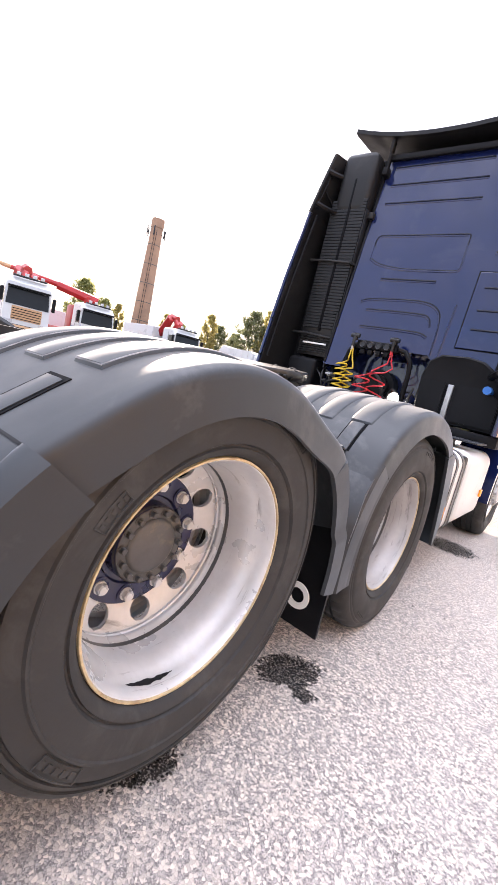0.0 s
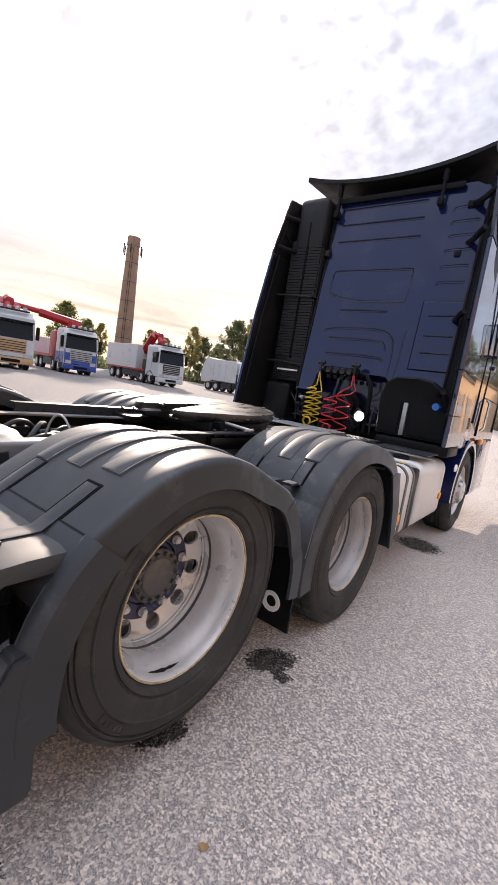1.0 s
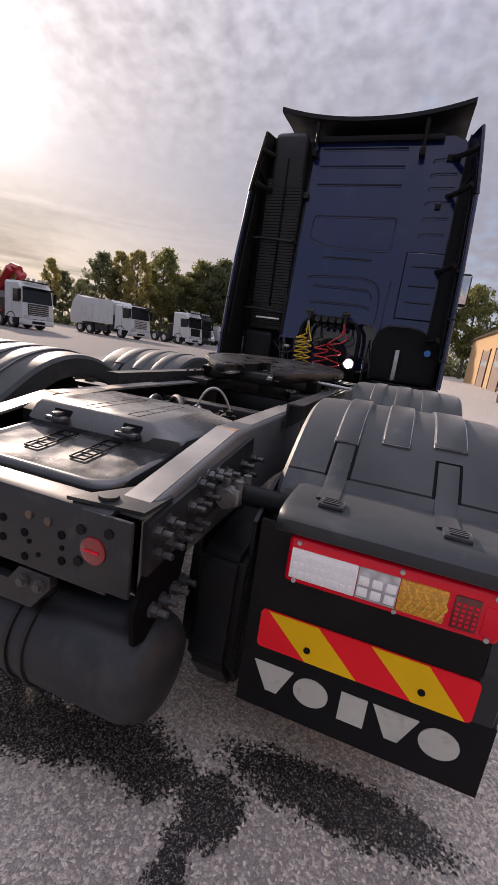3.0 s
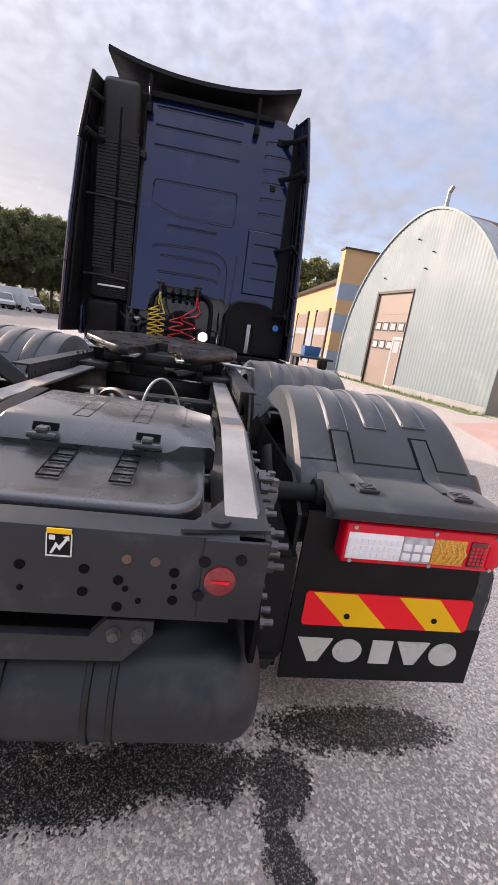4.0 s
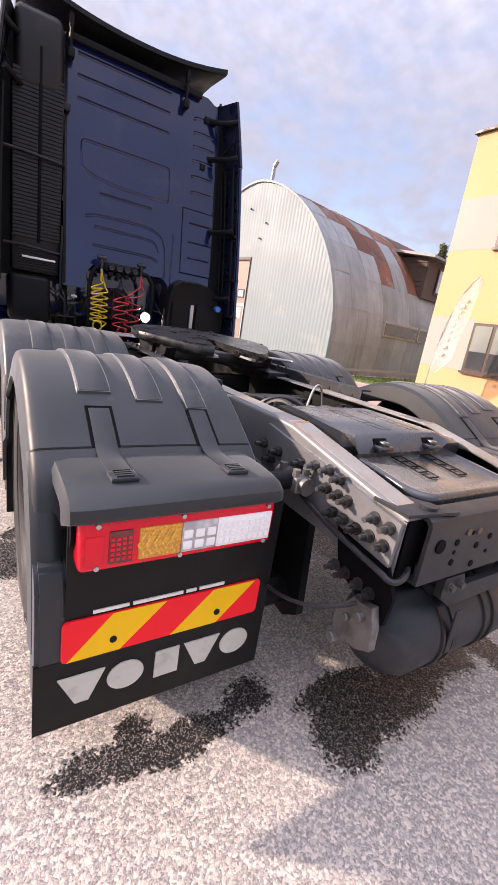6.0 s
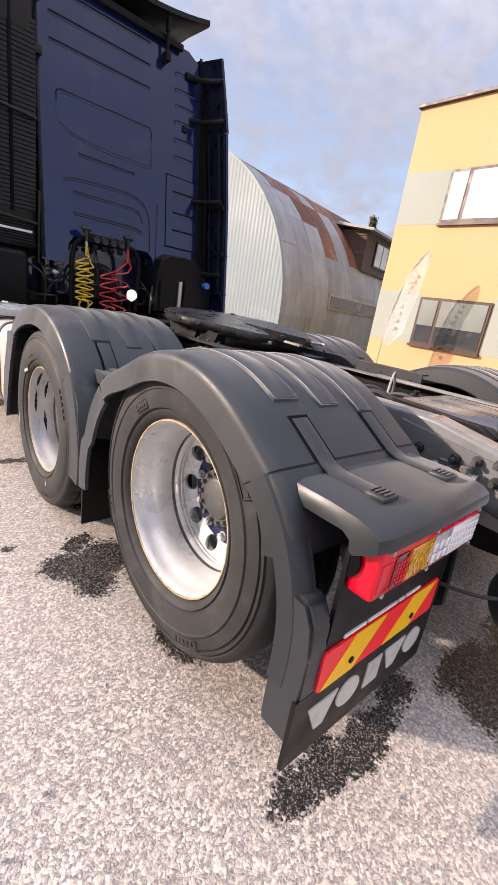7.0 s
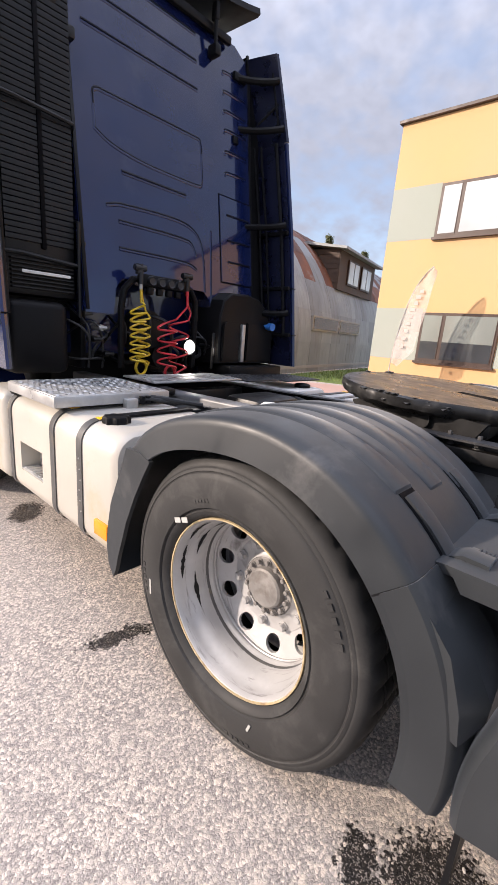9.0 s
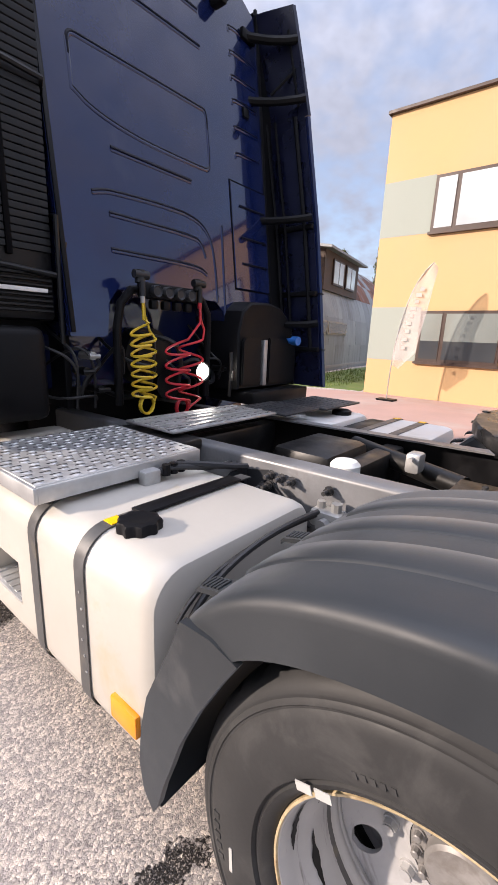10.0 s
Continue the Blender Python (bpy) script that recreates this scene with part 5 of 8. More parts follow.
def cover(bm, half, y0, y1, zf, slope, drop, r, back=0.0):
    """A lid with a rounded plan: top at height zf at y0, rising by slope; drop is the depth of its wall."""
    plan = []
    for cx, cy, a0 in ((half - r, y0 + r, 270), (half - back - 0.02, y1 - 0.02, 0), (-half + back + 0.02, y1 - 0.02, 90), (-half + r, y0 + r, 180)):
        q = r if cy < (y0 + y1) / 2 else 0.02
        for k in range(9):
            a = math.radians(a0 + 90 * k / 8)
            plan.append((cx + q * math.cos(a), cy + q * math.sin(a)))
    mx, my = 0.0, (y0 + y1) / 2

    def layer(inset, dz):
        fx, fy = (half - inset) / half, ((y1 - y0) / 2 - inset) / ((y1 - y0) / 2)
        return [(0.01 + x * fx, my + (y - my) * fy, zf + slope * (my + (y - my) * fy - y0) + dz) for x, y in plan]
    loft(bm, [layer(0.012, -drop), layer(0.0, -drop + 0.01), layer(0.0, -0.016), layer(0.005, -0.005), layer(0.014, 0.0), layer(0.024, -0.001), layer(0.034, -0.006)], close_v=True, caps=True)
    return bm


bx = part("battery_cover", cover(B(), 0.288, -0.888, -0.50, 0.895, 0.105, 0.080, 0.085), M_COVER, truck, "black plastic battery cover between the frame rails")
bm = B()
# x, foot and top of the front face, y of its upper edge
SECT = [(-0.275, 0.940, 0.988, -0.571), (-0.262, 0.934, 1.000, -0.567), (0.182, 0.936, 1.000, -0.567), (0.205, 0.945, 0.998, -0.572), (0.224, 0.962, 0.988, -0.584), (0.310, 0.966, 0.974, -0.590), (0.322, 0.955, 0.963, -0.590)]
loft(bm, [[(x, -0.600, 0.900), (x, -0.604, f), (x, y, h - 0.007), (x, y + 0.012, h), (x, -0.36, h + 0.001), (x, -0.175, h + 0.001), (x, -0.160, h - 0.008), (x, -0.160, 0.900)] for x, f, h, y in SECT], close_v=True, caps=True)
part("upper_cover", bm, M_COVER, bx)
for x in (-0.150, 0.130):
    bm = B()
    box(bm, (x - 0.040, -0.622, 0.943), (x + 0.040, -0.580, 0.962), 0.006)
    box(bm, (x - 0.015, -0.618, 0.958), (x + 0.015, -0.585, 0.976), 0.004)
    part("cover_latch", bm, M_COVER, bx)
    # proud black plate in place of the shaded pocket above the latch
    bm = B()
    prism(bm, [(-0.5900, 0.962), (-0.5788, 0.981), (-0.570, 0.981), (-0.582, 0.962)], 0, x - 0.034, x + 0.034)
    part("latch_recess", bm, M_CABLINE, bx)


def ladder(x, half, y0, y1, z0, z1, rungs):
    """Thin moulded lines like a small ladder on a lid."""
    bm = B()
    for k in range(rungs):
        y, z = y0 + (y1 - y0) * k / (rungs - 1), z0 + (z1 - z0) * k / (rungs - 1)
        box(bm, (x - half, y - 0.0010, z - 0.004), (x + half, y + 0.0010, z + 0.0008))
    for xx in (x - half, x + half):
        prism(bm, [(y0, z0 - 0.004), (y0, z0 + 0.001), (y1, z1 + 0.001), (y1, z1 - 0.004)], 0, xx - 0.0008, xx + 0.0008)
    part("ladder_rib", bm, M_BLACK, bx)


for x in (-0.079, 0.090):
    ladder(x, 0.026, -0.778, -0.612, 0.9065, 0.9240, 5)
    ladder(x + 0.008, 0.022, -0.535, -0.235, 1.0005, 1.0010, 4)
# side wing of the upper cover
bm = B()
prism(bm, [(-0.58, 0.90), (-0.58, 0.955), (-0.52, 0.985), (-0.18, 1.005), (-0.18, 0.90)], 0, -0.330, -0.276)
part("cover_wing", bm, M_BLACK, bx)
bm = B()
tube(bm, bez((-0.20, -0.925, 0.872), (-0.05, -0.945, 0.882), (0.10, -0.945, 0.872), (0.20, -0.93, 0.876), 14), 0.004, 6)
part("lid_cable", bm, M_HOSEK, bx)
# body of the box below
bm = B()
box(bm, (-0.25, -0.89, 0.62), (0.25, -0.22, 0.87), 0.02)
part("battery_box", bm, M_BLACK, bx)

# cross tubes, prop shaft and lines inside the frame
for y in (-0.15, 0.42, 1.15, 2.1, 2.9):
    bm = B()
    box(bm, (-0.345, y - 0.05, 0.74), (0.345, y + 0.05, 0.93), 0.015)
    part("crossmember", bm, M_DARKMETAL, truck)
bm = B()
cyl(bm, (0, 1.2, 0.60), (0, 3.6, 0.72), 0.06, 20)
part("prop_shaft", bm, M_DARKMETAL, truck)
rng = random.Random(4)
for k in range(16):
    x0, x1 = rng.uniform(-0.30, 0.30), rng.uniform(-0.30, 0.30)
    y0 = rng.uniform(-0.18, 0.1)
    y1 = y0 + rng.uniform(0.25, 0.6)
    h = rng.uniform(0.86, 1.02)
    bm = B()
    tube(bm, bez((x0, y0, 0.86), (x0, y0 + 0.1, h + 0.02), (x1, y1 - 0.1, h + 0.01), (x1, y1, 0.84), 18), rng.choice((0.007, 0.010, 0.014)), 8)
    part("air_line", bm, M_HOSEK, truck)
for x, y, z, r, h in ((-0.18, 0.02, 0.86, 0.045, 0.09), (0.22, 0.0, 0.86, 0.03, 0.10), (-0.08, 0.16, 0.86, 0.05, 0.06), (0.12, 0.20, 0.87, 0.035, 0.07)):
    bm = B()
    cyl(bm, (x, y, z), (x, y, z + h), r, 16)
    cyl(bm, (x, y, z + h), (x, y, z + h + 0.02), r * 0.5, 12)
    cyl(bm, (x - r * 1.6, y, z + h * 0.6), (x + r * 1.6, y, z + h * 0.6), r * 0.3, 10)
    part("air_valve", bm, M_DARKMETAL, truck)
bm = B()
tube(bm, bez((0.02, 0.05, 0.88), (0.04, 0.06, 1.12), (0.16, 0.10, 1.12), (0.20, 0.12, 0.86), 18), 0.006, 8)
part("loop_line", bm, M_STEEL, truck)

# fifth wheel
FW = (0.0, 1.33, 1.158)


def fifth_wheel():
    bm = B()
    out = []
    # outline in plan: rounded front, two rear horns with a throat between
    for k in range(25):
        a = math.radians(-35 + 250 * k / 24)
        out.append((0.505 * math.cos(a), 0.08 + 0.40 * math.sin(a)))
    left = [(-0.30, -0.33), (-0.22, -0.42), (-0.16, -0.43), (-0.10, -0.30), (-0.045, -0.12), (-0.03, -0.02), (0.03, -0.02), (0.045, -0.12), (0.10, -0.30), (0.16, -0.43), (0.22, -0.42), (0.30, -0.33)]
    out += left
    tilt = Matrix.Translation(FW) @ Matrix.Rotation(radians(4), 4, "X")
    rg = random.Random(5)
    dense = []
    for i, p in enumerate(out):
        q = out[(i + 1) % len(out)]
        n = max(1, int(math.hypot(q[0] - p[0], q[1] - p[1]) / 0.025))
        dense += [(p[0] + (q[0] - p[0]) * k / n, p[1] + (q[1] - p[1]) * k / n) for k in range(n)]
    out = dense
    top = [tilt @ Vector((x, y, 0.0)) for x, y in out]

    def rim(grow, z, rough):
        return [tilt @ Vector((x * (grow + rg.uniform(-rough, rough)), y * (grow + rg.uniform(-rough, rough)), z + rg.uniform(-rough, rough) * 0.35)) for x, y in out]
    loft(bm, [top, rim(1.012, -0.009, 0.006), rim(1.016, -0.026, 0.008), rim(1.008, -0.042, 0.010), rim(0.96, -0.060, 0.010)], close_v=True, caps=True)
    fw = part("fifth_wheel", bm, M_GREASE, truck, "greasy black fifth wheel plate with a rear throat")
    for s in (1, -1):
        bm = B()
        prism(bm, flip(s, [(0.12, -0.42), (0.20, -0.42), (0.16, -0.20), (0.07, -0.10)]), 2, 0, 0.014)
        bm.transform(tilt @ Matrix.Translation((0, 0, -0.055)))
        part("guide_ramp", bm, M_STEEL, fw)
        bm = B()
        prism(bm, [(1.08, 1.09), (1.13, 1.005), (1.58, 1.005), (1.62, 1.10), (1.48, 1.12), (1.18, 1.10)], 0, s * 0.30, s * 0.40)
        part("pedestal", bm, M_DARKMETAL, fw)
        bm = B()
        sbox(bm, s, (0.28, 0.92, 0.968), (0.50, 1.78, 1.012), 0.003)
        part("base_plate", bm, M_DARKMETAL, fw)
        for y in (0.98, 1.08, 1.18, 1.48, 1.58, 1.68):
            o = new("bolt", BOLT)
            o.parent = fw
            o.matrix_basis = Matrix.Translation((s * 0.46, y, 1.012)) @ Matrix.Rotation(radians(-90), 4, "Y")
    bm = B()
    box(bm, (-0.34, 1.08, 1.02), (0.34, 1.55, 1.095), 0.02)
    cyl(bm, (-0.42, 1.31, 1.07), (0.42, 1.31, 1.07), 0.035, 16)
    part("under_frame", bm, M_DARKMETAL, fw)
    bm = B()
    tube(bm, [(0.36, 1.15, 1.09), (0.52, 1.13, 1.085), (0.60, 1.13, 1.08)], 0.010, 8)
    tube(bm, [(0.60, 1.09, 1.08), (0.61, 1.13, 1.08), (0.60, 1.17, 1.08)], 0.010, 8)
    part("release_handle", bm, M_STEEL, fw)
    # ruffled grease collars on the rear edge
    rng = random.Random(9)
    bm = B()
    for k in range(60):
        a = rng.uniform(0, 2 * math.pi)
        p = tilt @ Vector((0.50 * math.cos(a), 0.08 + 0.395 * math.sin(a), rng.uniform(-0.03, 0.003)))
        t = bmesh.new()
        bmesh.ops.create_icosphere(t, subdivisions=1, radius=rng.uniform(0.006, 0.018))
        join(bm, t, Matrix.Translation(p) @ Matrix.Diagonal((1.6, 1.6, 0.5, 1)))
    tagged(part("grease", bm, M_GREASE, fw), kind="stuff")
    fw.location.y = -0.13


fifth_wheel()

# ---- cab ----
CY = 3.72


def lean(ob):
    """The rear panel leans forward towards the roof."""
    for o in (ob, *ob.children_recursive):
        if o.data.get("leant"):
            continue
        for v in o.data.vertices:
            if v.co.z > 1.7:
                v.co.z = min(v.co.z + 0.02 + 0.044 * (v.co.z - 1.66), max(3.69, v.co.z))
            v.co.y += -0.175 + 0.13 * (v.co.z - 2.1)
        o.data["leant"] = True


def cab():
    bm = B()
    # hull: sections along y, narrower at the roof
    def sec(y, top, dz=0.0, w=1.235):
        return [(-w, y, 1.10), (-w - 0.01, y, 2.0), (-w + 0.02, y, 2.9), (-w + 0.09, y, top - 0.25), (-w + 0.22, y, top - 0.03), (-0.6, y, top), (0.6, y, top), (w - 0.22, y, top - 0.03), (w - 0.09, y, top - 0.25), (w - 0.02, y, 2.9), (w + 0.01, y, 2.0), (w, y, 1.10)]
    rows = [sec(3.76, 3.68), sec(4.2, 3.74), sec(5.0, 3.74), sec(5.5, 3.62), sec(5.85, 3.25), sec(6.02, 2.6), sec(6.10, 1.9)]
    loft(bm, rows, close_v=True, caps=True)
    body = part("cab", bm, M_CAB, truck, "dark metallic blue high-roof truck cab")
    # rear panel with an arched notch
    bm = B()
    out = [(-0.63, 1.40), (-0.42, 1.40), (-0.385, 1.585), (-0.33, 1.655), (0.44, 1.655), (0.50, 1.60), (0.53, 1.40), (1.0, 1.40), (1.06, 1.5), (1.06, 3.30), (1.02, 3.52), (0.90, 3.64), (0.78, 3.665), (-0.63, 3.665)]
    prism(bm, out, 1, CY, CY + 0.30)
    pn = part("rear_panel", bm, M_CAB, body, "dark blue pressed steel rear cab panel")

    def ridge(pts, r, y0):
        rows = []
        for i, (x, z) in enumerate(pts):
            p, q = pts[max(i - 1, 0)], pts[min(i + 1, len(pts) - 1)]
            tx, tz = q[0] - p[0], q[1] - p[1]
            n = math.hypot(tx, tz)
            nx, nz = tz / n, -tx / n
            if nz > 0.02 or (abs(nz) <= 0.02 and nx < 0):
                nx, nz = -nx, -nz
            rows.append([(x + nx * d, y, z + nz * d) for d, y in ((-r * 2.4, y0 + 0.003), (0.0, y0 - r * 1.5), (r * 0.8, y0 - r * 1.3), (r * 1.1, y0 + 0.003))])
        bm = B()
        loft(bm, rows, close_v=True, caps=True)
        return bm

    def rounded(pts):
        for _ in range(3):
            cut = [pts[0]]
            for p, q in zip(pts, pts[1:]):
                cut += [(p[0] * 0.75 + q[0] * 0.25, p[1] * 0.75 + q[1] * 0.25), (p[0] * 0.25 + q[0] * 0.75, p[1] * 0.25 + q[1] * 0.75)]
            pts = cut + [pts[-1]]
        return pts

    def rib(pts, r=0.013, line=True):
        pts = rounded(pts) if len(pts) > 2 else pts
        bm = B()
        tube(bm, [(x, CY + 0.012, z - 0.010) for x, z in pts], 0.0175, 10)
        bead = part("pressed_rib", bm, M_CAB, pn, smooth=60)
        # dark line along the bead stands in for its shaded step
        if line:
            part("press_line", ridge(pts, r * 0.45, CY - 0.001), M_RIBSHADE, bead, smooth=20)
    for z in (3.49, 3.31, 3.12):
        rib([(-0.51, z - 0.02), (0.45, z - 0.02)])
    rib([(-0.465, 2.66), (-0.465, 2.765), (-0.36, 2.765), (0.41, 2.765), (0.47, 2.765), (0.47, 2.66)], 0.011)
    rib([(-0.465, 2.66), (-0.465, 2.52)], 0.011, False)
    rib([(0.47, 2.66), (0.472, 2.52)], 0.006)
    rib([(-0.465, 2.53), (-0.36, 2.47), (-0.1, 2.43), (0.2, 2.425), (0.40, 2.425), (0.465, 2.43), (0.472, 2.52)], 0.008)
    rib([(-0.28, 2.325), (0.29, 2.32)])
    rib([(-0.42, 2.09)] + [(-0.34 + 0.8 * k / 10, 2.115 + 0.015 * math.sin(math.pi * k / 10)) for k in range(8)] + [(0.35, 2.10), (0.43, 2.03), (0.46, 1.90), (0.46, 1.66)], 0.010)
    rib([(-0.33, 2.01), (0.29, 2.01), (0.35, 1.97), (0.375, 1.90)], 0.010)
    rib([(-0.34, 1.835), (0.29, 1.84), (0.375, 1.80)], 0.010)
    rib([(0.53, 1.45), (0.53, 1.60), (0.55, 2.12)], 0.008)
    # right-hand locker lid and column of ribs
    bm = B()
    box(bm, (0.651, CY - 0.003, 1.731), (1.058, CY + 0.004, 2.429))
    part("lid_gap", bm, M_CABLINE, pn, smooth=0)
    bm = B()
    box(bm, (0.66, CY - 0.009, 1.74), (1.05, CY + 0.005, 2.42), 0.004, seg=1)
    lid = part("locker_lid", bm, M_CAB, pn, smooth=0)
    # lid ribs drawn in the same painted-shade colour
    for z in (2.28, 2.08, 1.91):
        part("pressed_rib", ridge([(0.74, z), (1.02, z)], 0.006, CY - 0.009), M_RIBSHADE, lid, smooth=20)
    for z in (3.36, 3.22, 3.08, 2.94, 2.78, 2.62):
        rib([(0.74, z - 0.035), (0.74, z), (1.0, z)], 0.009)
    bm = B()
    box(bm, (0.84, CY - 0.02, 2.86), (0.90, CY, 2.92), 0.006)
    part("cap", bm, M_BLACK, pn)
    for x in (-0.615, 1.055):
        bm = B()
        box(bm, (x - 0.012, CY - 0.012, 1.42), (x + 0.012, CY + 0.01, 3.60), 0.004)
        part("edge_seal", bm, M_BLACK, pn)
    # black corner trim
    bm = B()
    prism(bm, [(1.06, 1.42), (1.24, 1.42), (1.22, 3.0), (1.14, 3.55), (1.06, 3.6)], 1, CY + 0.004, CY + 0.28)
    part("corner_trim", bm, M_BLACK, pn)
    lean(pn)
    bm = B()
    prism(bm, [(-0.63, 1.42), (-1.24, 1.42), (-1.22, 3.0), (-1.14, 3.55), (-0.63, 3.66)], 1, CY + 0.006, CY + 0.038)
    part("corner_trim", bm, M_BLACK, body)
    # side windows, doors and mirrors
    for s in (1, -1):
        bm = B()
        prism(bm, [(4.75, 2.25), (5.75, 2.15), (5.72, 2.55), (5.60, 2.95), (4.78, 2.98)], 0, s * 1.222, s * 1.238)
        part("side_window", bm, M_GLASS, body)
        for pts in ([(4.66, 1.15), (4.66, 3.05)], [(5.92, 1.2), (5.86, 2.7)], [(4.66, 1.62), (5.94, 1.60)], [(4.30, 1.3), (4.30, 2.9)]):
            bm = B()
            tube(bm, [(s * 1.243, y, z) for y, z in pts], 0.008, 6)
            part("door_gap", bm, M_BLACK, body)
        bm = B()
        sbox(bm, s, (1.243, 4.72, 1.95), (1.275, 4.90, 2.0), 0.012)
        part("door_handle", bm, M_CAB, body)
        bm = B()
        sbox(bm, s, (1.36, 5.90, 2.25), (1.58, 6.05, 2.75), 0.05, seg=3)
        sbox(bm, s, (1.20, 5.92, 2.68), (1.45, 5.98, 2.72), 0.01)
        mir = part("mirror", bm, M_BLACK, body)
        bm = B()
        sbox(bm, s, (1.38, 5.895, 2.29), (1.56, 5.902, 2.71), 0.003)
        part("mirror_glass", bm, M_CHROME, mir)
        # wheel arch and steps
        bm = B()
        rows = []
        for k in range(25):
            a = math.radians(-8 + 196 * k / 24)
            rows.append([(s * x, 4.45 + (0.57 + d) * math.cos(a), 0.50 + (0.57 + d) * math.sin(a)) for x, d in ((0.85, 0.0), (1.20, 0.0), (1.262, -0.03), (1.262, 0.03), (1.20, 0.03), (0.85, 0.03))])
        loft(bm, rows, close_v=True, caps=True)
        part("wheel_arch", bm, M_CAB, body)
        bm = B()
        sbox(bm, s, (0.75, 5.02, 0.35), (1.25, 6.05, 1.12), 0.05, seg=3)
        part("front_corner", bm, M_CAB, body)
        bm = B()
        sbox(bm, s, (1.20, 3.72, 1.02), (1.25, 4.1, 1.36), 0.02)
        part("sill", bm, M_CAB, body)
        bm = B()
        sbox(bm, s, (1.245, 3.74, 1.12), (1.262, 3.84, 1.17), 0.004)
        part("side_marker", bm, M_AMBER, body)
    bm = B()
    prism(bm, [(-1.1, 2.0), (1.1, 2.0), (1.0, 3.0), (-1.0, 3.0)], 1, 6.02, 6.09)
    part("windscreen", bm, M_GLASS, body)
    return body


body = cab()

# side fairings
for s in (1, -1):
    edge = [(1.06, 3.05, 1.262), (1.35, 3.085, 1.260), (1.77, 3.135, 1.252), (2.25, 3.20, 1.240), (2.985, 3.325, 1.212)]
    top = [(2.995, 3.325, 1.218), (3.35, 3.395, 1.178), (3.60, 3.445, 1.146), (3.655, 3.458, 1.138)]
    for name, rowsz in (("side_fairing", edge), ("upper_fairing", top)):
        bm = B()
        rows = []
        for z, y, x in rowsz:
            cant = 0.10 * max(0.0, z - 2.95) / 0.7
            rows.append([(s * (x + 0.0), y, z), (s * (x + 0.012), y + 0.012, z), (s * (x + 0.012 - cant * 0.6), y + 0.2, z), (s * (x + 0.006 - cant), 3.86, z), (s * (x - 0.02 - cant), 3.86, z), (s * (x - 0.014 - cant * 0.6), y + 0.2, z), (s * (x - 0.018), y + 0.012, z)])
        loft(bm, rows, close_v=True, caps=True)
        f = part(name, bm, (M_STACK if s < 0 else M_LINER) if name == "upper_fairing" else M_CAB, truck, "dark side air deflector behind the cab")
        bm = B()
        if name == "side_fairing":
            rows = [[(s * (x - 0.022), y + 0.03, z), (s * (x - 0.030), y + 0.03, z), (s * (x - 0.032), 3.74, z), (s * (x - 0.024), 3.74, z)] for z, y, x in rowsz]
            loft(bm, rows, close_v=True, caps=True)
            part("liner", bm, M_LINER if s > 0 else M_STACK, f)
            for k, (d, q) in enumerate(((0.10, 0.016), (0.27, 0.011), (0.34, 0.011))[:3 if s > 0 else 1]):
                bm = B()
                lo = 0 if k else 1
                tube(bm, [(s * (x - 0.05 - 0.015 * k), y + d, z) for z, y, x in rowsz[lo:]], q, 8)
                part("stiffener", bm, M_BLACK, f)
            for z, y, x in rowsz[1:4] if s > 0 else ():
                bm = B()
                sbox(bm, s, (x - 0.060, y + 0.03, z - 0.018), (x - 0.024, 3.62, z + 0.018), 0.006)
                part("cross_rib", bm, M_BLACK, f)
            for z, y, x in rowsz[1:3]:
                bm = B()
                sbox(bm, s, (x - 0.022, y - 0.002, z - 0.004), (x + 0.015, y + 0.30, z + 0.004))
                part("panel_gap", bm, M_CABLINE, f)
        else:
            for pts in (((1.190, 3.42, 3.06), (1.128, 3.50, 3.52)), ((1.085, 3.60, 3.14), (1.175, 3.44, 3.30))):
                bm = B()
                tube(bm, flip(s, pts), 0.010, 8)
                part("stay_rod", bm, M_BLACK, f)
    for z, y0 in ((3.46, 3.44), (3.08, 3.34), (2.30, 3.22), (1.55, 3.10))[:4 if s > 0 else 2]:
        bm = B()
        tube(bm, bez((s * 1.15, y0, z), (s * 1.08, y0 + 0.05, z - 0.03), (s * 1.02, 3.60, z - 0.02), (s * 0.92, CY - 0.01, z), 10), 0.028, 8)
        box(bm, (min(s * 0.86, s * 1.0), CY - 0.03, z - 0.03), (max(s * 0.86, s * 1.0), CY + 0.002, z + 0.03), 0.006)
        part("fairing_bracket", bm, M_BLACK, truck)

# roof deflector
bm = B()
rows = []
for k in range(17):
    x = -1.03 + 2.06 * k / 16
    f = (x / 1.03)
    z = 3.80 + 0.125 * abs(f) ** 2.2
    y = 3.60 + 0.02 * (1 - f * f)
    rows.append([(x, y, z), (x, y + 0.008, z + 0.045), (x * 0.99, 4.0, z + 0.085), (x * 0.98, 4.6, z + 0.04), (x * 0.98, 4.6, z - 0.03), (x * 0.99, 4.0, z - 0.0), (x, y + 0.03, z - 0.012)])
loft(bm, rows, close_v=True, caps=True)
dfl = part("roof_deflector", bm, M_BLACK, truck, "black curved roof air deflector on struts")
for x in (-0.585, 0.60):
    bm = B()
    cyl(bm, (x, 3.66, 3.82), (x, 3.66, 3.50), 0.016, 10)
    box(bm, (x - 0.03, 3.62, 3.46), (x + 0.03, CY, 3.54), 0.01)
    box(bm, (x - 0.02, 3.64, 3.70), (x + 0.02, 3.70, 3.82), 0.008)
    part("strut", bm, M_BLACK, dfl)
bm = B()
box(bm, (-0.60, CY - 0.035, 3.63), (0.80, CY + 0.01, 3.69), 0.012)
part("roof_gutter", bm, M_BLACK, body)

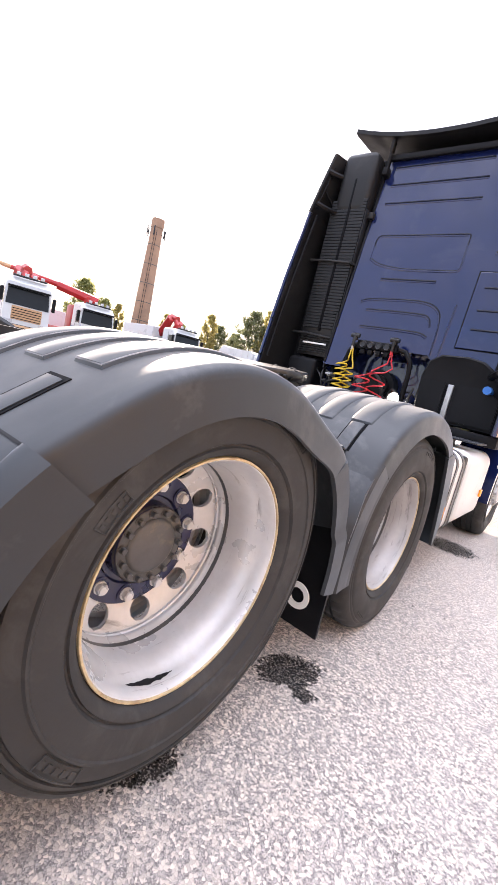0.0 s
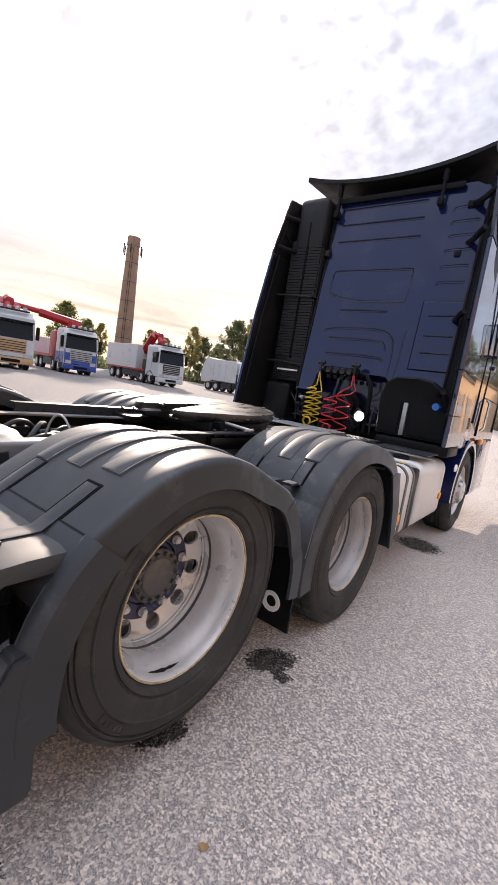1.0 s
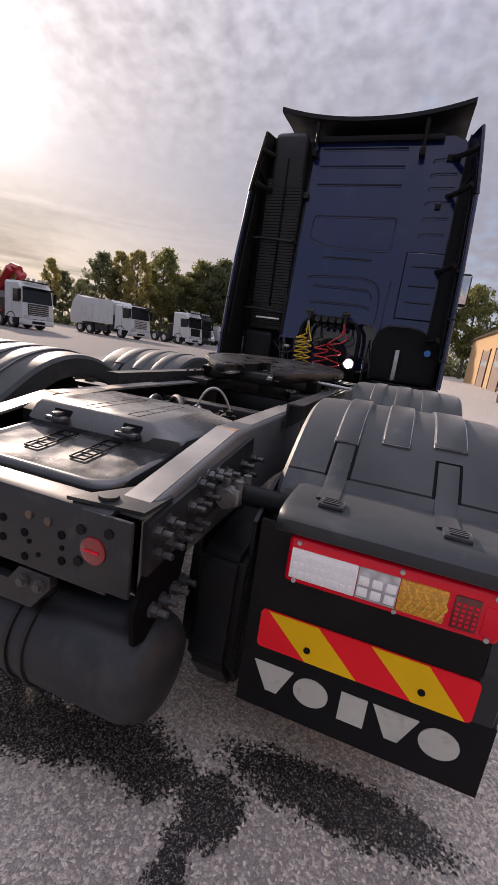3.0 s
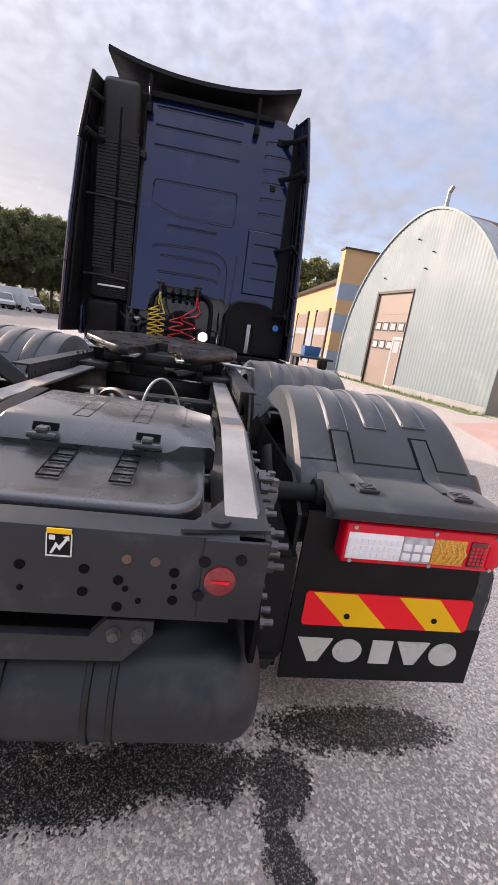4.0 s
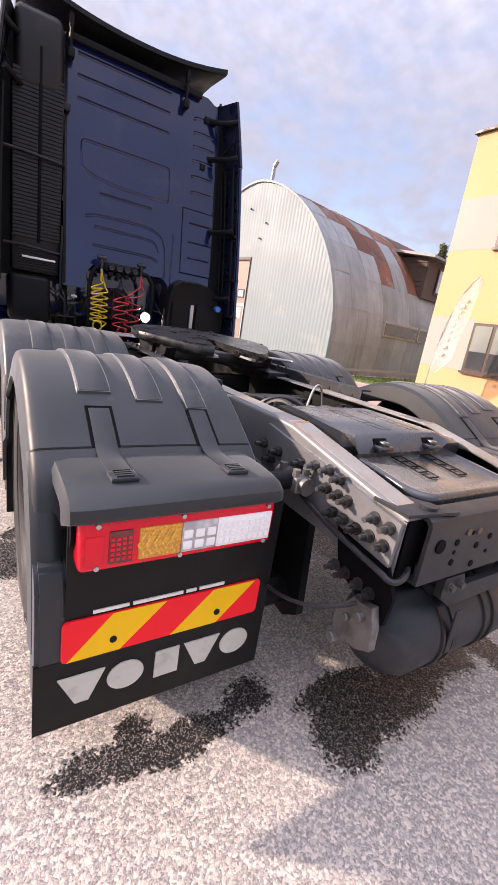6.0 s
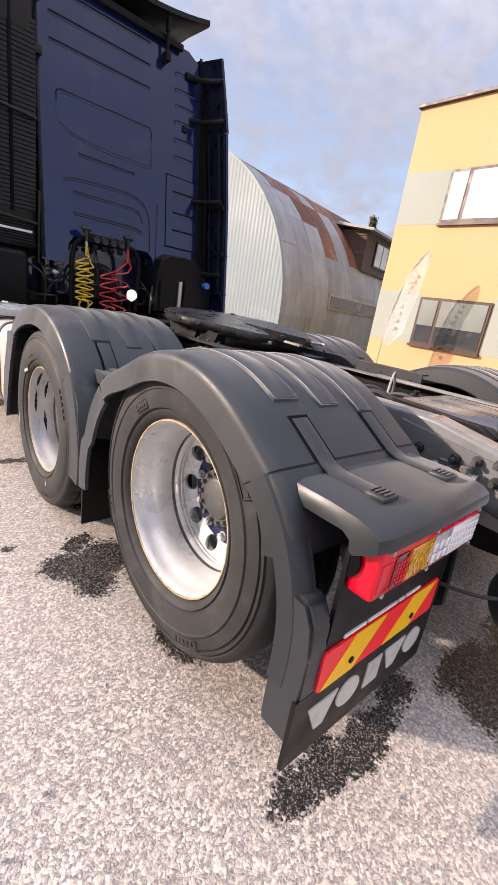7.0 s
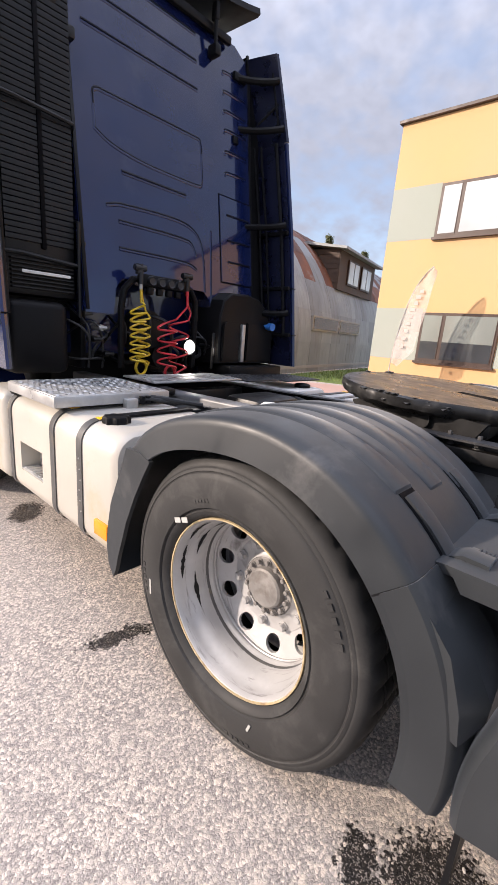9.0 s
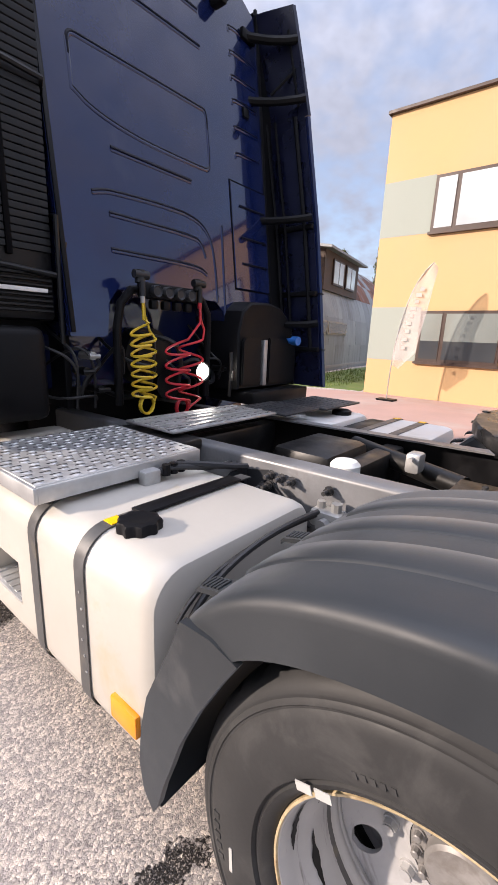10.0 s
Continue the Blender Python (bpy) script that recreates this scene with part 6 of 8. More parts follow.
# air intake stack with bellows folds, left rear corner
bm = B()
box(bm, (-1.09, 3.50, 1.46), (-0.64, 3.71, 3.10), 0.03)
box(bm, (-1.06, 3.48, 3.05), (-0.66, 3.71, 3.68), 0.07, seg=3)
stack = part("air_intake", bm, M_STACK, truck, "black ribbed air intake stack on the cab back")
for k in range(42):
    z = 1.78 + k * 0.0335
    bm = B()
    prism(bm, [(3.52, z), (3.492, z + 0.0005), (3.4875, z + 0.004), (3.4865, z + 0.017), (3.4875, z + 0.029), (3.492, z + 0.032), (3.52, z + 0.0325)], 0, -1.075, -0.655)
    part("fold", bm, M_STACK, stack)
for k in range(8):
    bm = B()
    box(bm, (-1.06, 3.47, 1.50 + k * 0.024), (-0.67, 3.52, 1.512 + k * 0.024), 0.003, seg=1)
    part("louvre", bm, M_STACK, stack)
bm = B()
box(bm, (-0.864, 3.478, 1.75), (-0.834, 3.51, 3.40), 0.008, seg=2)
part("centre_strip", bm, M_CABLINE, stack)
bm = B()
box(bm, (-1.0, 3.462, 1.592), (-0.695, 3.472, 1.612), 0.003)
part("white_strip", bm, M_WHITE, stack, "thin white reflective strip")
for z in (2.52, 1.70):
    bm = B()
    tube(bm, [(-1.16, 3.44, z), (-1.0, 3.455, z + 0.005), (-0.66, 3.455, z - 0.02), (-0.60, 3.60, z - 0.02)], 0.014, 8)
    part("grab_bar", bm, M_STACK, stack)
for pts in ([(-0.645, 3.45, 1.35), (-0.64, 3.45, 1.95), (-0.62, 3.62, 1.98)], [(-0.61, 3.46, 1.40), (-0.60, 3.46, 1.84)]):
    bm = B()
    tube(bm, pts, 0.013, 8)
    part("upright_bar", bm, M_STACK, stack)
for z in (3.0, 2.2):
    bm = B()
    box(bm, (-0.66, 3.55, z), (-0.58, 3.71, z + 0.07), 0.012)
    part("bracket", bm, M_STACK, stack)
stack.matrix_basis = Matrix.Translation((0, 0.06, 0.008))
# bin below the stack
bm = B()
box(bm, (-1.12, 3.47, 0.98), (-0.74, 3.78, 1.44), 0.05, seg=3)
part("air_filter_box", bm, M_BLACK, truck)

# engine bay darkness behind the notch: gearbox tunnel, walls
bm = B()
box(bm, (-0.62, 4.10, 0.55), (0.62, 4.9, 1.66), 0.05)
part("engine_cover", bm, M_DEEPBLACK, truck)
bm = B()
box(bm, (-0.62, 3.76, 1.68), (1.05, 4.3, 1.74))
part("cab_floor", bm, M_BLACK, truck)
bm = B()
cyl(bm, (-0.02, 3.62, 1.28), (-0.02, 4.1, 1.28), 0.18, 28)
cyl(bm, (-0.02, 3.58, 1.28), (-0.02, 3.62, 1.28), 0.12, 28)
cyl(bm, (0.10, 3.58, 1.10), (0.10, 4.1, 1.10), 0.10, 20)
part("gearbox", bm, M_DEEPBLACK, truck)
for s in (-1, 1):
    bm = B()
    box(bm, (min(s * 0.56, s * 0.60), 3.60, 1.0), (max(s * 0.56, s * 0.60), 4.1, 1.42), 0.01)
    part("bay_wall", bm, M_BLACK, truck)

# hoop, connector panel and couplings
bm = B()
tube(bm, [(-0.36, 3.46, 1.02), (-0.365, 3.45, 1.45), (-0.345, 3.44, 1.58), (-0.28, 3.43, 1.655), (-0.2, 3.43, 1.665), (0.16, 3.43, 1.66), (0.25, 3.43, 1.645), (0.315, 3.44, 1.56), (0.33, 3.45, 1.45), (0.325, 3.46, 1.02)], 0.024, 10)
part("hose_hoop", bm, M_BLACK, truck, "black tubular hoop carrying the hose couplings")
bm = B()
box(bm, (-0.25, 3.37, 1.615), (0.18, 3.43, 1.70), 0.015)
cp = part("coupling_panel", bm, M_BLACK, truck, "black panel with round sockets for trailer lines")
for x in (-0.17, -0.085, 0.0, 0.085):
    bm = B()
    lathe(bm, [(0.0, 0.0), (0.02, 0.0), (0.02, 0.022), (0.026, 0.03), (0.02, 0.034), (-0.03, 0.034)], 20, Matrix.Translation((x, 3.36, 1.655)) @ Matrix.Rotation(radians(-90), 4, "Z"))
    part("socket", bm, M_FRAME, cp)
    bm = B()
    box(bm, (x - 0.025, 3.36, 1.56), (x + 0.025, 3.40, 1.61), 0.01)
    part("socket_lid", bm, M_BLACK, cp)
for x, mt in ((-0.272, M_FRAME), (0.150, M_HOSER)):
    bm = B()
    cyl(bm, (x, 3.36, 1.69), (x, 3.36, 1.755), 0.028, 14)
    cyl(bm, (x - 0.045, 3.35, 1.73), (x + 0.045, 3.35, 1.73), 0.022, 12)
    cyl(bm, (x, 3.34, 1.62), (x, 3.34, 1.70), 0.016, 12)
    part("palm_coupling", bm, M_FRAME if x < 0 else M_DARKMETAL, cp)
    bm = B()
    cyl(bm, (x, 3.34, 1.585), (x, 3.34, 1.625), 0.013, 12)
    part("collar", bm, M_STEEL if x < 0 else M_HOSER, cp)


def coil(name, x0, top, legs, mt, label):
    """Coiled air line: down leg, loops at the foot, up leg."""
    pts = [(x0, 3.34, top), (x0 - 0.005, 3.33, top - 0.10)]
    (xa, ra, ta, zt, zb), (xb, rb, tb, zt2, zb2) = legs
    for k in range(int(ta * 14)):
        f = k / (ta * 14)
        a = k * 2 * math.pi / 14
        pts.append((xa + ra * math.cos(a), 3.30 + 0.7 * ra * math.sin(a), zt + (zb - zt) * f + 0.02 * math.cos(a) * (1 - f)))
    for k in range(42):
        a = k * 2 * math.pi / 14
        pts.append((xa + 0.015 + 0.045 * math.cos(a), 3.27 + 0.006 * k / 14, zb - 0.03 + 0.05 * math.sin(a)))
    for k in range(int(tb * 14)):
        f = k / (tb * 14)
        a = k * 2 * math.pi / 14
        pts.append((xb + rb * math.cos(a), 3.34 + 0.7 * rb * math.sin(a), zb2 + (zt2 - zb2) * f))
    pts += [(x0 + 0.05, 3.35, zt2 + 0.04), (x0 + 0.02, 3.35, top - 0.08), (x0 + 0.008, 3.345, top)]
    bm = B()
    tube(bm, pts, 0.0075, 6)
    return part(name, bm, mt, truck, label)


coil("yellow_hose", -0.272, 1.60, ((-0.318, 0.058, 7, 1.46, 1.07), (-0.245, 0.050, 5, 1.40, 1.07)), M_HOSEY, "yellow coiled air hose hanging behind the cab")
coil("red_hose", 0.150, 1.60, ((-0.06, 0.080, 4, 1.38, 1.03), (0.08, 0.085, 3, 1.42, 1.03)), M_HOSER, "red coiled air hose hanging behind the cab")
# work lamp
bm = B()
lathe(bm, [(-0.002, 0.052), (0.008, 0.064), (-0.02, 0.066), (-0.06, 0.055), (-0.075, 0.0)], 28, Matrix.Translation((0.26, 3.42, 1.19)) @ Matrix.Rotation(radians(-90), 4, "Z"))
box(bm, (0.251, 3.46, 1.0), (0.269, 3.48, 1.18), 0.003)
wl = part("work_lamp", bm, M_BLACK, truck, "small round work lamp, lit")
bm = B()
lathe(bm, [(0.004, 0.0), (0.002, 0.052), (-0.006, 0.054)], 28, Matrix.Translation((0.26, 3.42, 1.19)) @ Matrix.Rotation(radians(-90), 4, "Z"))
part("lamp_glass", bm, M_BEAM, wl, "glowing white lamp glass")

# black locker on the right, with tray and blue cap
bm = B()
sect = [(0.50, 1.06), (0.49, 1.46), (0.53, 1.60), (0.62, 1.665), (0.84, 1.675), (0.98, 1.65), (1.08, 1.58), (1.14, 1.47), (1.20, 1.43), (1.22, 1.36), (1.225, 1.06)]
cx, cz = 0.85, 1.3
loft(bm, [[(cx + (x - cx) * f, y, cz + (z - cz) * f) for x, z in sect] for y, f in ((3.325, 0.90), (3.318, 0.95), (3.328, 0.985), (3.36, 1.0), (3.66, 1.0))], close_v=True, caps=True)
lk = part("side_locker", bm, M_BLACK, truck, "black plastic locker with a rounded top")
for pts in ([(0.53, 1.09), (0.53, 1.40), (0.56, 1.425), (0.735, 1.425), (0.735, 1.09)], [(0.83, 1.09), (0.83, 1.425), (1.05, 1.425), (1.12, 1.38), (1.18, 1.35), (1.185, 1.09)]):
    bm = B()
    prism(bm, pts, 1, 3.300, 3.325)
    bmesh.ops.bevel(bm, geom=bm.edges[:], offset=0.008, segments=2, affect="EDGES")
    part("panel", bm, M_BLACK, lk)
bm = B()
box(bm, (0.757, 3.294, 1.08), (0.800, 3.325, 1.41), 0.004)
part("strap", bm, M_STEEL, lk, "grey metal strap")
bm = B()
cyl(bm, (1.080, 3.215, 1.41), (1.085, 3.27, 1.412), 0.034, 16)
cyl(bm, (1.085, 3.26, 1.412), (1.095, 3.34, 1.405), 0.024, 14)
part("blue_cap", bm, M_BLUECAP, lk, "blue filler cap")
bm = B()
box(bm, (0.56, 3.22, 0.955), (1.27, 3.66, 1.05), 0.014)
part("locker_tray", bm, M_BLACK, truck)
bm = B()
tube(bm, [(0.44, 3.34, 1.02), (0.435, 3.32, 1.20), (0.45, 3.34, 1.32)], 0.012, 8)
box(bm, (0.43, 3.30, 1.13), (0.455, 3.325, 1.20), 0.004)
part("locker_rod", bm, M_DARKMETAL, truck)

# dark clutter under the cab: hoses and pipes
rng = random.Random(11)
for k in range(16):
    x = rng.uniform(-0.6, 0.5)
    z0, z1 = rng.uniform(1.0, 1.2), rng.uniform(1.0, 1.45)
    x1 = x + rng.uniform(-0.25, 0.25)
    bm = B()
    tube(bm, bez((x, 3.50, z0), (x, 3.38 + rng.uniform(0, .08), z1 + 0.1), (x1, 3.42, z1), (x1, 3.75, rng.uniform(1.0, 1.5)), 14), rng.choice((0.008, 0.011, 0.016)), 7)
    part("air_line", bm, M_HOSEK, truck)
for x, z, l in ((-0.56, 1.22, 0.12), (-0.52, 1.30, 0.10), (-0.48, 1.12, 0.14), (0.50, 1.20, 0.1)):
    bm = B()
    cyl(bm, (x, 3.44, z), (x, 3.56, z), 0.022, 12)
    cyl(bm, (x - 0.03, 3.43, z), (x + l * 0.3, 3.43, z), 0.012, 8)
    part("air_fitting", bm, M_STEEL if x == -0.52 else M_DARKMETAL, truck)

# ---- decks ----


def tread(name, x0, x1, y0, y1, z, nx, ny, mt, label, lip=0.0):
    bm = B()
    box(bm, (x0, y0, z - 0.012), (x1, y1, z), 0.003)
    d = part(name, bm, mt, truck, label)
    if lip:
        bm = B()
        box(bm, (x0, y0 - 0.012, z - lip), (x1, y0 + 0.002, z - 0.003), 0.004)
        box(bm, (x0 - 0.012, y0 - 0.012, z - lip), (x0 + 0.002, y1, z - 0.003), 0.004)
        part("folded_lip", bm, mt, d)
    bm = B()
    hb = B()
    for i in range(nx):
        for j in range(ny):
            cx, cy = x0 + (x1 - x0) * (i + 0.5 + 0.25 * (j % 2) - 0.125) / nx, y0 + (y1 - y0) * (j + 0.5) / ny
            w, h = (x1 - x0) / nx * 0.30, (y1 - y0) / ny * 0.24
            lathe(bm, [(0.0, 1.0), (0.0028, 0.7), (0.0036, 0.0)], 8, Matrix.Translation((cx, cy, z - 0.0005)) @ Matrix.Diagonal((w, h, 1, 1)) @ Matrix.Rotation(radians(-90), 4, "Y"))
            box(hb, (cx - w, cy + h, z - 0.001), (cx + w, cy + h * 1.8, z + 0.0008))
    tagged(part("tread_studs", bm, mt, d), kind="stuff")
    tagged(part("slot_grid", hb, M_FRAME, d), kind="stuff")
    return d


tread("step_plate", -1.24, -0.60, 2.55, 3.13, 0.992, 11, 15, M_ALU, "aluminium tread plate over the fuel tank", 0.055)
tread("step_plate", -0.53, 0.26, 2.79, 3.15, 1.004, 12, 8, M_ALU, "aluminium catwalk plate behind the cab")
tread("step_plate", 0.28, 0.66, 2.74, 3.12, 0.995, 7, 8, M_FRAME, "dark grey catwalk plate behind the cab")
tread("step_plate", 0.72, 1.22, 2.72, 3.12, 0.985, 9, 8, M_FRAME, "dark grey tread plate over the tank")
# lifted slats of the catwalk
for k in range(5):
    bm = B()
    rg = random.Random(40 + k)
    y = 2.83 + 0.065 * k
    loft(bm, [[(-0.52 + 0.77 * i / 12, y, 1.006 + e), (-0.52 + 0.77 * i / 12, y + 0.022, 1.006 + e), (-0.52 + 0.77 * i / 12, y + 0.022, 1.003 + e), (-0.52 + 0.77 * i / 12, y, 1.003 + e)] for i, e in ((i, 0.006 * rg.random()) for i in range(13))], close_v=True, caps=True)
    part("bent_slat", bm, M_ALU, truck)
bm = B()
box(bm, (-1.22, 3.13, 0.90), (-0.45, 3.22, 0.965), 0.02)
part("step_carrier", bm, M_BLACK, truck)
bm = B()
box(bm, (-0.60, 2.70, 0.93), (-0.43, 3.14, 0.975), 0.01)
part("step_bracket", bm, M_DARKMETAL, truck)

# ---- tanks ----


def tank(s, y0, y1, label, notch=None, paint=None):
    bm = B()
    x0, x1, z0, z1 = 0.56, 1.235, 0.34, 0.915
    r = 0.10
    out = []
    for cx, cz, a0 in ((x1 - r, z1 - r, 0), (x0 + 0.08, z1 - 0.08, 90), (x0 + 0.08, z0 + 0.08, 180), (x1 - r, z0 + r, 270)):
        q = r if cx > 0.9 else 0.08
        for k in range(8):
            a = math.radians(a0 + 90 * k / 7)
            out.append((cx + q * math.cos(a), cz + q * math.sin(a)))
    c = ((x0 + x1) / 2, (z0 + z1) / 2)

    def ring(y, f):
        return [(s * (c[0] + (x - c[0]) * f), y, c[1] + (z - c[1]) * f) for x, z in out]
    first = [ring(y0, 0.90), ring(y0 + 0.006, 0.955), ring(y0 + 0.022, 0.985), ring(y0 + 0.05, 1.0)]
    last = [ring(y1 - 0.05, 1.0), ring(y1 - 0.02, 0.985), ring(y1, 0.92)]
    if notch:
        # the step recess is cut out of the middle stretch
        a, b, za, zb = notch
        cut = out + [(x1, za), (x1 - 0.008, za + 0.004), (x1 - 0.10, za + 0.006), (x1 - 0.10, zb - 0.006), (x1 - 0.008, zb - 0.004), (x1, zb)]
        loft(bm, first + [ring(a, 1.0)], close_v=True, caps=True)
        loft(bm, [[(s * x, y, z) for x, z in cut] for y in (a, b)], close_v=True, caps=True)
        loft(bm, [ring(b, 1.0)] + last, close_v=True, caps=True)
    else:
        loft(bm, first + last, close_v=True, caps=True)
    tk = part("fuel_tank", bm, paint or M_CREAM, truck, label)
    return tk, ring, out


def band(tk, ring_out, s, y, w=0.048):
    x0, x1, z0, z1 = 0.555, 1.241, 0.333, 0.921
    r = 0.104
    pts = [(0.56, z1)] + [(x1 - r + r * math.cos(math.radians(a)), z1 - r + r * math.sin(math.radians(a))) for a in range(90, -1, -10)]
    pts += [(x1 - r + r * math.cos(math.radians(a)), z0 + r + r * math.sin(math.radians(a))) for a in range(0, -91, -10)] + [(0.56, z0)]
    bm = B()
    loft(bm, [[(s * x, y - w / 2, z), (s * x, y + w / 2, z)] + [(s * (x - 0.004), y + w / 2, z - 0.004), (s * (x - 0.004), y - w / 2, z - 0.004)] for x, z in pts], close_v=True, caps=True)
    bd = part("tank_band", bm, M_STRAP, tk)
    bm = B()
    sbox(bm, s, (1.135 - 0.03, y - 0.021, 0.9195), (1.135 + 0.012, y + 0.021, 0.9235))
    part("yellow_mark", bm, M_YEL, bd)
    if s < 0 and y < 2.5:
        bm = B()
        sbox(bm, s, (0.62, y - 0.032, 0.919), (1.05, y + 0.030, 0.929), 0.003)
        part("rubber_pad", bm, M_BLACK, bd)
        for k in range(6):
            bm = B()
            cyl(bm, (s * 1.2395, y - 0.012 + 0.006 * (k % 3), 0.50 + k * 0.05), (s * 1.2435, y - 0.012 + 0.006 * (k % 3), 0.50 + k * 0.05), 0.004, 8)
            part("strap_rivet", bm, M_STEEL, bd)


tk, ring, out = tank(-1, 2.03, 3.25, "pale cream painted fuel tank with steel straps and a step recess", (2.75, 3.04, 0.50, 0.665))
tk2 = tk
band(tk, out, -1, 2.33)
band(tk2, out, -1, 2.61)
band(tk2, out, -1, 3.17)
bm = B()
box(bm, (-1.236, 2.756, 0.507), (-1.14, 3.034, 0.514), 0.002)
rc = part("step_tread", bm, M_ALU, tk2, "aluminium tread in the step recess")
for k in range(6):
    bm = B()
    box(bm, (-1.225, 2.775 + k * 0.045, 0.513), (-1.15, 2.795 + k * 0.045, 0.518))
    part("tread_rib", bm, M_ALU, rc)
# filler cap
bm = B()
loft(bm, [[(-1.10 + (r + e * math.cos(9 * a)) * math.cos(a), 2.25 + (r + e * math.cos(9 * a)) * math.sin(a), z) for a in (2 * math.pi * i / 54 for i in range(54))]
          for z, r, e in ((0.905, 0.050, 0.0), (0.912, 0.058, 0.004), (0.936, 0.059, 0.005), (0.944, 0.055, 0.004), (0.947, 0.040, 0.001), (0.944, 0.030, 0.0))], close_v=True, caps=True)
cap = part("filler_cap", bm, M_BLACK, tk, "black knurled filler cap")
bm = B()
box(bm, (-0.895, 2.50, 0.91), (-0.825, 2.545, 0.965), 0.008)
part("sender", bm, M_STEEL, tk)
for k in range(4):
    bm = B()
    tube(bm, bez((-0.83, 2.515 + 0.008 * k, 0.945), (-0.74, 2.53 - 0.02 * k, 0.985), (-0.66, 2.44, 0.95 - 0.01 * k), (-0.47, 2.40 + 0.03 * k, 0.92), 16), 0.010 if k else 0.014, 8)
    part("fuel_line", bm, M_HOSEK, truck)
bm = B()
for x in (-0.80, -0.765, -0.73):
    cyl(bm, (x, 2.505, 0.935), (x, 2.505, 0.975), 0.016, 10)
part("line_fittings", bm, M_BLACK, truck)
bm = B()
tube(bm, bez((-0.62, 1.975, 0.90), (-0.85, 1.985, 0.915), (-1.08, 1.99, 0.90), (-1.16, 1.985, 0.78), 18), 0.009, 8)
tube(bm, bez((-0.62, 1.98, 0.885), (-0.85, 1.995, 0.90), (-1.10, 2.0, 0.90), (-1.19, 1.99, 0.80), 18), 0.006, 8)
part("cable_run", bm, M_HOSEK, truck)
bm = B()
box(bm, (-1.250, 2.078, 0.446), (-1.228, 2.190, 0.515), 0.006)
part("side_marker", bm, M_AMBER, tk, "amber side marker lamp")
# bracket plate by the frame
bm = B()
prism(bm, [(2.425, 0.900), (2.30, 0.922), (2.275, 0.86), (2.19, 0.795), (2.10, 0.742), (2.17, 0.70), (2.425, 0.69)], 0, -0.446, -0.436)
prism(bm, [(-0.440, 0.905), (-0.54, 0.908), (-0.63, 0.838), (-0.60, 0.75), (-0.440, 0.70)], 1, 2.416, 2.426)
bp = part("tank_bracket", bm, M_FRAME, truck)
bm = B()
cyl(bm, (-0.49, 2.413, 0.836), (-0.49, 2.417, 0.836), 0.026, 18)
part("bracket_hole", bm, M_CABLINE, bp, smooth=0)
for y, z in ((2.29, 0.905), (2.24, 0.905), (2.19, 0.905), (2.33, 0.85), (2.31, 0.80), (2.30, 0.86), (2.03, 0.91), (1.78, 0.92), (1.70, 0.90)):
    o = new("bolt", BOLT)
    o.parent = bp
    o.matrix_basis = Matrix.Translation((-0.448, y, z)) @ Matrix.Rotation(math.pi, 4, "Z")
bm = B()
box(bm, (-0.52, 1.95, 0.79), (-0.438, 2.07, 0.855), 0.018)
cyl(bm, (-0.48, 1.98, 0.85), (-0.48, 1.98, 0.885), 0.02, 8)
cyl(bm, (-0.48, 2.04, 0.85), (-0.48, 2.04, 0.880), 0.016, 8)
cyl(bm, (-0.55, 2.0, 0.815), (-0.50, 2.0, 0.815), 0.022, 10)
part("rail_casting", bm, M_STEEL, truck)
# white cap inside the frame
bm = B()
lathe(bm, [(0, 0.06), (0.03, 0.06), (0.045, 0.045), (0.05, 0.0)], 24, Matrix.Translation((-0.24, 2.08, 0.925)) @ Matrix.Rotation(radians(-90), 4, "Y"))
part("reservoir_cap", bm, M_WHITE, truck, "white plastic cap inside the frame")
bm = B()
box(bm, (-0.03, 1.86, 0.91), (0.05, 1.92, 0.995), 0.012)
cyl(bm, (-0.06, 1.89, 0.975), (-0.03, 1.89, 0.975), 0.010, 8)
part("valve_block", bm, M_STEEL, truck)
bm = B()
box(bm, (-0.25, 2.15, 0.80), (0.15, 2.45, 0.97), 0.04)
cyl(bm, (0.05, 1.70, 0.88), (0.30, 2.3, 0.90), 0.045, 14)
part("gear_linkage", bm, M_DARKMETAL, truck)

tk, ring, out = tank(1, 2.03, 2.45, "pale painted tank beside the frame", paint=M_PANELW)
band(tk, out, 1, 2.22)
band(tk, out, 1, 2.39)
tk2, ring, out = tank(1, 2.63, 3.50, "white painted side tank behind the front wheel", paint=M_PANELW)
# added black block fills the gap between the tanks, standing in for its shade
bm = B()
box(bm, (0.60, 2.455, 0.36), (1.215, 2.625, 0.88), 0.02)
part("tank_spacer", bm, M_BLACK, truck)
bm = B()
box(bm, (1.232, 3.36, 0.53), (1.250, 3.43, 0.59), 0.005)
part("side_marker", bm, M_AMBER, tk2, "amber side marker lamp")
bm = B()
lathe(bm, [(0.0, 0.0), (0.018, 0.0), (0.016, 0.030), (0.008, 0.040), (0.0, 0.042)], 24, Matrix.Translation((1.262, 3.78, 0.82)) @ Matrix.Diagonal((1, 1.5, 1, 1)))
part("step_lamp", bm, M_LAMPWHITE, truck, "small oval white lamp behind the front wheel")
bm = B()
box(bm, (1.262, 4.76, 1.05), (1.300, 4.94, 1.12), 0.012)
part("side_lamp", bm, M_AMBER, truck, "amber side lamp on the wheel arch")
bm = B()
tube(bm, [(1.26, 4.77, 1.22), (1.295, 4.77, 1.26), (1.295, 4.79, 1.56), (1.26, 4.79, 1.60)], 0.014, 10)
part("grab_handle", bm, M_CHROME, truck, "chrome grab handle by the door")
bm = B()
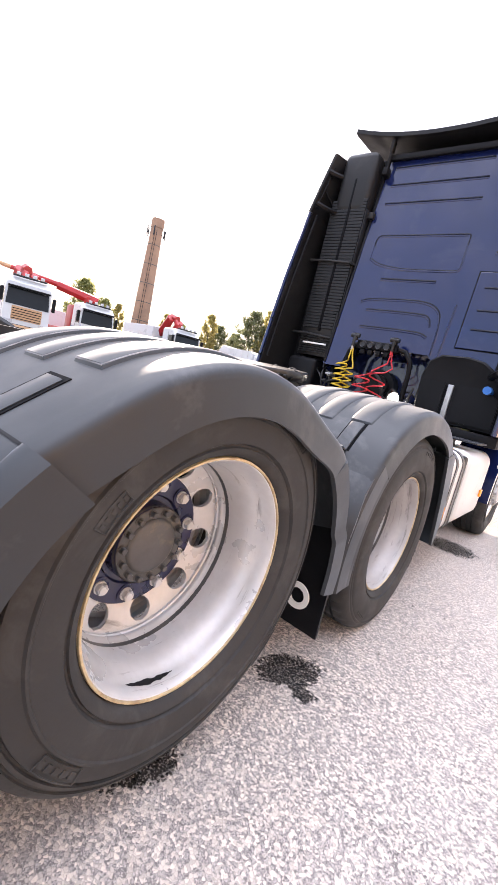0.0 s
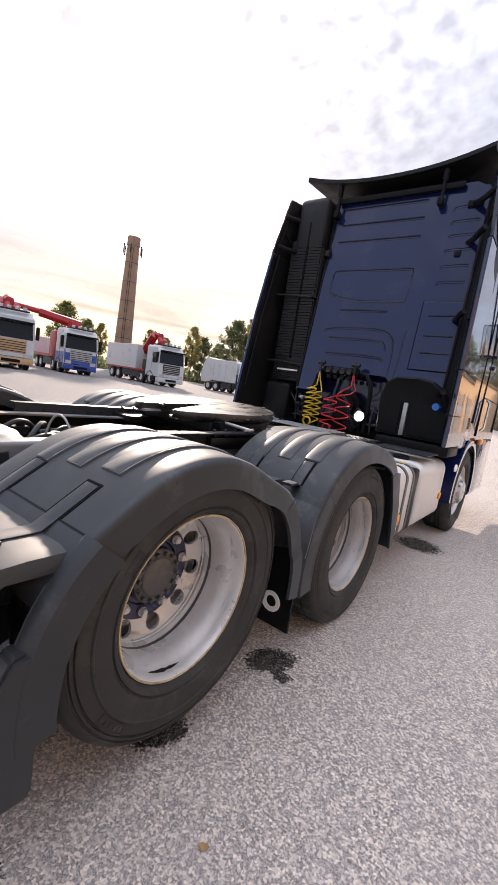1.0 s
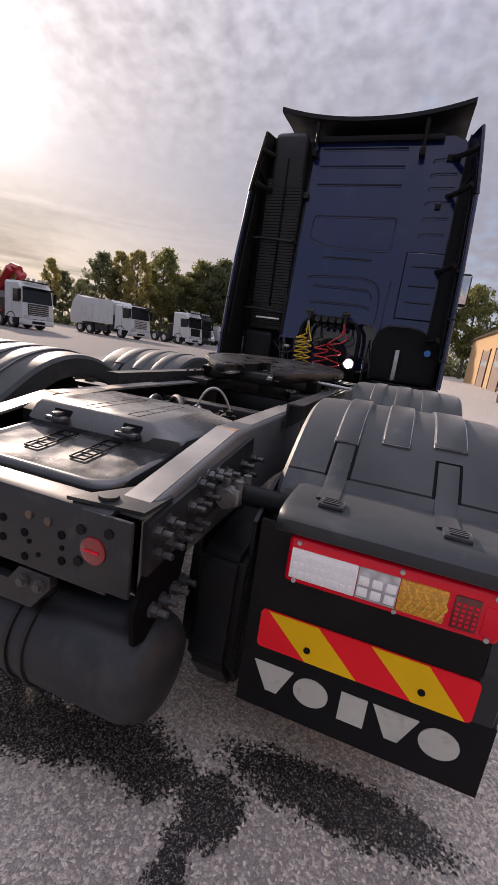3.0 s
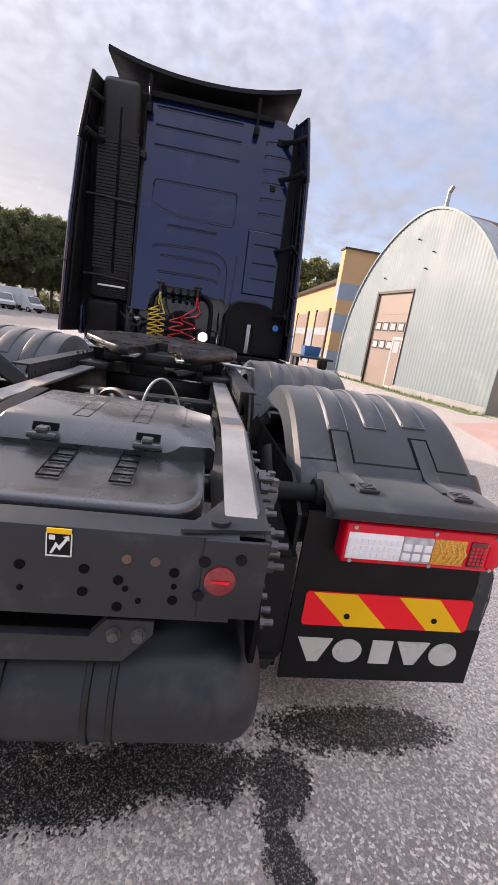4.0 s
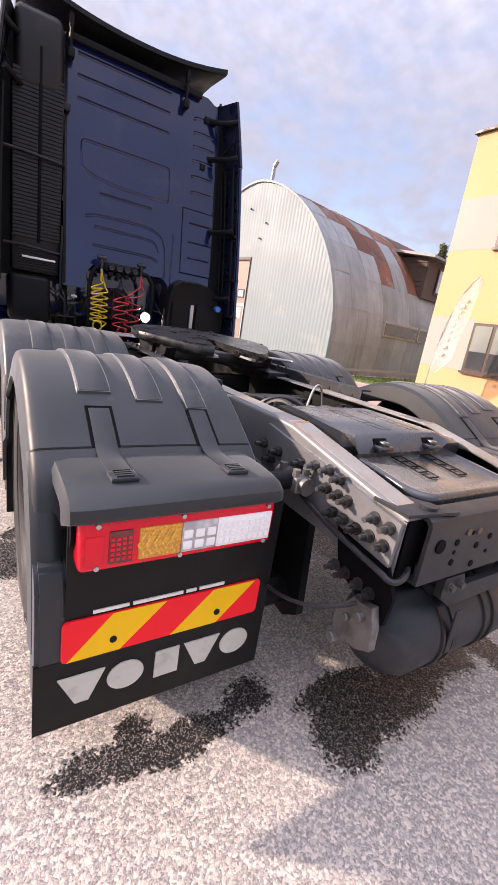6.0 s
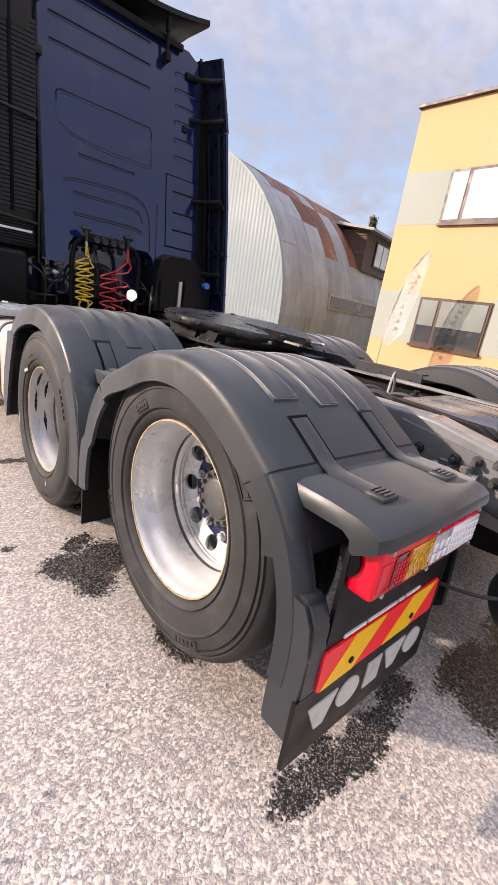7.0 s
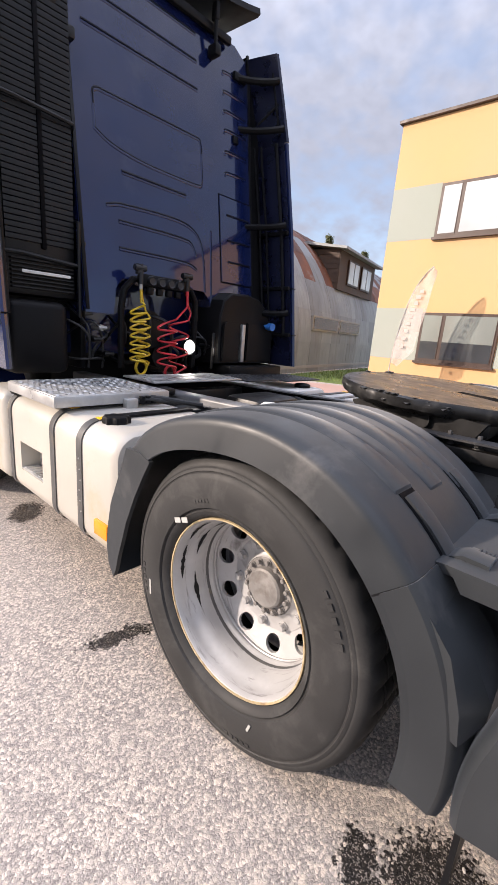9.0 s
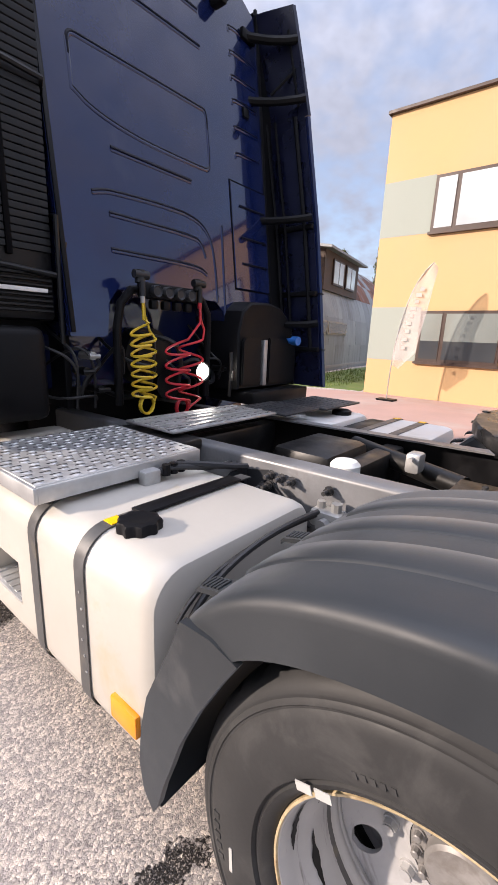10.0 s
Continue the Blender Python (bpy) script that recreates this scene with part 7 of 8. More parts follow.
box(bm, (1.232, 2.055, 0.48), (1.256, 2.165, 0.565), 0.006)
part("side_marker", bm, M_AMBER, tk, "amber side marker lamp")
bm = B()
lathe(bm, [(0, 0.07), (0.03, 0.07), (0.04, 0.05), (0.042, 0.0)], 20, Matrix.Translation((1.0, 2.75, 0.91)) @ Matrix.Rotation(radians(-90), 4, "Y"))
part("filler_cap", bm, M_BLACK, tk2)
bm = B()
box(bm, (-1.24, 3.26, 0.36), (-0.6, 3.7, 0.91), 0.06, seg=3)
part("side_panel", bm, M_CREAM, truck)

# ---- surroundings ----
M_HUTWALL = surf("hut_corrugated", (0.192, 0.240, 0.252), 0.55, 0.0, var=0.06, scale=0.6, fine=20, bump=0.03, dirt=(0.26, 0.29, 0.28), dirt_amt=0.12, dirt_scale=0.8)
M_GALV = surf("galvanised_sheet", (0.275, 0.290, 0.295), 0.6, 0.1, var=0.20, scale=1.2, fine=14, bump=0.06, dirt=(0.17, 0.16, 0.15), dirt_amt=0.30, dirt_scale=1.4, each=0.14, stretch=(3.0, 1.0, 0.30))
M_RUSTSHEET = surf("rusted_sheet", (0.165, 0.068, 0.040), 0.75, 0.1, var=0.35, scale=1.6, fine=18, bump=0.08, dirt=(0.27, 0.255, 0.245), dirt_amt=0.20, dirt_scale=1.1, each=0.40)
M_CONCRETE = surf("concrete", (0.34, 0.33, 0.31), 0.8, var=0.15, scale=1.2, fine=30, bump=0.1, dirt=(0.22, 0.21, 0.19), dirt_amt=0.2, dirt_scale=0.7)
M_DOOR = surf("door_tan", (0.27, 0.205, 0.165), 0.5, var=0.06, scale=1, fine=30, bump=0.02)
M_YWALL = surf("yellow_render", (0.525, 0.336, 0.163), 0.75, var=0.05, scale=0.7, fine=60, bump=0.08, dirt=(0.48, 0.33, 0.16), dirt_amt=0.08, dirt_scale=0.5)
M_GWALL = surf("grey_render", (0.295, 0.325, 0.285), 0.75, var=0.05, scale=0.7, fine=60, bump=0.08)
M_BWALL = surf("blue_grey_render", (0.26, 0.32, 0.38), 0.75, var=0.06, scale=0.7, fine=60, bump=0.08)
M_WFRAME = surf("window_brown", (0.042, 0.022, 0.015), 0.45, var=0.15, scale=6, bump=0.04)
M_BLIND = surf("blind_behind_glass", (0.38, 0.42, 0.39), 0.14, 0.55, var=0.04, scale=2, bump=0.0, rvar=0.03)
M_PANE = glass_mat("window_glass", (0.05, 0.055, 0.06), 0.02)
# pale base colour: the sky's reflection put into the pane itself
M_SKYPANE = glass_mat("sky_tinted_glass", (0.50, 0.53, 0.55), 0.03)
M_CABGLASS = surf("cab_glass", (0.012, 0.014, 0.016), 0.10, var=0.1, bump=0, spec=0.25, rvar=0.03)
M_AMBERPANE = glass_mat("brown_glass", (0.075, 0.048, 0.014), 0.2)
M_WOOD = surf("dark_boards", (0.085, 0.060, 0.048), 0.75, var=0.3, scale=3, fine=30, bump=0.1)
M_BRICKC = surf("chimney_brick", (0.33, 0.20, 0.13), 0.85, var=0.2, scale=0.5, fine=4, bump=0.1, dirt=(0.24, 0.14, 0.095), dirt_amt=0.25, dirt_scale=0.3)
M_PAVE = surf("red_paving", (0.42, 0.27, 0.225), 0.8, var=0.12, scale=1.2, fine=25, bump=0.1, dirt=(0.42, 0.36, 0.32), dirt_amt=0.3, dirt_scale=0.4)
M_GRASS = surf("grass", (0.10, 0.15, 0.025), 0.8, var=0.35, scale=3, fine=40, bump=0.2, dirt=(0.17, 0.17, 0.05), dirt_amt=0.3, dirt_scale=1.5)


def leaf_mat(name, col):
    m, N, L, P = nodes_of(name)
    tc = N.new("ShaderNodeTexCoord").outputs["Object"]
    c = mixcol(N, L, ramp(N, L, noise_tex(N, L, tc, 0.6, 4), 0.3, 0.7), [v * 0.6 for v in col], [v * 1.4 for v in col])
    c = mixcol(N, L, ramp(N, L, noise_tex(N, L, tc, 6.0, 2), 0.4, 0.7, 0, 0.5), c, [v * 0.7 for v in col])
    L.new(c, P.inputs["Base Color"])
    P.inputs["Roughness"].default_value = 0.7
    tr = N.new("ShaderNodeBsdfTranslucent")
    L.new(c, tr.inputs["Color"])
    mx = N.new("ShaderNodeMixShader")
    mx.inputs[0].default_value = 0.6
    L.new(P.outputs[0], mx.inputs[1])
    L.new(tr.outputs[0], mx.inputs[2])
    L.new(mx.outputs[0], N["Material Output"].inputs["Surface"])
    return m


M_LEAF = [leaf_mat("leaves_a", (0.24, 0.24, 0.085)), leaf_mat("leaves_b", (0.40, 0.34, 0.12)), leaf_mat("leaves_c", (0.15, 0.16, 0.075))]
M_BARK = surf("bark", (0.10, 0.08, 0.06), 0.85, var=0.3, scale=4, fine=30, bump=0.2)
M_VWHITE = surf("vehicle_white", (0.52, 0.525, 0.52), 0.35, var=0.05, scale=1, bump=0.01, dirt=(0.45, 0.44, 0.42), dirt_amt=0.1)
M_VBLUE = surf("vehicle_blue", (0.03, 0.06, 0.26), 0.3, var=0.1, scale=1, bump=0.01)
M_VRED = surf("crane_red", (0.34, 0.014, 0.014), 0.4, var=0.12, scale=1, bump=0.02)
M_VORANGE = surf("grille_tan", (0.50, 0.30, 0.16), 0.4, var=0.1, scale=1, bump=0.02)
M_FLAG = surf("flag_cloth", (0.56, 0.50, 0.47), 0.8, var=0.08, scale=2, fine=40, bump=0.05)
N_, L_ = M_FLAG.node_tree.nodes, M_FLAG.node_tree.links
_tr, _mx = N_.new("ShaderNodeBsdfTransparent"), N_.new("ShaderNodeMixShader")
_mx.inputs[0].default_value = 0.66
L_.new(N_["Principled BSDF"].outputs[0], _mx.inputs[1])
L_.new(_tr.outputs[0], _mx.inputs[2])
L_.new(_mx.outputs[0], N_["Material Output"].inputs["Surface"])
M_FLAGRED = surf("flag_print", (0.52, 0.40, 0.37), 0.8, var=0.1, bump=0)
M_BLUEBIN = surf("blue_tub", (0.03, 0.13, 0.32), 0.45, var=0.1, bump=0.02)


def P(bm, name, mt, parent, label="", smooth=35):
    return part(name, bm, mt, parent, label, smooth)


def local(lo, hi, bev=0.0, seg=1):
    return box(B(), lo, hi, bev, seg=seg)


# paving and grass
bm = B()
prism(bm, [(4.6, -14), (9.62, -14), (9.62, 6.4), (8.6, 8.6), (6.2, 7.2), (5.0, 3.0)], 2, -0.02, 0.006)
new_ob = new("pavement", finish(bm, "pavement", M_PAVE, 0))
tagged(new_ob, "reddish brick paving in front of the yellow building", "pavement", kind="structure")
bm = B()
prism(bm, [(9.0, 9.9), (9.1, 8.9), (9.7, 7.2), (9.75, 6.7), (24, 7.5), (30, 13.0), (9.2, 9.75)], 2, -0.02, 0.012)
tagged(new("lawn", finish(bm, "lawn", M_GRASS, 0)), "strip of short grass beside the hut", "grass", kind="structure")
bm = B()
prism(bm, [(8.05, 9.4), (8.5, 9.45), (8.6, 9.0), (7.0, 19.0), (6.7, 19.0)], 2, -0.02, 0.012)
tagged(new("verge", finish(bm, "verge", M_GRASS, 0)), "thin weedy verge along the hut front", "grass", kind="structure")
rng = random.Random(3)
bm = B()
for k in range(2600):
    f = rng.random()
    if k % 3:
        x, y = rng.uniform(9.2, 18), 0
        y = 9.55 + (x - 9.05) * 0.18 - rng.uniform(0.05, 2.2) * min(1, (x - 8.9))
    else:
        x, y = 8.72 - f * 1.8 + rng.uniform(-0.2, 0.05), 9.4 + f * 9.8
    h = rng.uniform(0.04, 0.14)
    a = rng.uniform(0, math.pi)
    dx, dy = 0.012 * math.cos(a), 0.012 * math.sin(a)
    v = [bm.verts.new(p) for p in ((x - dx, y - dy, 0), (x + dx, y + dy, 0), (x + rng.uniform(-.04, .04), y + rng.uniform(-.04, .04), h))]
    bm.faces.new(v)
tagged(new("grass_blades", finish(bm, "grass_blades", M_GRASS, 0)), "tufts of short green grass at the hut", "grass", kind="stuff")

# arched hut; local x along its axis, y across, base at z = 0
HUT = Matrix.Translation((8.138, 14.694, 0)) @ Matrix.Rotation(math.atan2(0.18, 1.0), 4, "Z")
hut = thing("arched_hut", "tall arched hut with pale corrugated front and rusty sheet roof", "building", at=HUT)
HW, HS, HE = 4.83, 1.2, 5.5


def arch(f):
    """f from 0 (right foot) to 1 (left foot): y, z."""
    L0, L1 = HS, math.pi * (HW + HE) / 2 * 1.0
    tot = 2 * L0 + L1
    d = f * tot
    if d < L0:
        return -HW - 0.0 * d, d
    if d > L0 + L1:
        return HW, tot - d
    a = math.pi * (d - L0) / L1
    c = math.cos(a)
    return -math.copysign(HW * abs(c) ** 1.16, c), HS + HE * math.sin(a)


def arch_top(y):
    return HS + HE * math.sqrt(max(0.0, 1 - abs(y / HW) ** (2 / 1.16)))


bm = B()
rows = []
n = 232
for i in range(n + 1):
    y = -HW + 2 * HW * i / n
    dx = -0.011 if (i // 1) % 4 in (1, 2) else 0.0
    door = -0.08 < y < 2.27
    rows.append([(dx, y, 3.82 if door else 0.18), (dx, y, max(arch_top(y), 0.3)), (dx + 0.03, y, max(arch_top(y), 0.3)), (dx + 0.03, y, 3.82 if door else 0.18)])
loft(bm, rows, close_v=True, caps=True)
P(bm, "front_wall", M_HUTWALL, hut, "pale grey-green corrugated metal front", 20)
P(local((-0.06, -HW, 0), (0.06, -0.09, 0.2)), "plinth", M_CONCRETE, hut)
P(local((-0.06, 2.28, 0), (0.06, HW, 0.2)), "plinth", M_CONCRETE, hut)
dr = P(local((0.04, -0.08, 0), (0.10, 2.27, 3.82)), "roller_door", M_DOOR, hut, "tan sectional door with small windows")
for z in (0.75, 1.5, 2.25, 3.0):
    P(local((0.030, -0.08, z - 0.012), (0.041, 2.27, z + 0.012)), "door_rail", M_DOOR, dr)
for z0 in (1.55, 2.30):
    for k in range(4):
        if z0 < 2 and k == 0:
            continue
        y = 0.10 + k * 0.53
        w = P(local((0.020, y, z0), (0.042, y + 0.42, z0 + 0.36)), "door_window", M_WFRAME, dr)
        P(local((0.012, y + 0.05, z0 + 0.05), (0.022, y + 0.37, z0 + 0.31)), "pane", M_SKYPANE, w)
wk = P(local((0.012, -0.03, 0.02), (0.042, 0.66, 2.08)), "wicket_door", M_VWHITE, dr)
P(local((0.004, 0.05, 0.1), (0.014, 0.58, 1.98)), "wicket_leaf", M_DOOR, wk)
P(local((-0.003, 0.14, 1.45), (0.006, 0.49, 1.90)), "pane", M_SKYPANE, wk)
for y0, y1 in ((-0.10, -0.08), (2.27, 2.40)):
    P(local((-0.05, y0, 0), (0.06, y1, 3.88)), "door_jamb", M_WFRAME, hut)
P(local((-0.05, -0.10, 3.82), (0.06, 2.40, 3.92)), "door_head", M_WFRAME, hut)
bm = B()
loft(bm, [[(-0.07, y * 1.0, z), (0.06, y, z), (0.06, y * 1.012, z * 1.008 + 0.02), (-0.07, y * 1.012, z * 1.008 + 0.02)] for y, z in (arch(i / 60) for i in range(61))], close_v=True, caps=True)
P(bm, "front_edge", M_HUTWALL, hut)
# roof sheets
NA, NX, XL = 16, 20, 1.08
for j in range(NA):
    for i in range(NX):
        f0, f1 = j / NA, (j + 1) / NA
        if f0 > 0.58 and i > 1:
            continue
        pts = [arch(f0 + (f1 - f0) * k / 3) for k in range(4)]
        lift = 0.006 * ((i + j) % 2) + 0.010 * (j / NA)
        x0 = 0.06 + i * XL
        bm = B()
        up = []
        for x in (x0 - 0.01, x0 + 0.04, x0 + XL):
            up.append([(x, y * (1.004 + lift / 5), z + lift * (z > 1.7) + (0.012 if x == x0 + 0.04 else 0)) for y, z in pts])
        dn = [[(x, y * 0.996, z - 0.02) for x, y, z in r] for r in reversed(up)]
        loft(bm, up + dn, close_u=True)
        zm = pts[1][1]
        odd = random.Random(i * 31 + j * 7).random()
        edge = (6.0, 5.1, 4.1, 3.4, 3.0)[min(i, 4)]
        rust = zm > edge and odd < 0.86
        P(bm, "roof_sheet", M_RUSTSHEET if rust else M_GALV, hut)
# side window band, dormer, chimney pipe
for x0 in (3.3, 6.2):
    w = P(local((x0, -HW - 0.06, 1.62), (x0 + 2.75, -HW + 0.05, 2.22), 0.01), "side_window", M_CONCRETE, hut)
    P(local((x0 + 0.07, -HW - 0.075, 1.70), (x0 + 2.68, -HW - 0.055, 2.14)), "pane", M_AMBERPANE, w)
dm = P(local((6.4, -4.45, 3.55), (11.5, -1.5, 5.25), 0.0), "dormer", M_WOOD, hut, "dark boarded dormer with windows")
for k in range(8):
    P(local((6.37, -4.40, 3.62 + k * 0.2), (6.41, -2.2, 3.80 + k * 0.2)), "board", M_WOOD, dm)
bm = B()
prism(bm, [(-4.85, 5.16), (-4.85, 5.26), (-1.2, 5.75), (-1.2, 5.62)], 0, 6.0, 11.8)
P(bm, "dormer_roof", M_GALV, dm)
for x0 in (7.4, 9.3):
    w = P(local((x0, -4.52, 3.85), (x0 + 1.5, -4.44, 4.95)), "dormer_window", M_WFRAME, dm)
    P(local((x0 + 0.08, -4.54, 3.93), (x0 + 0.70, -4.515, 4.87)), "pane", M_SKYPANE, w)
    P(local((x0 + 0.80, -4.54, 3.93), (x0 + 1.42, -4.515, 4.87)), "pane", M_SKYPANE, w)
bm = B()
cyl(bm, (0.55, -0.02, 6.5), (0.55, -0.06, 7.52), 0.075, 14)
cyl(bm, (0.55, -0.06, 7.42), (0.55, -0.22, 7.60), 0.08, 14)
P(bm, "flue_pipe", M_STEEL, hut)
for y, z in ((0.25, 5.72), (-0.75, 5.15), (-0.50, 4.60), (2.05, 4.45)):
    P(local((-0.10, y, z), (-0.02, y + 0.07, z + 0.045), 0.01), "wall_lamp", M_FRAME, hut)
P(local((0.6, -HW - 0.05, 0.15), (21, -HW + 0.02, 0.26)), "foot_rail", M_CONCRETE, hut)

# yellow building
yb = thing("yellow_building", "yellow and grey rendered two-storey building with brown windows", "building")
X = 9.68
P(local((X, -8.2, 0), (X + 9, 6.55, 6.86)), "wall", M_YWALL, yb)
for y0, y1, z0, z1, mt in ((5.27, 6.552, 4.05, 5.34, M_GWALL), (2.2, 3.27, 4.05, 5.34, M_GWALL), (5.22, 6.552, 0.95, 2.32, M_GWALL), (1.2, 3.28, 0.95, 2.32, M_GWALL), (-3.0, -0.6, 4.05, 5.34, M_GWALL), (-2.5, -0.2, 0.95, 2.32, M_BWALL)):
    P(local((X - 0.004, y0, z0), (X + 0.01, y1, z1)), "colour_panel", mt, yb)
P(local((X - 0.10, -8.3, 6.86), (X + 9.1, 6.62, 6.94), 0.01), "roof_edge", M_WFRAME, yb)


def window(y0, y1, z0, z1, split, blind):
    w = P(local((X - 0.05, y0, z0), (X + 0.02, y1, z1)), "window", M_WFRAME, yb)
    P(local((X - 0.10, y0 - 0.04, z0 - 0.06), (X + 0.02, y1 + 0.04, z0)), "sill", M_WFRAME, w)
    for a, b in ((y0 + 0.07, split - 0.05), (split + 0.05, y1 - 0.07)):
        if blind:
            h = z0 + (z1 - z0) * 0.42
            P(local((X - 0.056, a, z0 + 0.08), (X - 0.048, b, h)), "pane", M_PANE, w)
            P(local((X - 0.058, a, h), (X - 0.048, b, z1 - 0.07)), "blind", M_BLIND, w)
        else:
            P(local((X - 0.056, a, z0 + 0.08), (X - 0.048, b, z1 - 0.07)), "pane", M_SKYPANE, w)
        P(local((X - 0.062, a - 0.012, z0 + 0.06), (X - 0.046, a, z1 - 0.06)), "frame_bead", M_WFRAME, w)


window(3.20, 5.25, 4.06, 5.30, 4.72, False)
window(3.30, 5.20, 0.96, 2.22, 4.62, True)
for k in range(2):
    y = -1.2 - k * 4.5
    window(y, y + 2.0, 4.06, 5.30, y + 1.4, False)
    window(y, y + 2.0, 0.96, 2.22, y + 1.4, True)

# low workshop beyond the hut
wsx = 8.0
ws = thing("workshop", "low yellow workshop with grey doors and a taller gable", "building")
P(local((wsx, 23.6, 0), (wsx + 9, 58, 5.05)), "wall", M_YWALL, ws)
P(local((wsx - 0.25, 23.2, 5.05), (wsx + 9.2, 58.2, 5.25)), "roof_edge", M_WFRAME, ws)
P(local((wsx - 0.35, 22.9, 0), (wsx + 9, 23.6, 6.7)), "gable", M_YWALL, ws)
for z0, z1 in ((0.0, 1.1), (2.2, 3.2), (4.0, 4.9)):
    P(local((wsx - 0.36, 22.895, z0), (wsx + 1.3, 23.5, z1)), "colour_panel", M_BWALL, ws)
P(local((wsx - 0.42, 22.8, 6.7), (wsx + 9, 23.7, 6.78)), "gable_cap", M_WFRAME, ws)
for y0, y1 in ((25.0, 28.0), (30.5, 34.0), (37, 41), (44, 48)):
    d = P(local((wsx - 0.05, y0, 0), (wsx + 0.02, y1, 3.5)), "garage_door", M_DOOR, ws)
    P(local((wsx - 0.09, y0 - 0.2, 0), (wsx + 0.02, y0, 3.65)), "jamb", M_WFRAME, d)
    P(local((wsx - 0.09, y1, 0), (wsx + 0.02, y1 + 0.2, 3.65)), "jamb", M_WFRAME, d)
    P(local((wsx - 0.055, y0, 2.0), (wsx - 0.045, y1, 2.45)), "pane", M_SKYPANE, d)
for y0, y1 in ((28.4, 30.1), (34.6, 36.5)):
    P(local((wsx - 0.006, y0, 0.0), (wsx + 0.01, y1, 2.4)), "colour_panel", M_BWALL, ws)

# flat trailer with a blue tub
fx, fy = 6.3, 21.6
tr = thing("flat_trailer", "low flat trailer by the workshop wall", "trailer")
P(local((fx - 0.9, fy - 1.6, 0.55), (fx + 0.9, fy + 1.6, 0.66), 0.01), "deck", M_FRAME, tr)
for dx in (-0.8, 0.8):
    for dy in (-0.4, 0.5):
        bm = B()
        cyl(bm, (fx + dx - 0.08, fy + dy, 0.3), (fx + dx + 0.08, fy + dy, 0.3), 0.3, 20)
        P(bm, "trailer_wheel", M_RUBBER, tr)
tub = thing("blue_tub", "blue plastic tub standing on the trailer", "tub")
bm = B()
loft(bm, [[(fx - .4, fy - .4, .66), (fx + .4, fy - .4, .66), (fx + .4, fy + .4, .66), (fx - .4, fy + .4, .66)], [(fx - .46, fy - .46, 1.2), (fx + .46, fy - .46, 1.2), (fx + .46, fy + .46, 1.2), (fx - .46, fy + .46, 1.2)]], close_v=True, caps=True)
P(bm, "tub_body", M_BLUEBIN, tub)

# feather flag before the yellow wall
fl = thing("feather_flag", "pale feather flag with faded red print on a thin pole", "flag")
bm = B()
pole = bez((8.5, 5.387, 0.0), (8.5, 5.406, 1.583), (8.5, 5.17, 2.807), (8.5, 4.671, 3.165), 20)
tube(bm, pole, 0.014, 8)
P(bm, "pole", M_STEEL, fl)
bm = B()
rows = []
for i in range(4, 21):
    p = pole[i]
    w = 0.52 * (1 - ((i - 4) / 17.0) ** 3) * min(1, (i - 3) / 3)
    rows.append([(8.5 + 0.03 * math.sin(i * 0.8 + k), p.y - w * k / 5, p.z - 0.10 * k / 5) for k in range(6)])
back = [[(x + 0.006, y, z) for x, y, z in r] for r in reversed(rows)]
loft(bm, rows + back, close_u=True)
P(bm, "cloth", M_FLAG, fl)
for k in range(9):
    p = pole[6 + k]
    P(local((8.466, p.y - 0.255, p.z - 0.05), (8.470, p.y - 0.16 + 0.03 * (k % 2), p.z + 0.03)), "print_bar", M_FLAGRED, fl)
P(local((8.35, 5.167, 0.006), (8.65, 5.607, 0.05), 0.01), "foot", M_BLACK, fl)

# brick chimney with aerials
ch = thing("brick_chimney", "tall round brick chimney with aerials near its top", "chimney", at=Matrix.Translation((-79.5, 56.5, 0)))
bm = B()
prof = [(0.0, 2.0), (10.0, 1.72), (20.0, 1.44), (26.6, 1.26), (26.7, 1.36), (28.4, 1.34), (28.5, 1.26), (28.5, 0.8), (27.0, 0.8)]
lathe(bm, prof, 40, Matrix.Rotation(radians(-90), 4, "Y"))
P(bm, "shaft", M_BRICKC, ch)
for k in range(6):
    bm = B()
    r = 1.92 - k * 0.112
    lathe(bm, [(3 + k * 4.0, r - 0.02), (3 + k * 4.0, r + 0.02), (3.12 + k * 4.0, r + 0.02), (3.12 + k * 4.0, r - 0.02)], 32, Matrix.Rotation(radians(-90), 4, "Y"))
    P(bm, "iron_band", M_CAST, ch)
for a in (20, 75, 130, 200, 255, 310):
    ca, sa = math.cos(radians(a)), math.sin(radians(a))
    bm = B()
    tube(bm, [(1.3 * ca, 1.3 * sa, 25.4), (2.0 * ca, 2.0 * sa, 25.4)], 0.05, 6)
    box(bm, (2.0 * ca - 0.09, 2.0 * sa - 0.09, 24.8), (2.0 * ca + 0.09, 2.0 * sa + 0.09, 26.7), 0.02)
    P(bm, "aerial", M_FRAME, ch)
bm = B()
tube(bm, [(1.6, -1.7, 1), (1.2, -1.3, 26)], 0.05, 5)
tube(bm, [(1.9, -1.4, 1), (1.5, -1.0, 26)], 0.05, 5)
P(bm, "ladder", M_DARKMETAL, ch)


# vehicles; local +x is forward, origin on the ground under the front bumper
def far_wheel(parent, x, y, r=0.5):
    bm = B()
    cyl(bm, (x, y - 0.15, r), (x, y + 0.15, r), r, 24)
    w = P(bm, "wheel", M_RUBBER, parent)
    bm = B()
    cyl(bm, (x, y - 0.155, r), (x, y + 0.155, r), r * 0.55, 20)
    P(bm, "rim", M_RIM, w)


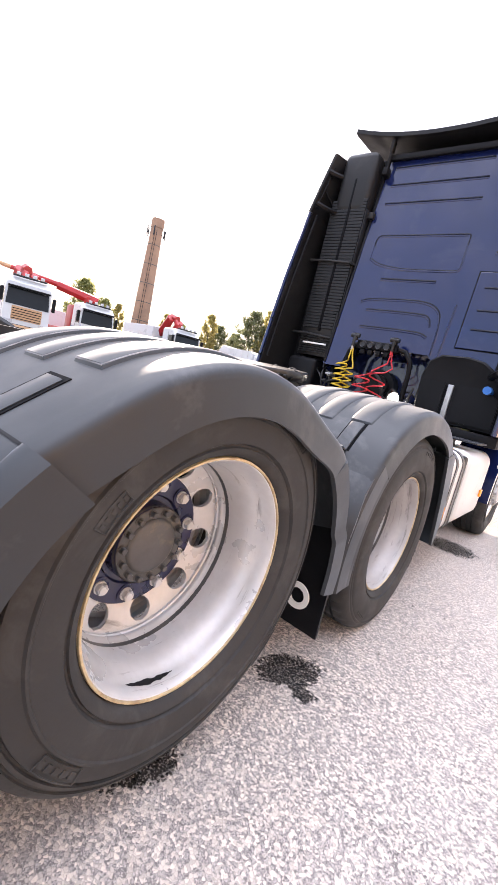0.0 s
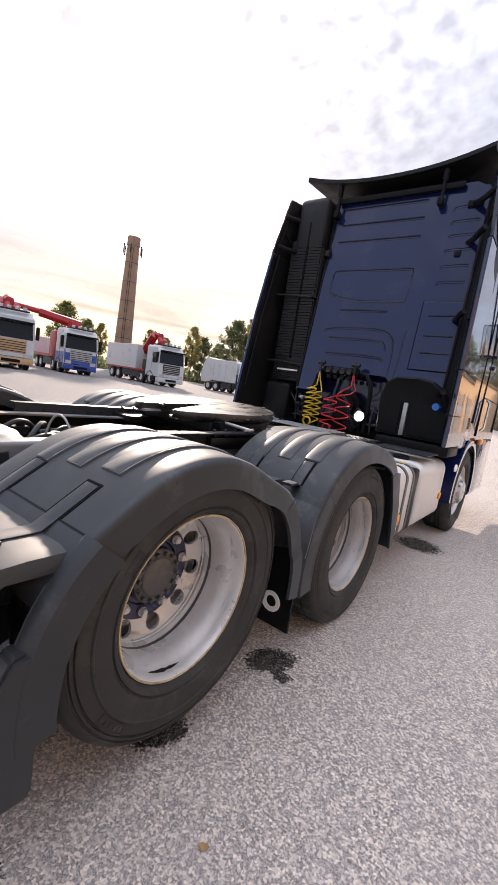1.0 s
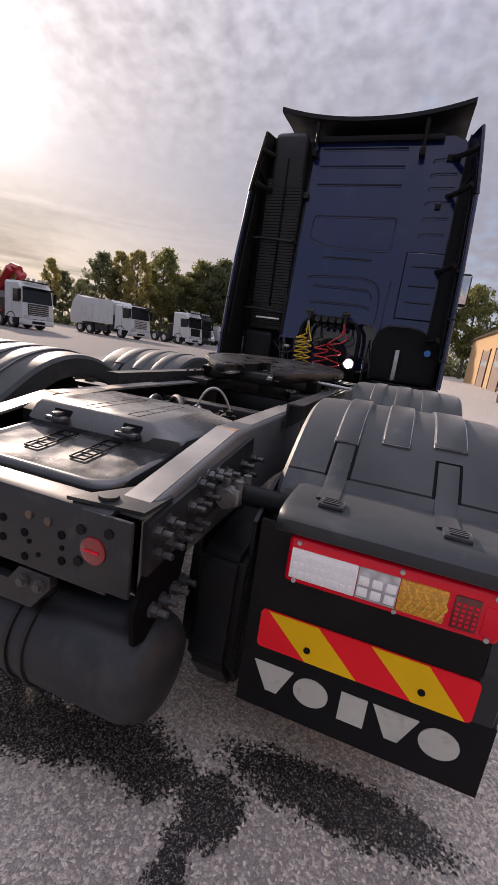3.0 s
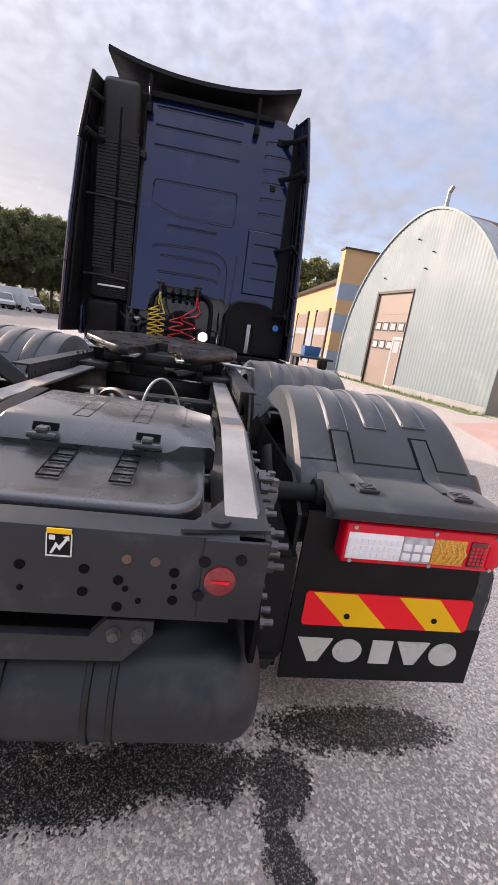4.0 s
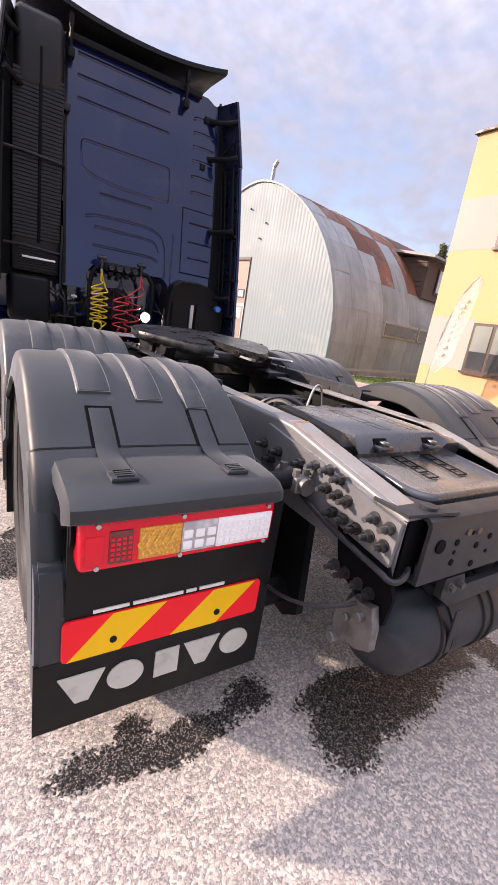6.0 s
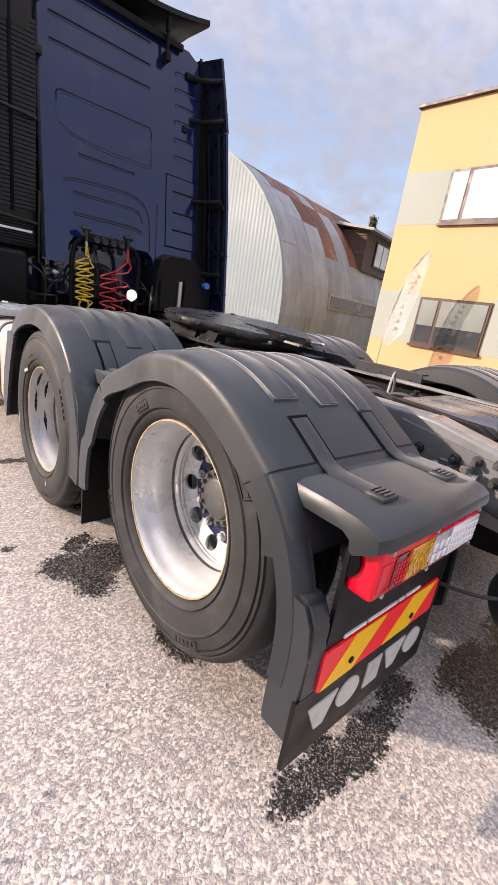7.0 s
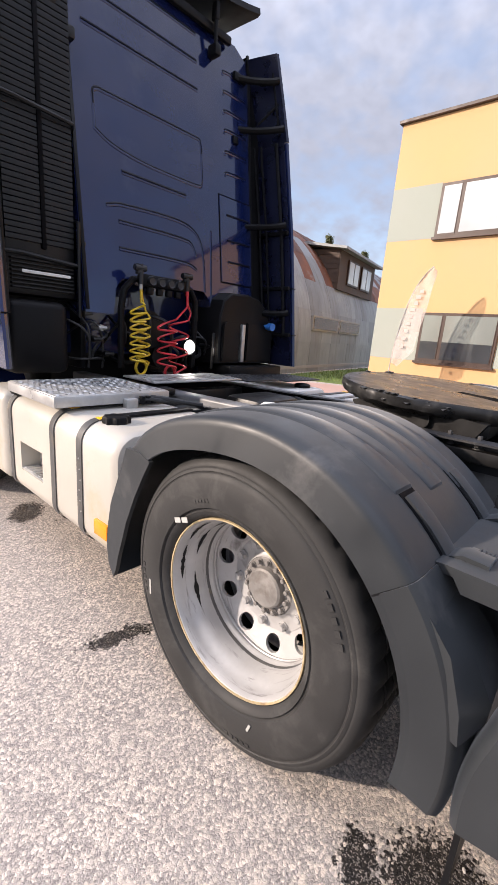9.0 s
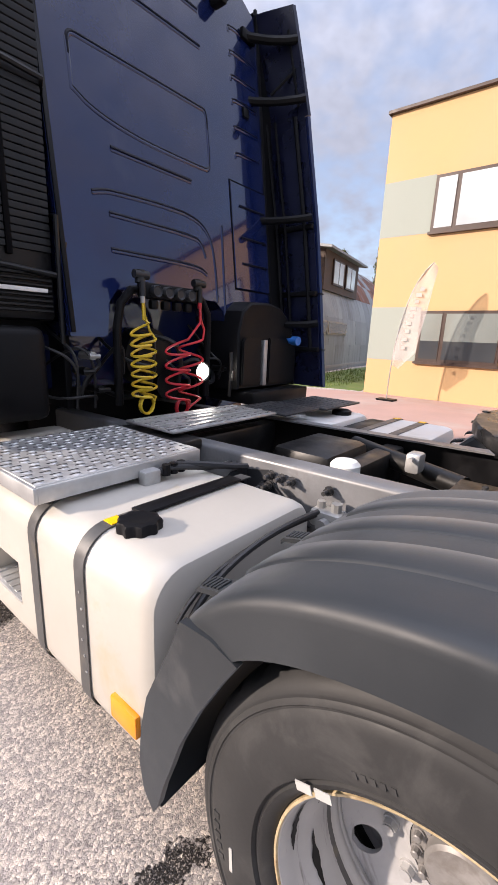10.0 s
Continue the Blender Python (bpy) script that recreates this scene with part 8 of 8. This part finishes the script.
def far_truck(name, label, px, py, head, paint, grille, cab_h=3.3, body=None, crane=False, length=9.0, front=None, nose=None):
    t = thing(name, label, "truck", group="parked trucks", at=Matrix.Translation((1.6 + (px - 1.6) * 0.87, -1.4 + (py + 1.4) * 0.87, 0)) @ Matrix.Rotation(radians(90 - head), 4, "Z") @ Matrix.Scale(1.07, 4))
    w = 1.22
    bm = B()
    rows = []
    for x, z1 in ((-2.1, cab_h), (-0.55, cab_h), (-0.22, cab_h - 0.35), (-0.10, 1.9), (0.0, 1.2), (0.0, 0.75)):
        rows.append([(x, -w, 0.75), (x, -w, z1 - 0.15), (x, -w + 0.12, z1), (x, w - 0.12, z1), (x, w, z1 - 0.15), (x, w, 0.75)])
    loft(bm, rows, close_v=True, caps=True)
    cabo = P(bm, "cab", paint, t)
    bm = B()
    loft(bm, [[(-0.115, -1.14, 1.84), (-0.115, 1.14, 1.84), (-0.235, 1.08, 2.80), (-0.235, -1.08, 2.80)], [(-0.065, -1.14, 1.84), (-0.065, 1.14, 1.84), (-0.185, 1.08, 2.80), (-0.185, -1.08, 2.80)]], close_v=True, caps=True)
    P(bm, "windscreen", M_CABGLASS, cabo)
    if nose:
        bm = B()
        loft(bm, [[(-0.095, -1.19, 1.80), (-0.095, 1.19, 1.80), (0.012, 1.19, 1.2), (0.014, 1.19, 0.74), (0.014, -1.19, 0.74), (0.012, -1.19, 1.2)], [(-0.13, -1.19, 1.80), (-0.13, 1.19, 1.80), (-0.05, 1.19, 1.2), (-0.05, 1.19, 0.74), (-0.05, -1.19, 0.74), (-0.05, -1.19, 1.2)]], close_v=True, caps=True)
        P(bm, "nose_panel", nose, cabo)
        for q in (1, -1):
            P(local((-2.1, q * 1.222 - 0.006, 0.76), (-0.1, q * 1.222 + 0.006, 1.55)), "lower_side", nose, cabo)
    for q in (1, -1):
        P(local((-1.22, q * 1.222 - 0.008, 0.95), (-1.20, q * 1.222 + 0.008, 2.9)), "door_gap", M_BLACK, cabo)
        P(local((-1.15, q * 1.22 - 0.012, 0.35), (-0.45, q * 1.22 + 0.012, 0.74)), "step_well", M_BLACK, cabo)
        bm = B()
        loft(bm, [[(-1.35 + r * math.cos(a), q * y, 0.5 + r * math.sin(a)) for r, y in ((0.56, 0.86), (0.62, 0.86), (0.62, 1.235), (0.56, 1.235))] for a in (radians(180 * k / 12) for k in range(13))], close_v=True, caps=True)
        P(bm, "wheel_arch", M_BLACK, cabo)
        P(local((-length + 3.5, q * 1.06 - 0.16, 0.42), (-3.0, q * 1.06 + 0.16, 0.95), 0.04), "side_tank", M_STEEL if q > 0 else M_FRAME, t)
    P(local((-2.9, -1.15, 0.55), (-2.15, 1.15, 2.0), 0.02), "cab_gap", M_DARKMETAL, t)
    P(local((-0.16, -1.12, 2.80), (0.14, 1.12, 2.90), 0.02), "sun_visor", M_BLACK, cabo)
    for s in (1, -1):
        P(local((-1.12, s * w - 0.01, 1.82), (-0.30, s * w + 0.01, 2.68)), "side_window", M_CABGLASS, cabo)
        P(local((-0.2, s * 1.38 - 0.1, 1.9), (-0.02, s * 1.38 + 0.1, 2.7), 0.04), "mirror", M_BLACK, cabo)
        P(local((-0.03, s * 0.9 - 0.22, 0.72), (0.05, s * 0.9 + 0.22, 0.98), 0.02), "headlight", M_LAMPCLEAR, cabo)
    P(local((-0.06, -0.80, 1.0), (0.03, 0.80, 1.78), 0.02), "grille", grille, cabo)
    for k in range(5):
        P(local((0.02, -0.76, 1.06 + k * 0.14), (0.045, 0.76, 1.10 + k * 0.14)), "grille_bar", M_STEEL if grille is M_FRAME else M_BLACK, cabo)
    P(local((-0.4, -w, 0.32), (0.06, w, 0.72), 0.06, 2), "bumper", front or paint, cabo)
    P(local((0.05, -0.5, 0.42), (0.07, 0.5, 0.60)), "lower_grille", M_BLACK, cabo)
    P(local((-length, -0.45, 0.75), (-0.6, 0.45, 1.0)), "chassis", M_DARKMETAL, t)
    for y in (-1.02, 1.02):
        for x in [-1.35] + ([-2.9] if crane else []) + [-length + 1.3, -length + 2.65]:
            far_wheel(t, x, y)
    if cab_h > 3.2:
        P(local((-0.5, -0.9, cab_h), (-0.3, 0.9, cab_h + 0.10), 0.02), "light_bar", M_FRAME, cabo)
        for k in range(4):
            P(local((-0.32, -0.75 + k * 0.42, cab_h + 0.08), (-0.22, -0.53 + k * 0.42, cab_h + 0.26), 0.02), "roof_lamp", M_LAMPCLEAR, cabo)
    if body == "box":
        P(local((-length, -1.24, 1.1), (-3.9 if crane else -2.35, 1.24, 3.2), 0.03), "box_body", M_VWHITE, t)
        P(local((-length, -1.245, 1.0), (-2.4, 1.245, 1.14)), "side_rail", M_VRED, t)
    elif body == "flat":
        P(local((-length, -1.24, 1.05), (-2.9, 1.24, 1.25), 0.02), "platform", M_VRED, t)
        P(local((-length, -1.24, 1.25), (-length + 0.1, 1.24, 2.6)), "tailboard", M_VWHITE, t)
    elif body == "garbage":
        bm = B()
        prism(bm, [(-2.4, 1.1), (-2.4, 3.1), (-2.7, 3.3), (-6.6, 3.3), (-6.6, 1.1)], 1, -1.22, 1.22)
        P(bm, "refuse_body", M_VWHITE, t)
        bm = B()
        prism(bm, [(-6.6, 3.35), (-6.6, 0.9), (-8.2, 0.8), (-8.4, 1.6), (-8.0, 2.9), (-7.4, 3.5)], 1, -1.18, 1.18)
        P(bm, "tail_hopper", M_VWHITE, t)
        for k in range(4):
            P(local((-6.2 + k * 1.0, -1.25, 1.1), (-6.1 + k * 1.0, 1.25, 3.28)), "rib", M_VWHITE, t)
    if crane:
        bm = B()
        box(bm, (-3.4, -0.5, 0.95), (-2.4, 0.5, 2.3), 0.05)
        P(bm, "crane_base", M_VRED, t)
        def arm(name, a, b, r0, r1, mt):
            bm = B()
            cyl(bm, a, b, r0, 6, r1)
            bmesh.ops.bevel(bm, geom=bm.edges[:], offset=0.03, segments=1, affect="EDGES")
            P(bm, name, mt, t, smooth=0)
        if crane == "long":
            P(local((-4.1, -1.2, 1.0), (-2.5, 1.2, 3.1), 0.15, 2), "crane_body", M_VRED, t)
            arm("crane_column", (-2.9, 0, 2.1), (-2.7, -0.1, 4.0), 0.34, 0.30, M_VRED)
            arm("crane_boom", (-2.6, 0.6, 3.75), (-3.6, -2.2, 4.25), 0.40, 0.34, M_VRED)
            arm("crane_jib", (-3.4, -1.8, 4.25), (-5.0, -5.8, 4.70), 0.23, 0.17, M_VRED)
            arm("crane_tip", (-4.7, -5.2, 4.65), (-5.8, -8.2, 4.95), 0.17, 0.12, M_VORANGE)
            arm("crane_ram", (-2.9, 0.2, 2.6), (-4.0, 0.2, 3.85), 0.13, 0.10, M_STEEL)
        else:
            arm("crane_column", (-3.3, 0, 2.0), (-3.2, 0.0, 3.1), 0.36, 0.32, M_DARKMETAL)
            arm("crane_boom", (-4.5, -0.35, 2.4), (-2.8, -0.35, 4.15), 0.42, 0.36, M_VRED)
            arm("crane_jib", (-4.0, 0.35, 2.0), (-2.45, 0.35, 3.95), 0.38, 0.32, M_VRED)
            arm("crane_knuckle", (-3.3, 0.0, 4.25), (-2.3, 0.0, 4.1), 0.36, 0.30, M_VRED)
            arm("crane_head", (-2.4, -0.1, 3.95), (-2.0, -0.1, 3.55), 0.22, 0.18, M_VRED)
            arm("crane_ram", (-4.1, 0.0, 2.3), (-3.0, 0.0, 3.4), 0.12, 0.10, M_STEEL)
    return t


far_truck("crane_truck", "white crane truck with tan grille parked in the yard", -31.0, 13.0, 106, M_VWHITE, M_VORANGE, 3.45, "flat", True, 9, M_VORANGE)
far_truck("crane_truck", "blue and white crane truck with red crane", -34.2, 20.4, 102, M_VWHITE, M_STEEL, 3.3, "flat", "long", 9, M_VBLUE, M_VBLUE)
far_truck("box_truck", "white box truck with a folded red crane", -30.6, 28.2, 100, M_VWHITE, M_FRAME, 3.25, "box", True, 10)
far_truck("refuse_truck", "white refuse truck parked in the row", -28.4, 40.6, 99, M_VWHITE, M_STEEL, 3.0, "garbage", False, 8.2)
far_truck("tractor_lorry", "white tractor lorry parked in the row", -26.0, 49.5, 99, M_VWHITE, M_BLACK, 3.3, None, False, 6)
far_truck("tractor_lorry", "dark tractor lorry parked at the end", -27.5, 55.5, 100, M_FRAME, M_BLACK, 3.4, None, False, 6)
far_truck("platform_truck", "red platform truck behind the others", -42.0, 37.0, 100, M_VRED, M_BLACK, 3.1, "flat", False, 8)


def van(px, py, head):
    t = thing("box_van", "white box van parked under the trees", "van", group="parked vans", at=Matrix.Translation((px, py, 0)) @ Matrix.Rotation(radians(90 - head), 4, "Z"))
    bm = B()
    prism(bm, [(0.0, 0.5), (0.0, 1.0), (-0.7, 1.25), (-1.35, 2.1), (-2.2, 2.15), (-2.2, 0.4), (-0.1, 0.4)], 1, -0.98, 0.98)
    c = P(bm, "cab", M_VWHITE, t)
    bm = B()
    loft(bm, [[(-0.68, -0.85, 1.28), (-0.68, 0.85, 1.28), (-1.28, 0.8, 2.04), (-1.28, -0.8, 2.04)], [(-0.60, -0.85, 1.28), (-0.60, 0.85, 1.28), (-1.20, 0.8, 2.04), (-1.20, -0.8, 2.04)]], close_v=True, caps=True)
    P(bm, "windscreen", M_PANE, c)
    P(local((-5.8, -1.1, 0.75), (-2.25, 1.1, 3.0), 0.03), "box_body", M_VWHITE, t)
    P(local((-0.02, -0.9, 0.42), (0.06, 0.9, 0.62), 0.02), "bumper", M_BLACK, c)
    for y in (-0.85, 0.85):
        for x in (-0.95, -4.6):
            far_wheel(t, x, y, 0.34)


van(-28.5, 59.0, 140)
van(-25.6, 60.0, 140)
van(-22.0, 61.0, 120)


# trees
def tree_mesh(seed, h, w, leaf, n, base=0.28, spiky=False):
    rng = random.Random(seed)
    t = thing("tree", "tall leafy tree at the edge of the yard", "tree", group="trees")
    bm = B()
    tube(bm, [(0, 0, 0), (0.1, 0.05, h * 0.3), (0.0, 0.1, h * 0.6), (0.05, 0, h * 0.92)], 0.16, 7)
    for v in bm.verts:
        f = 1.3 - 1.15 * v.co.z / h
        v.co.x *= f
        v.co.y *= f
    for k in range(9):
        z = h * rng.uniform(base, 0.8)
        a = rng.uniform(0, 2 * math.pi)
        r = w * rng.uniform(0.3, 0.45)
        tube(bm, [(0, 0, z), (r * 0.5 * math.cos(a), r * 0.5 * math.sin(a), z + r * 0.35), (r * math.cos(a), r * math.sin(a), z + r * 0.8)], 0.05, 5)
    P(bm, "trunk", M_BARK, t)
    bm = B()
    clumps = []
    for k in range(150):
        z = rng.uniform(base, 1.0)
        rad = w * 0.5 * ((1 - z) * 1.15 + 0.04 if spiky else (math.sin(math.pi * min(1, (z - base) / (1.04 - base)) ** 0.75) * 0.9 + 0.12))
        a = rng.uniform(0, 2 * math.pi)
        q = rad * math.sqrt(rng.uniform(0.1, 1))
        clumps.append((q * math.cos(a), q * math.sin(a), z * h, rng.uniform(0.05, 0.12) * w))
    for k in range(n):
        cx, cy, cz, cr = rng.choice(clumps)
        v = Vector((rng.gauss(0, 1), rng.gauss(0, 1), rng.gauss(0, 0.8)))
        v = v / max(0.3, v.length) * cr * rng.uniform(0.4, 1.25)
        c = Vector((cx, cy, cz)) + v
        s = rng.uniform(0.09, 0.20)
        m = Euler((rng.uniform(0, 6.3), rng.uniform(0, 6.3), rng.uniform(0, 6.3))).to_matrix()
        q = [bm.verts.new(c + m @ Vector(p)) for p in ((-s, 0, 0), (0, -s * 0.6, 0.1 * s), (s, 0, 0), (0, s * 0.6, 0.1 * s))]
        bm.faces.new(q)
    P(bm, "crown", leaf, t, smooth=0)
    return t


PROTO = [tree_mesh(1, 10, 5.2, M_LEAF[0], 9000), tree_mesh(2, 12, 4.2, M_LEAF[1], 8500), tree_mesh(3, 11, 6.0, M_LEAF[2], 9500), tree_mesh(4, 12, 4.5, M_LEAF[2], 7000, 0.08, True)]
EYE0 = Vector((1.2, -1.6, 1.3))
# azimuth, height angle of the top, distance, kind
STAND = [(-61, 6.3, 75, 0), (-58.8, 4.8, 95, 0), (-57, 4.6, 105, 1), (-51, 4.9, 100, 1), (-49, 4.2, 110, 0), (-45.3, 6.2, 85, 1), (-44.0, 5.0, 90, 2), (-42, 4.4, 95, 2), (-39.6, 7.7, 82, 2), (-37.6, 8.3, 84, 1), (-35.6, 8.8, 80, 1),
         (-33.8, 6.5, 88, 2), (-32.4, 9.4, 82, 0), (-30.8, 6.5, 86, 2), (-29.0, 7.2, 85, 2), (-27.4, 8.8, 84, 0), (-26.0, 8.4, 82, 2), (-24.6, 9.2, 84, 2), (-23.2, 8.8, 80, 2), (-21.8, 9.3, 83, 2), (-20.4, 8.9, 80, 2), (-19.0, 9.3, 82, 2), (-17.6, 9.0, 80, 2),
         (-16.2, 10.0, 80, 2), (-14.6, 11.0, 78, 3), (-13.2, 11.2, 80, 2), (-11.5, 10.5, 78, 2), (-9.5, 10, 80, 2), (-6, 10, 80, 0), (-2, 9, 85, 2), (2, 9, 80, 2), (6, 9.5, 78, 0), (10.5, 10.0, 75, 0), (13.0, 10.2, 75, 0), (15.5, 9.8, 76, 2), (18, 9, 80, 0)]
rng = random.Random(21)
first = set()
for az, el, d, k in STAND:
    hgt = 1.3 + d * math.tan(radians(el))
    sc = hgt / (10, 12, 11, 12)[k]
    a = radians(az)
    m = Matrix.Translation((EYE0.x + d * math.sin(a), EYE0.y + d * math.cos(a), 0)) @ Matrix.Rotation(rng.uniform(0, 6.28), 4, "Z")
    if k not in first:
        first.add(k)
        ob = PROTO[k]
        ob.matrix_basis = m
    else:
        ob = copy_thing(PROTO[k], m)
    ob.scale = (sc * rng.uniform(0.9, 1.15), sc * rng.uniform(0.9, 1.15), sc)
for x, y, h in ((30.0, 22.0, 9.5), (33.5, 20.5, 8.8), (40, 20, 10.0)):
    ob = copy_thing(PROTO[3], Matrix.Translation((x, y, 0)))
    ob.scale = (h / 12 * 0.7, h / 12 * 0.7, h / 12)
# undergrowth closing the wood
bm = B()
rng = random.Random(8)
for k in range(9000):
    az = radians(rng.uniform(-34, 20)) if k % 4 else radians(rng.uniform(-66, -34))
    d = rng.uniform(84, 96)
    z = abs(rng.gauss(0, 2.4)) if k % 4 else abs(rng.gauss(0, 1.2))
    c = Vector((EYE0.x + d * math.sin(az), EYE0.y + d * math.cos(az), z))
    s = rng.uniform(0.3, 0.7)
    m = Euler((rng.uniform(0, 6.3), rng.uniform(0, 6.3), rng.uniform(0, 6.3))).to_matrix()
    q = [bm.verts.new(c + m @ Vector(p)) for p in ((-s, 0, 0), (0, -s * 0.6, 0), (s, 0, 0), (0, s * 0.6, 0))]
    bm.faces.new(q)
tagged(new("undergrowth", finish(bm, "undergrowth", M_LEAF[2], 0)), "dark undergrowth below the trees", "bushes", kind="stuff")

# ---- small things on the yard ----
M_DRYLEAF = surf("dry_leaf", (0.34, 0.21, 0.09), 0.7, var=0.2, scale=20, bump=0.05)
M_STONE = surf("loose_stone", (0.42, 0.39, 0.36), 0.85, var=0.25, scale=30, fine=120, bump=0.2, each=0.35)


def fallen_leaf(x, y, size, turn):
    bm = B()
    n = 14
    rows = []
    for i in range(n + 1):
        f = i / n
        w = size * 0.34 * math.sin(math.pi * f) ** 0.8
        rows.append([(size * (f - 0.5), -w, 0.004 + 0.012 * abs(f - 0.5)), (size * (f - 0.5), 0, 0.002 + 0.010 * abs(f - 0.5)), (size * (f - 0.5), w, 0.005 + 0.014 * abs(f - 0.5))])
    low = [[(px, py, pz - 0.001) for px, py, pz in r] for r in reversed(rows)]
    loft(bm, rows + low, close_u=True)
    ob = new("fallen_leaf", finish(bm, "fallen_leaf", M_DRYLEAF, 40))
    ob.matrix_basis = Matrix.Translation((x, y, 0)) @ Matrix.Rotation(radians(turn), 4, "Z")
    tagged(ob, "small dry yellow leaf lying on the asphalt", "leaf", group="fallen leaves")


fallen_leaf(1.53, -0.145, 0.034, 30)
fallen_leaf(-2.6, 1.6, 0.04, 110)

rng = random.Random(77)
bm = B()
for k in range(900):
    side = 1 if k % 2 else -1
    x = side * rng.uniform(0.2, 4.0)
    y = rng.uniform(-1.7, 4.5)
    r = rng.choice((0.003, 0.004, 0.005, 0.007))
    t = bmesh.new()
    bmesh.ops.create_icosphere(t, subdivisions=1, radius=r)
    join(bm, t, Matrix.Translation((x, y, r * 0.4)) @ Euler((rng.uniform(0, 6), rng.uniform(0, 6), rng.uniform(0, 6))).to_matrix().to_4x4() @ Matrix.Diagonal((1.3, 1.0, 0.7, 1)))
tagged(new("loose_stones", finish(bm, "loose_stones", M_STONE, 0)), "scattered small loose stones on the asphalt", "stones", kind="stuff")
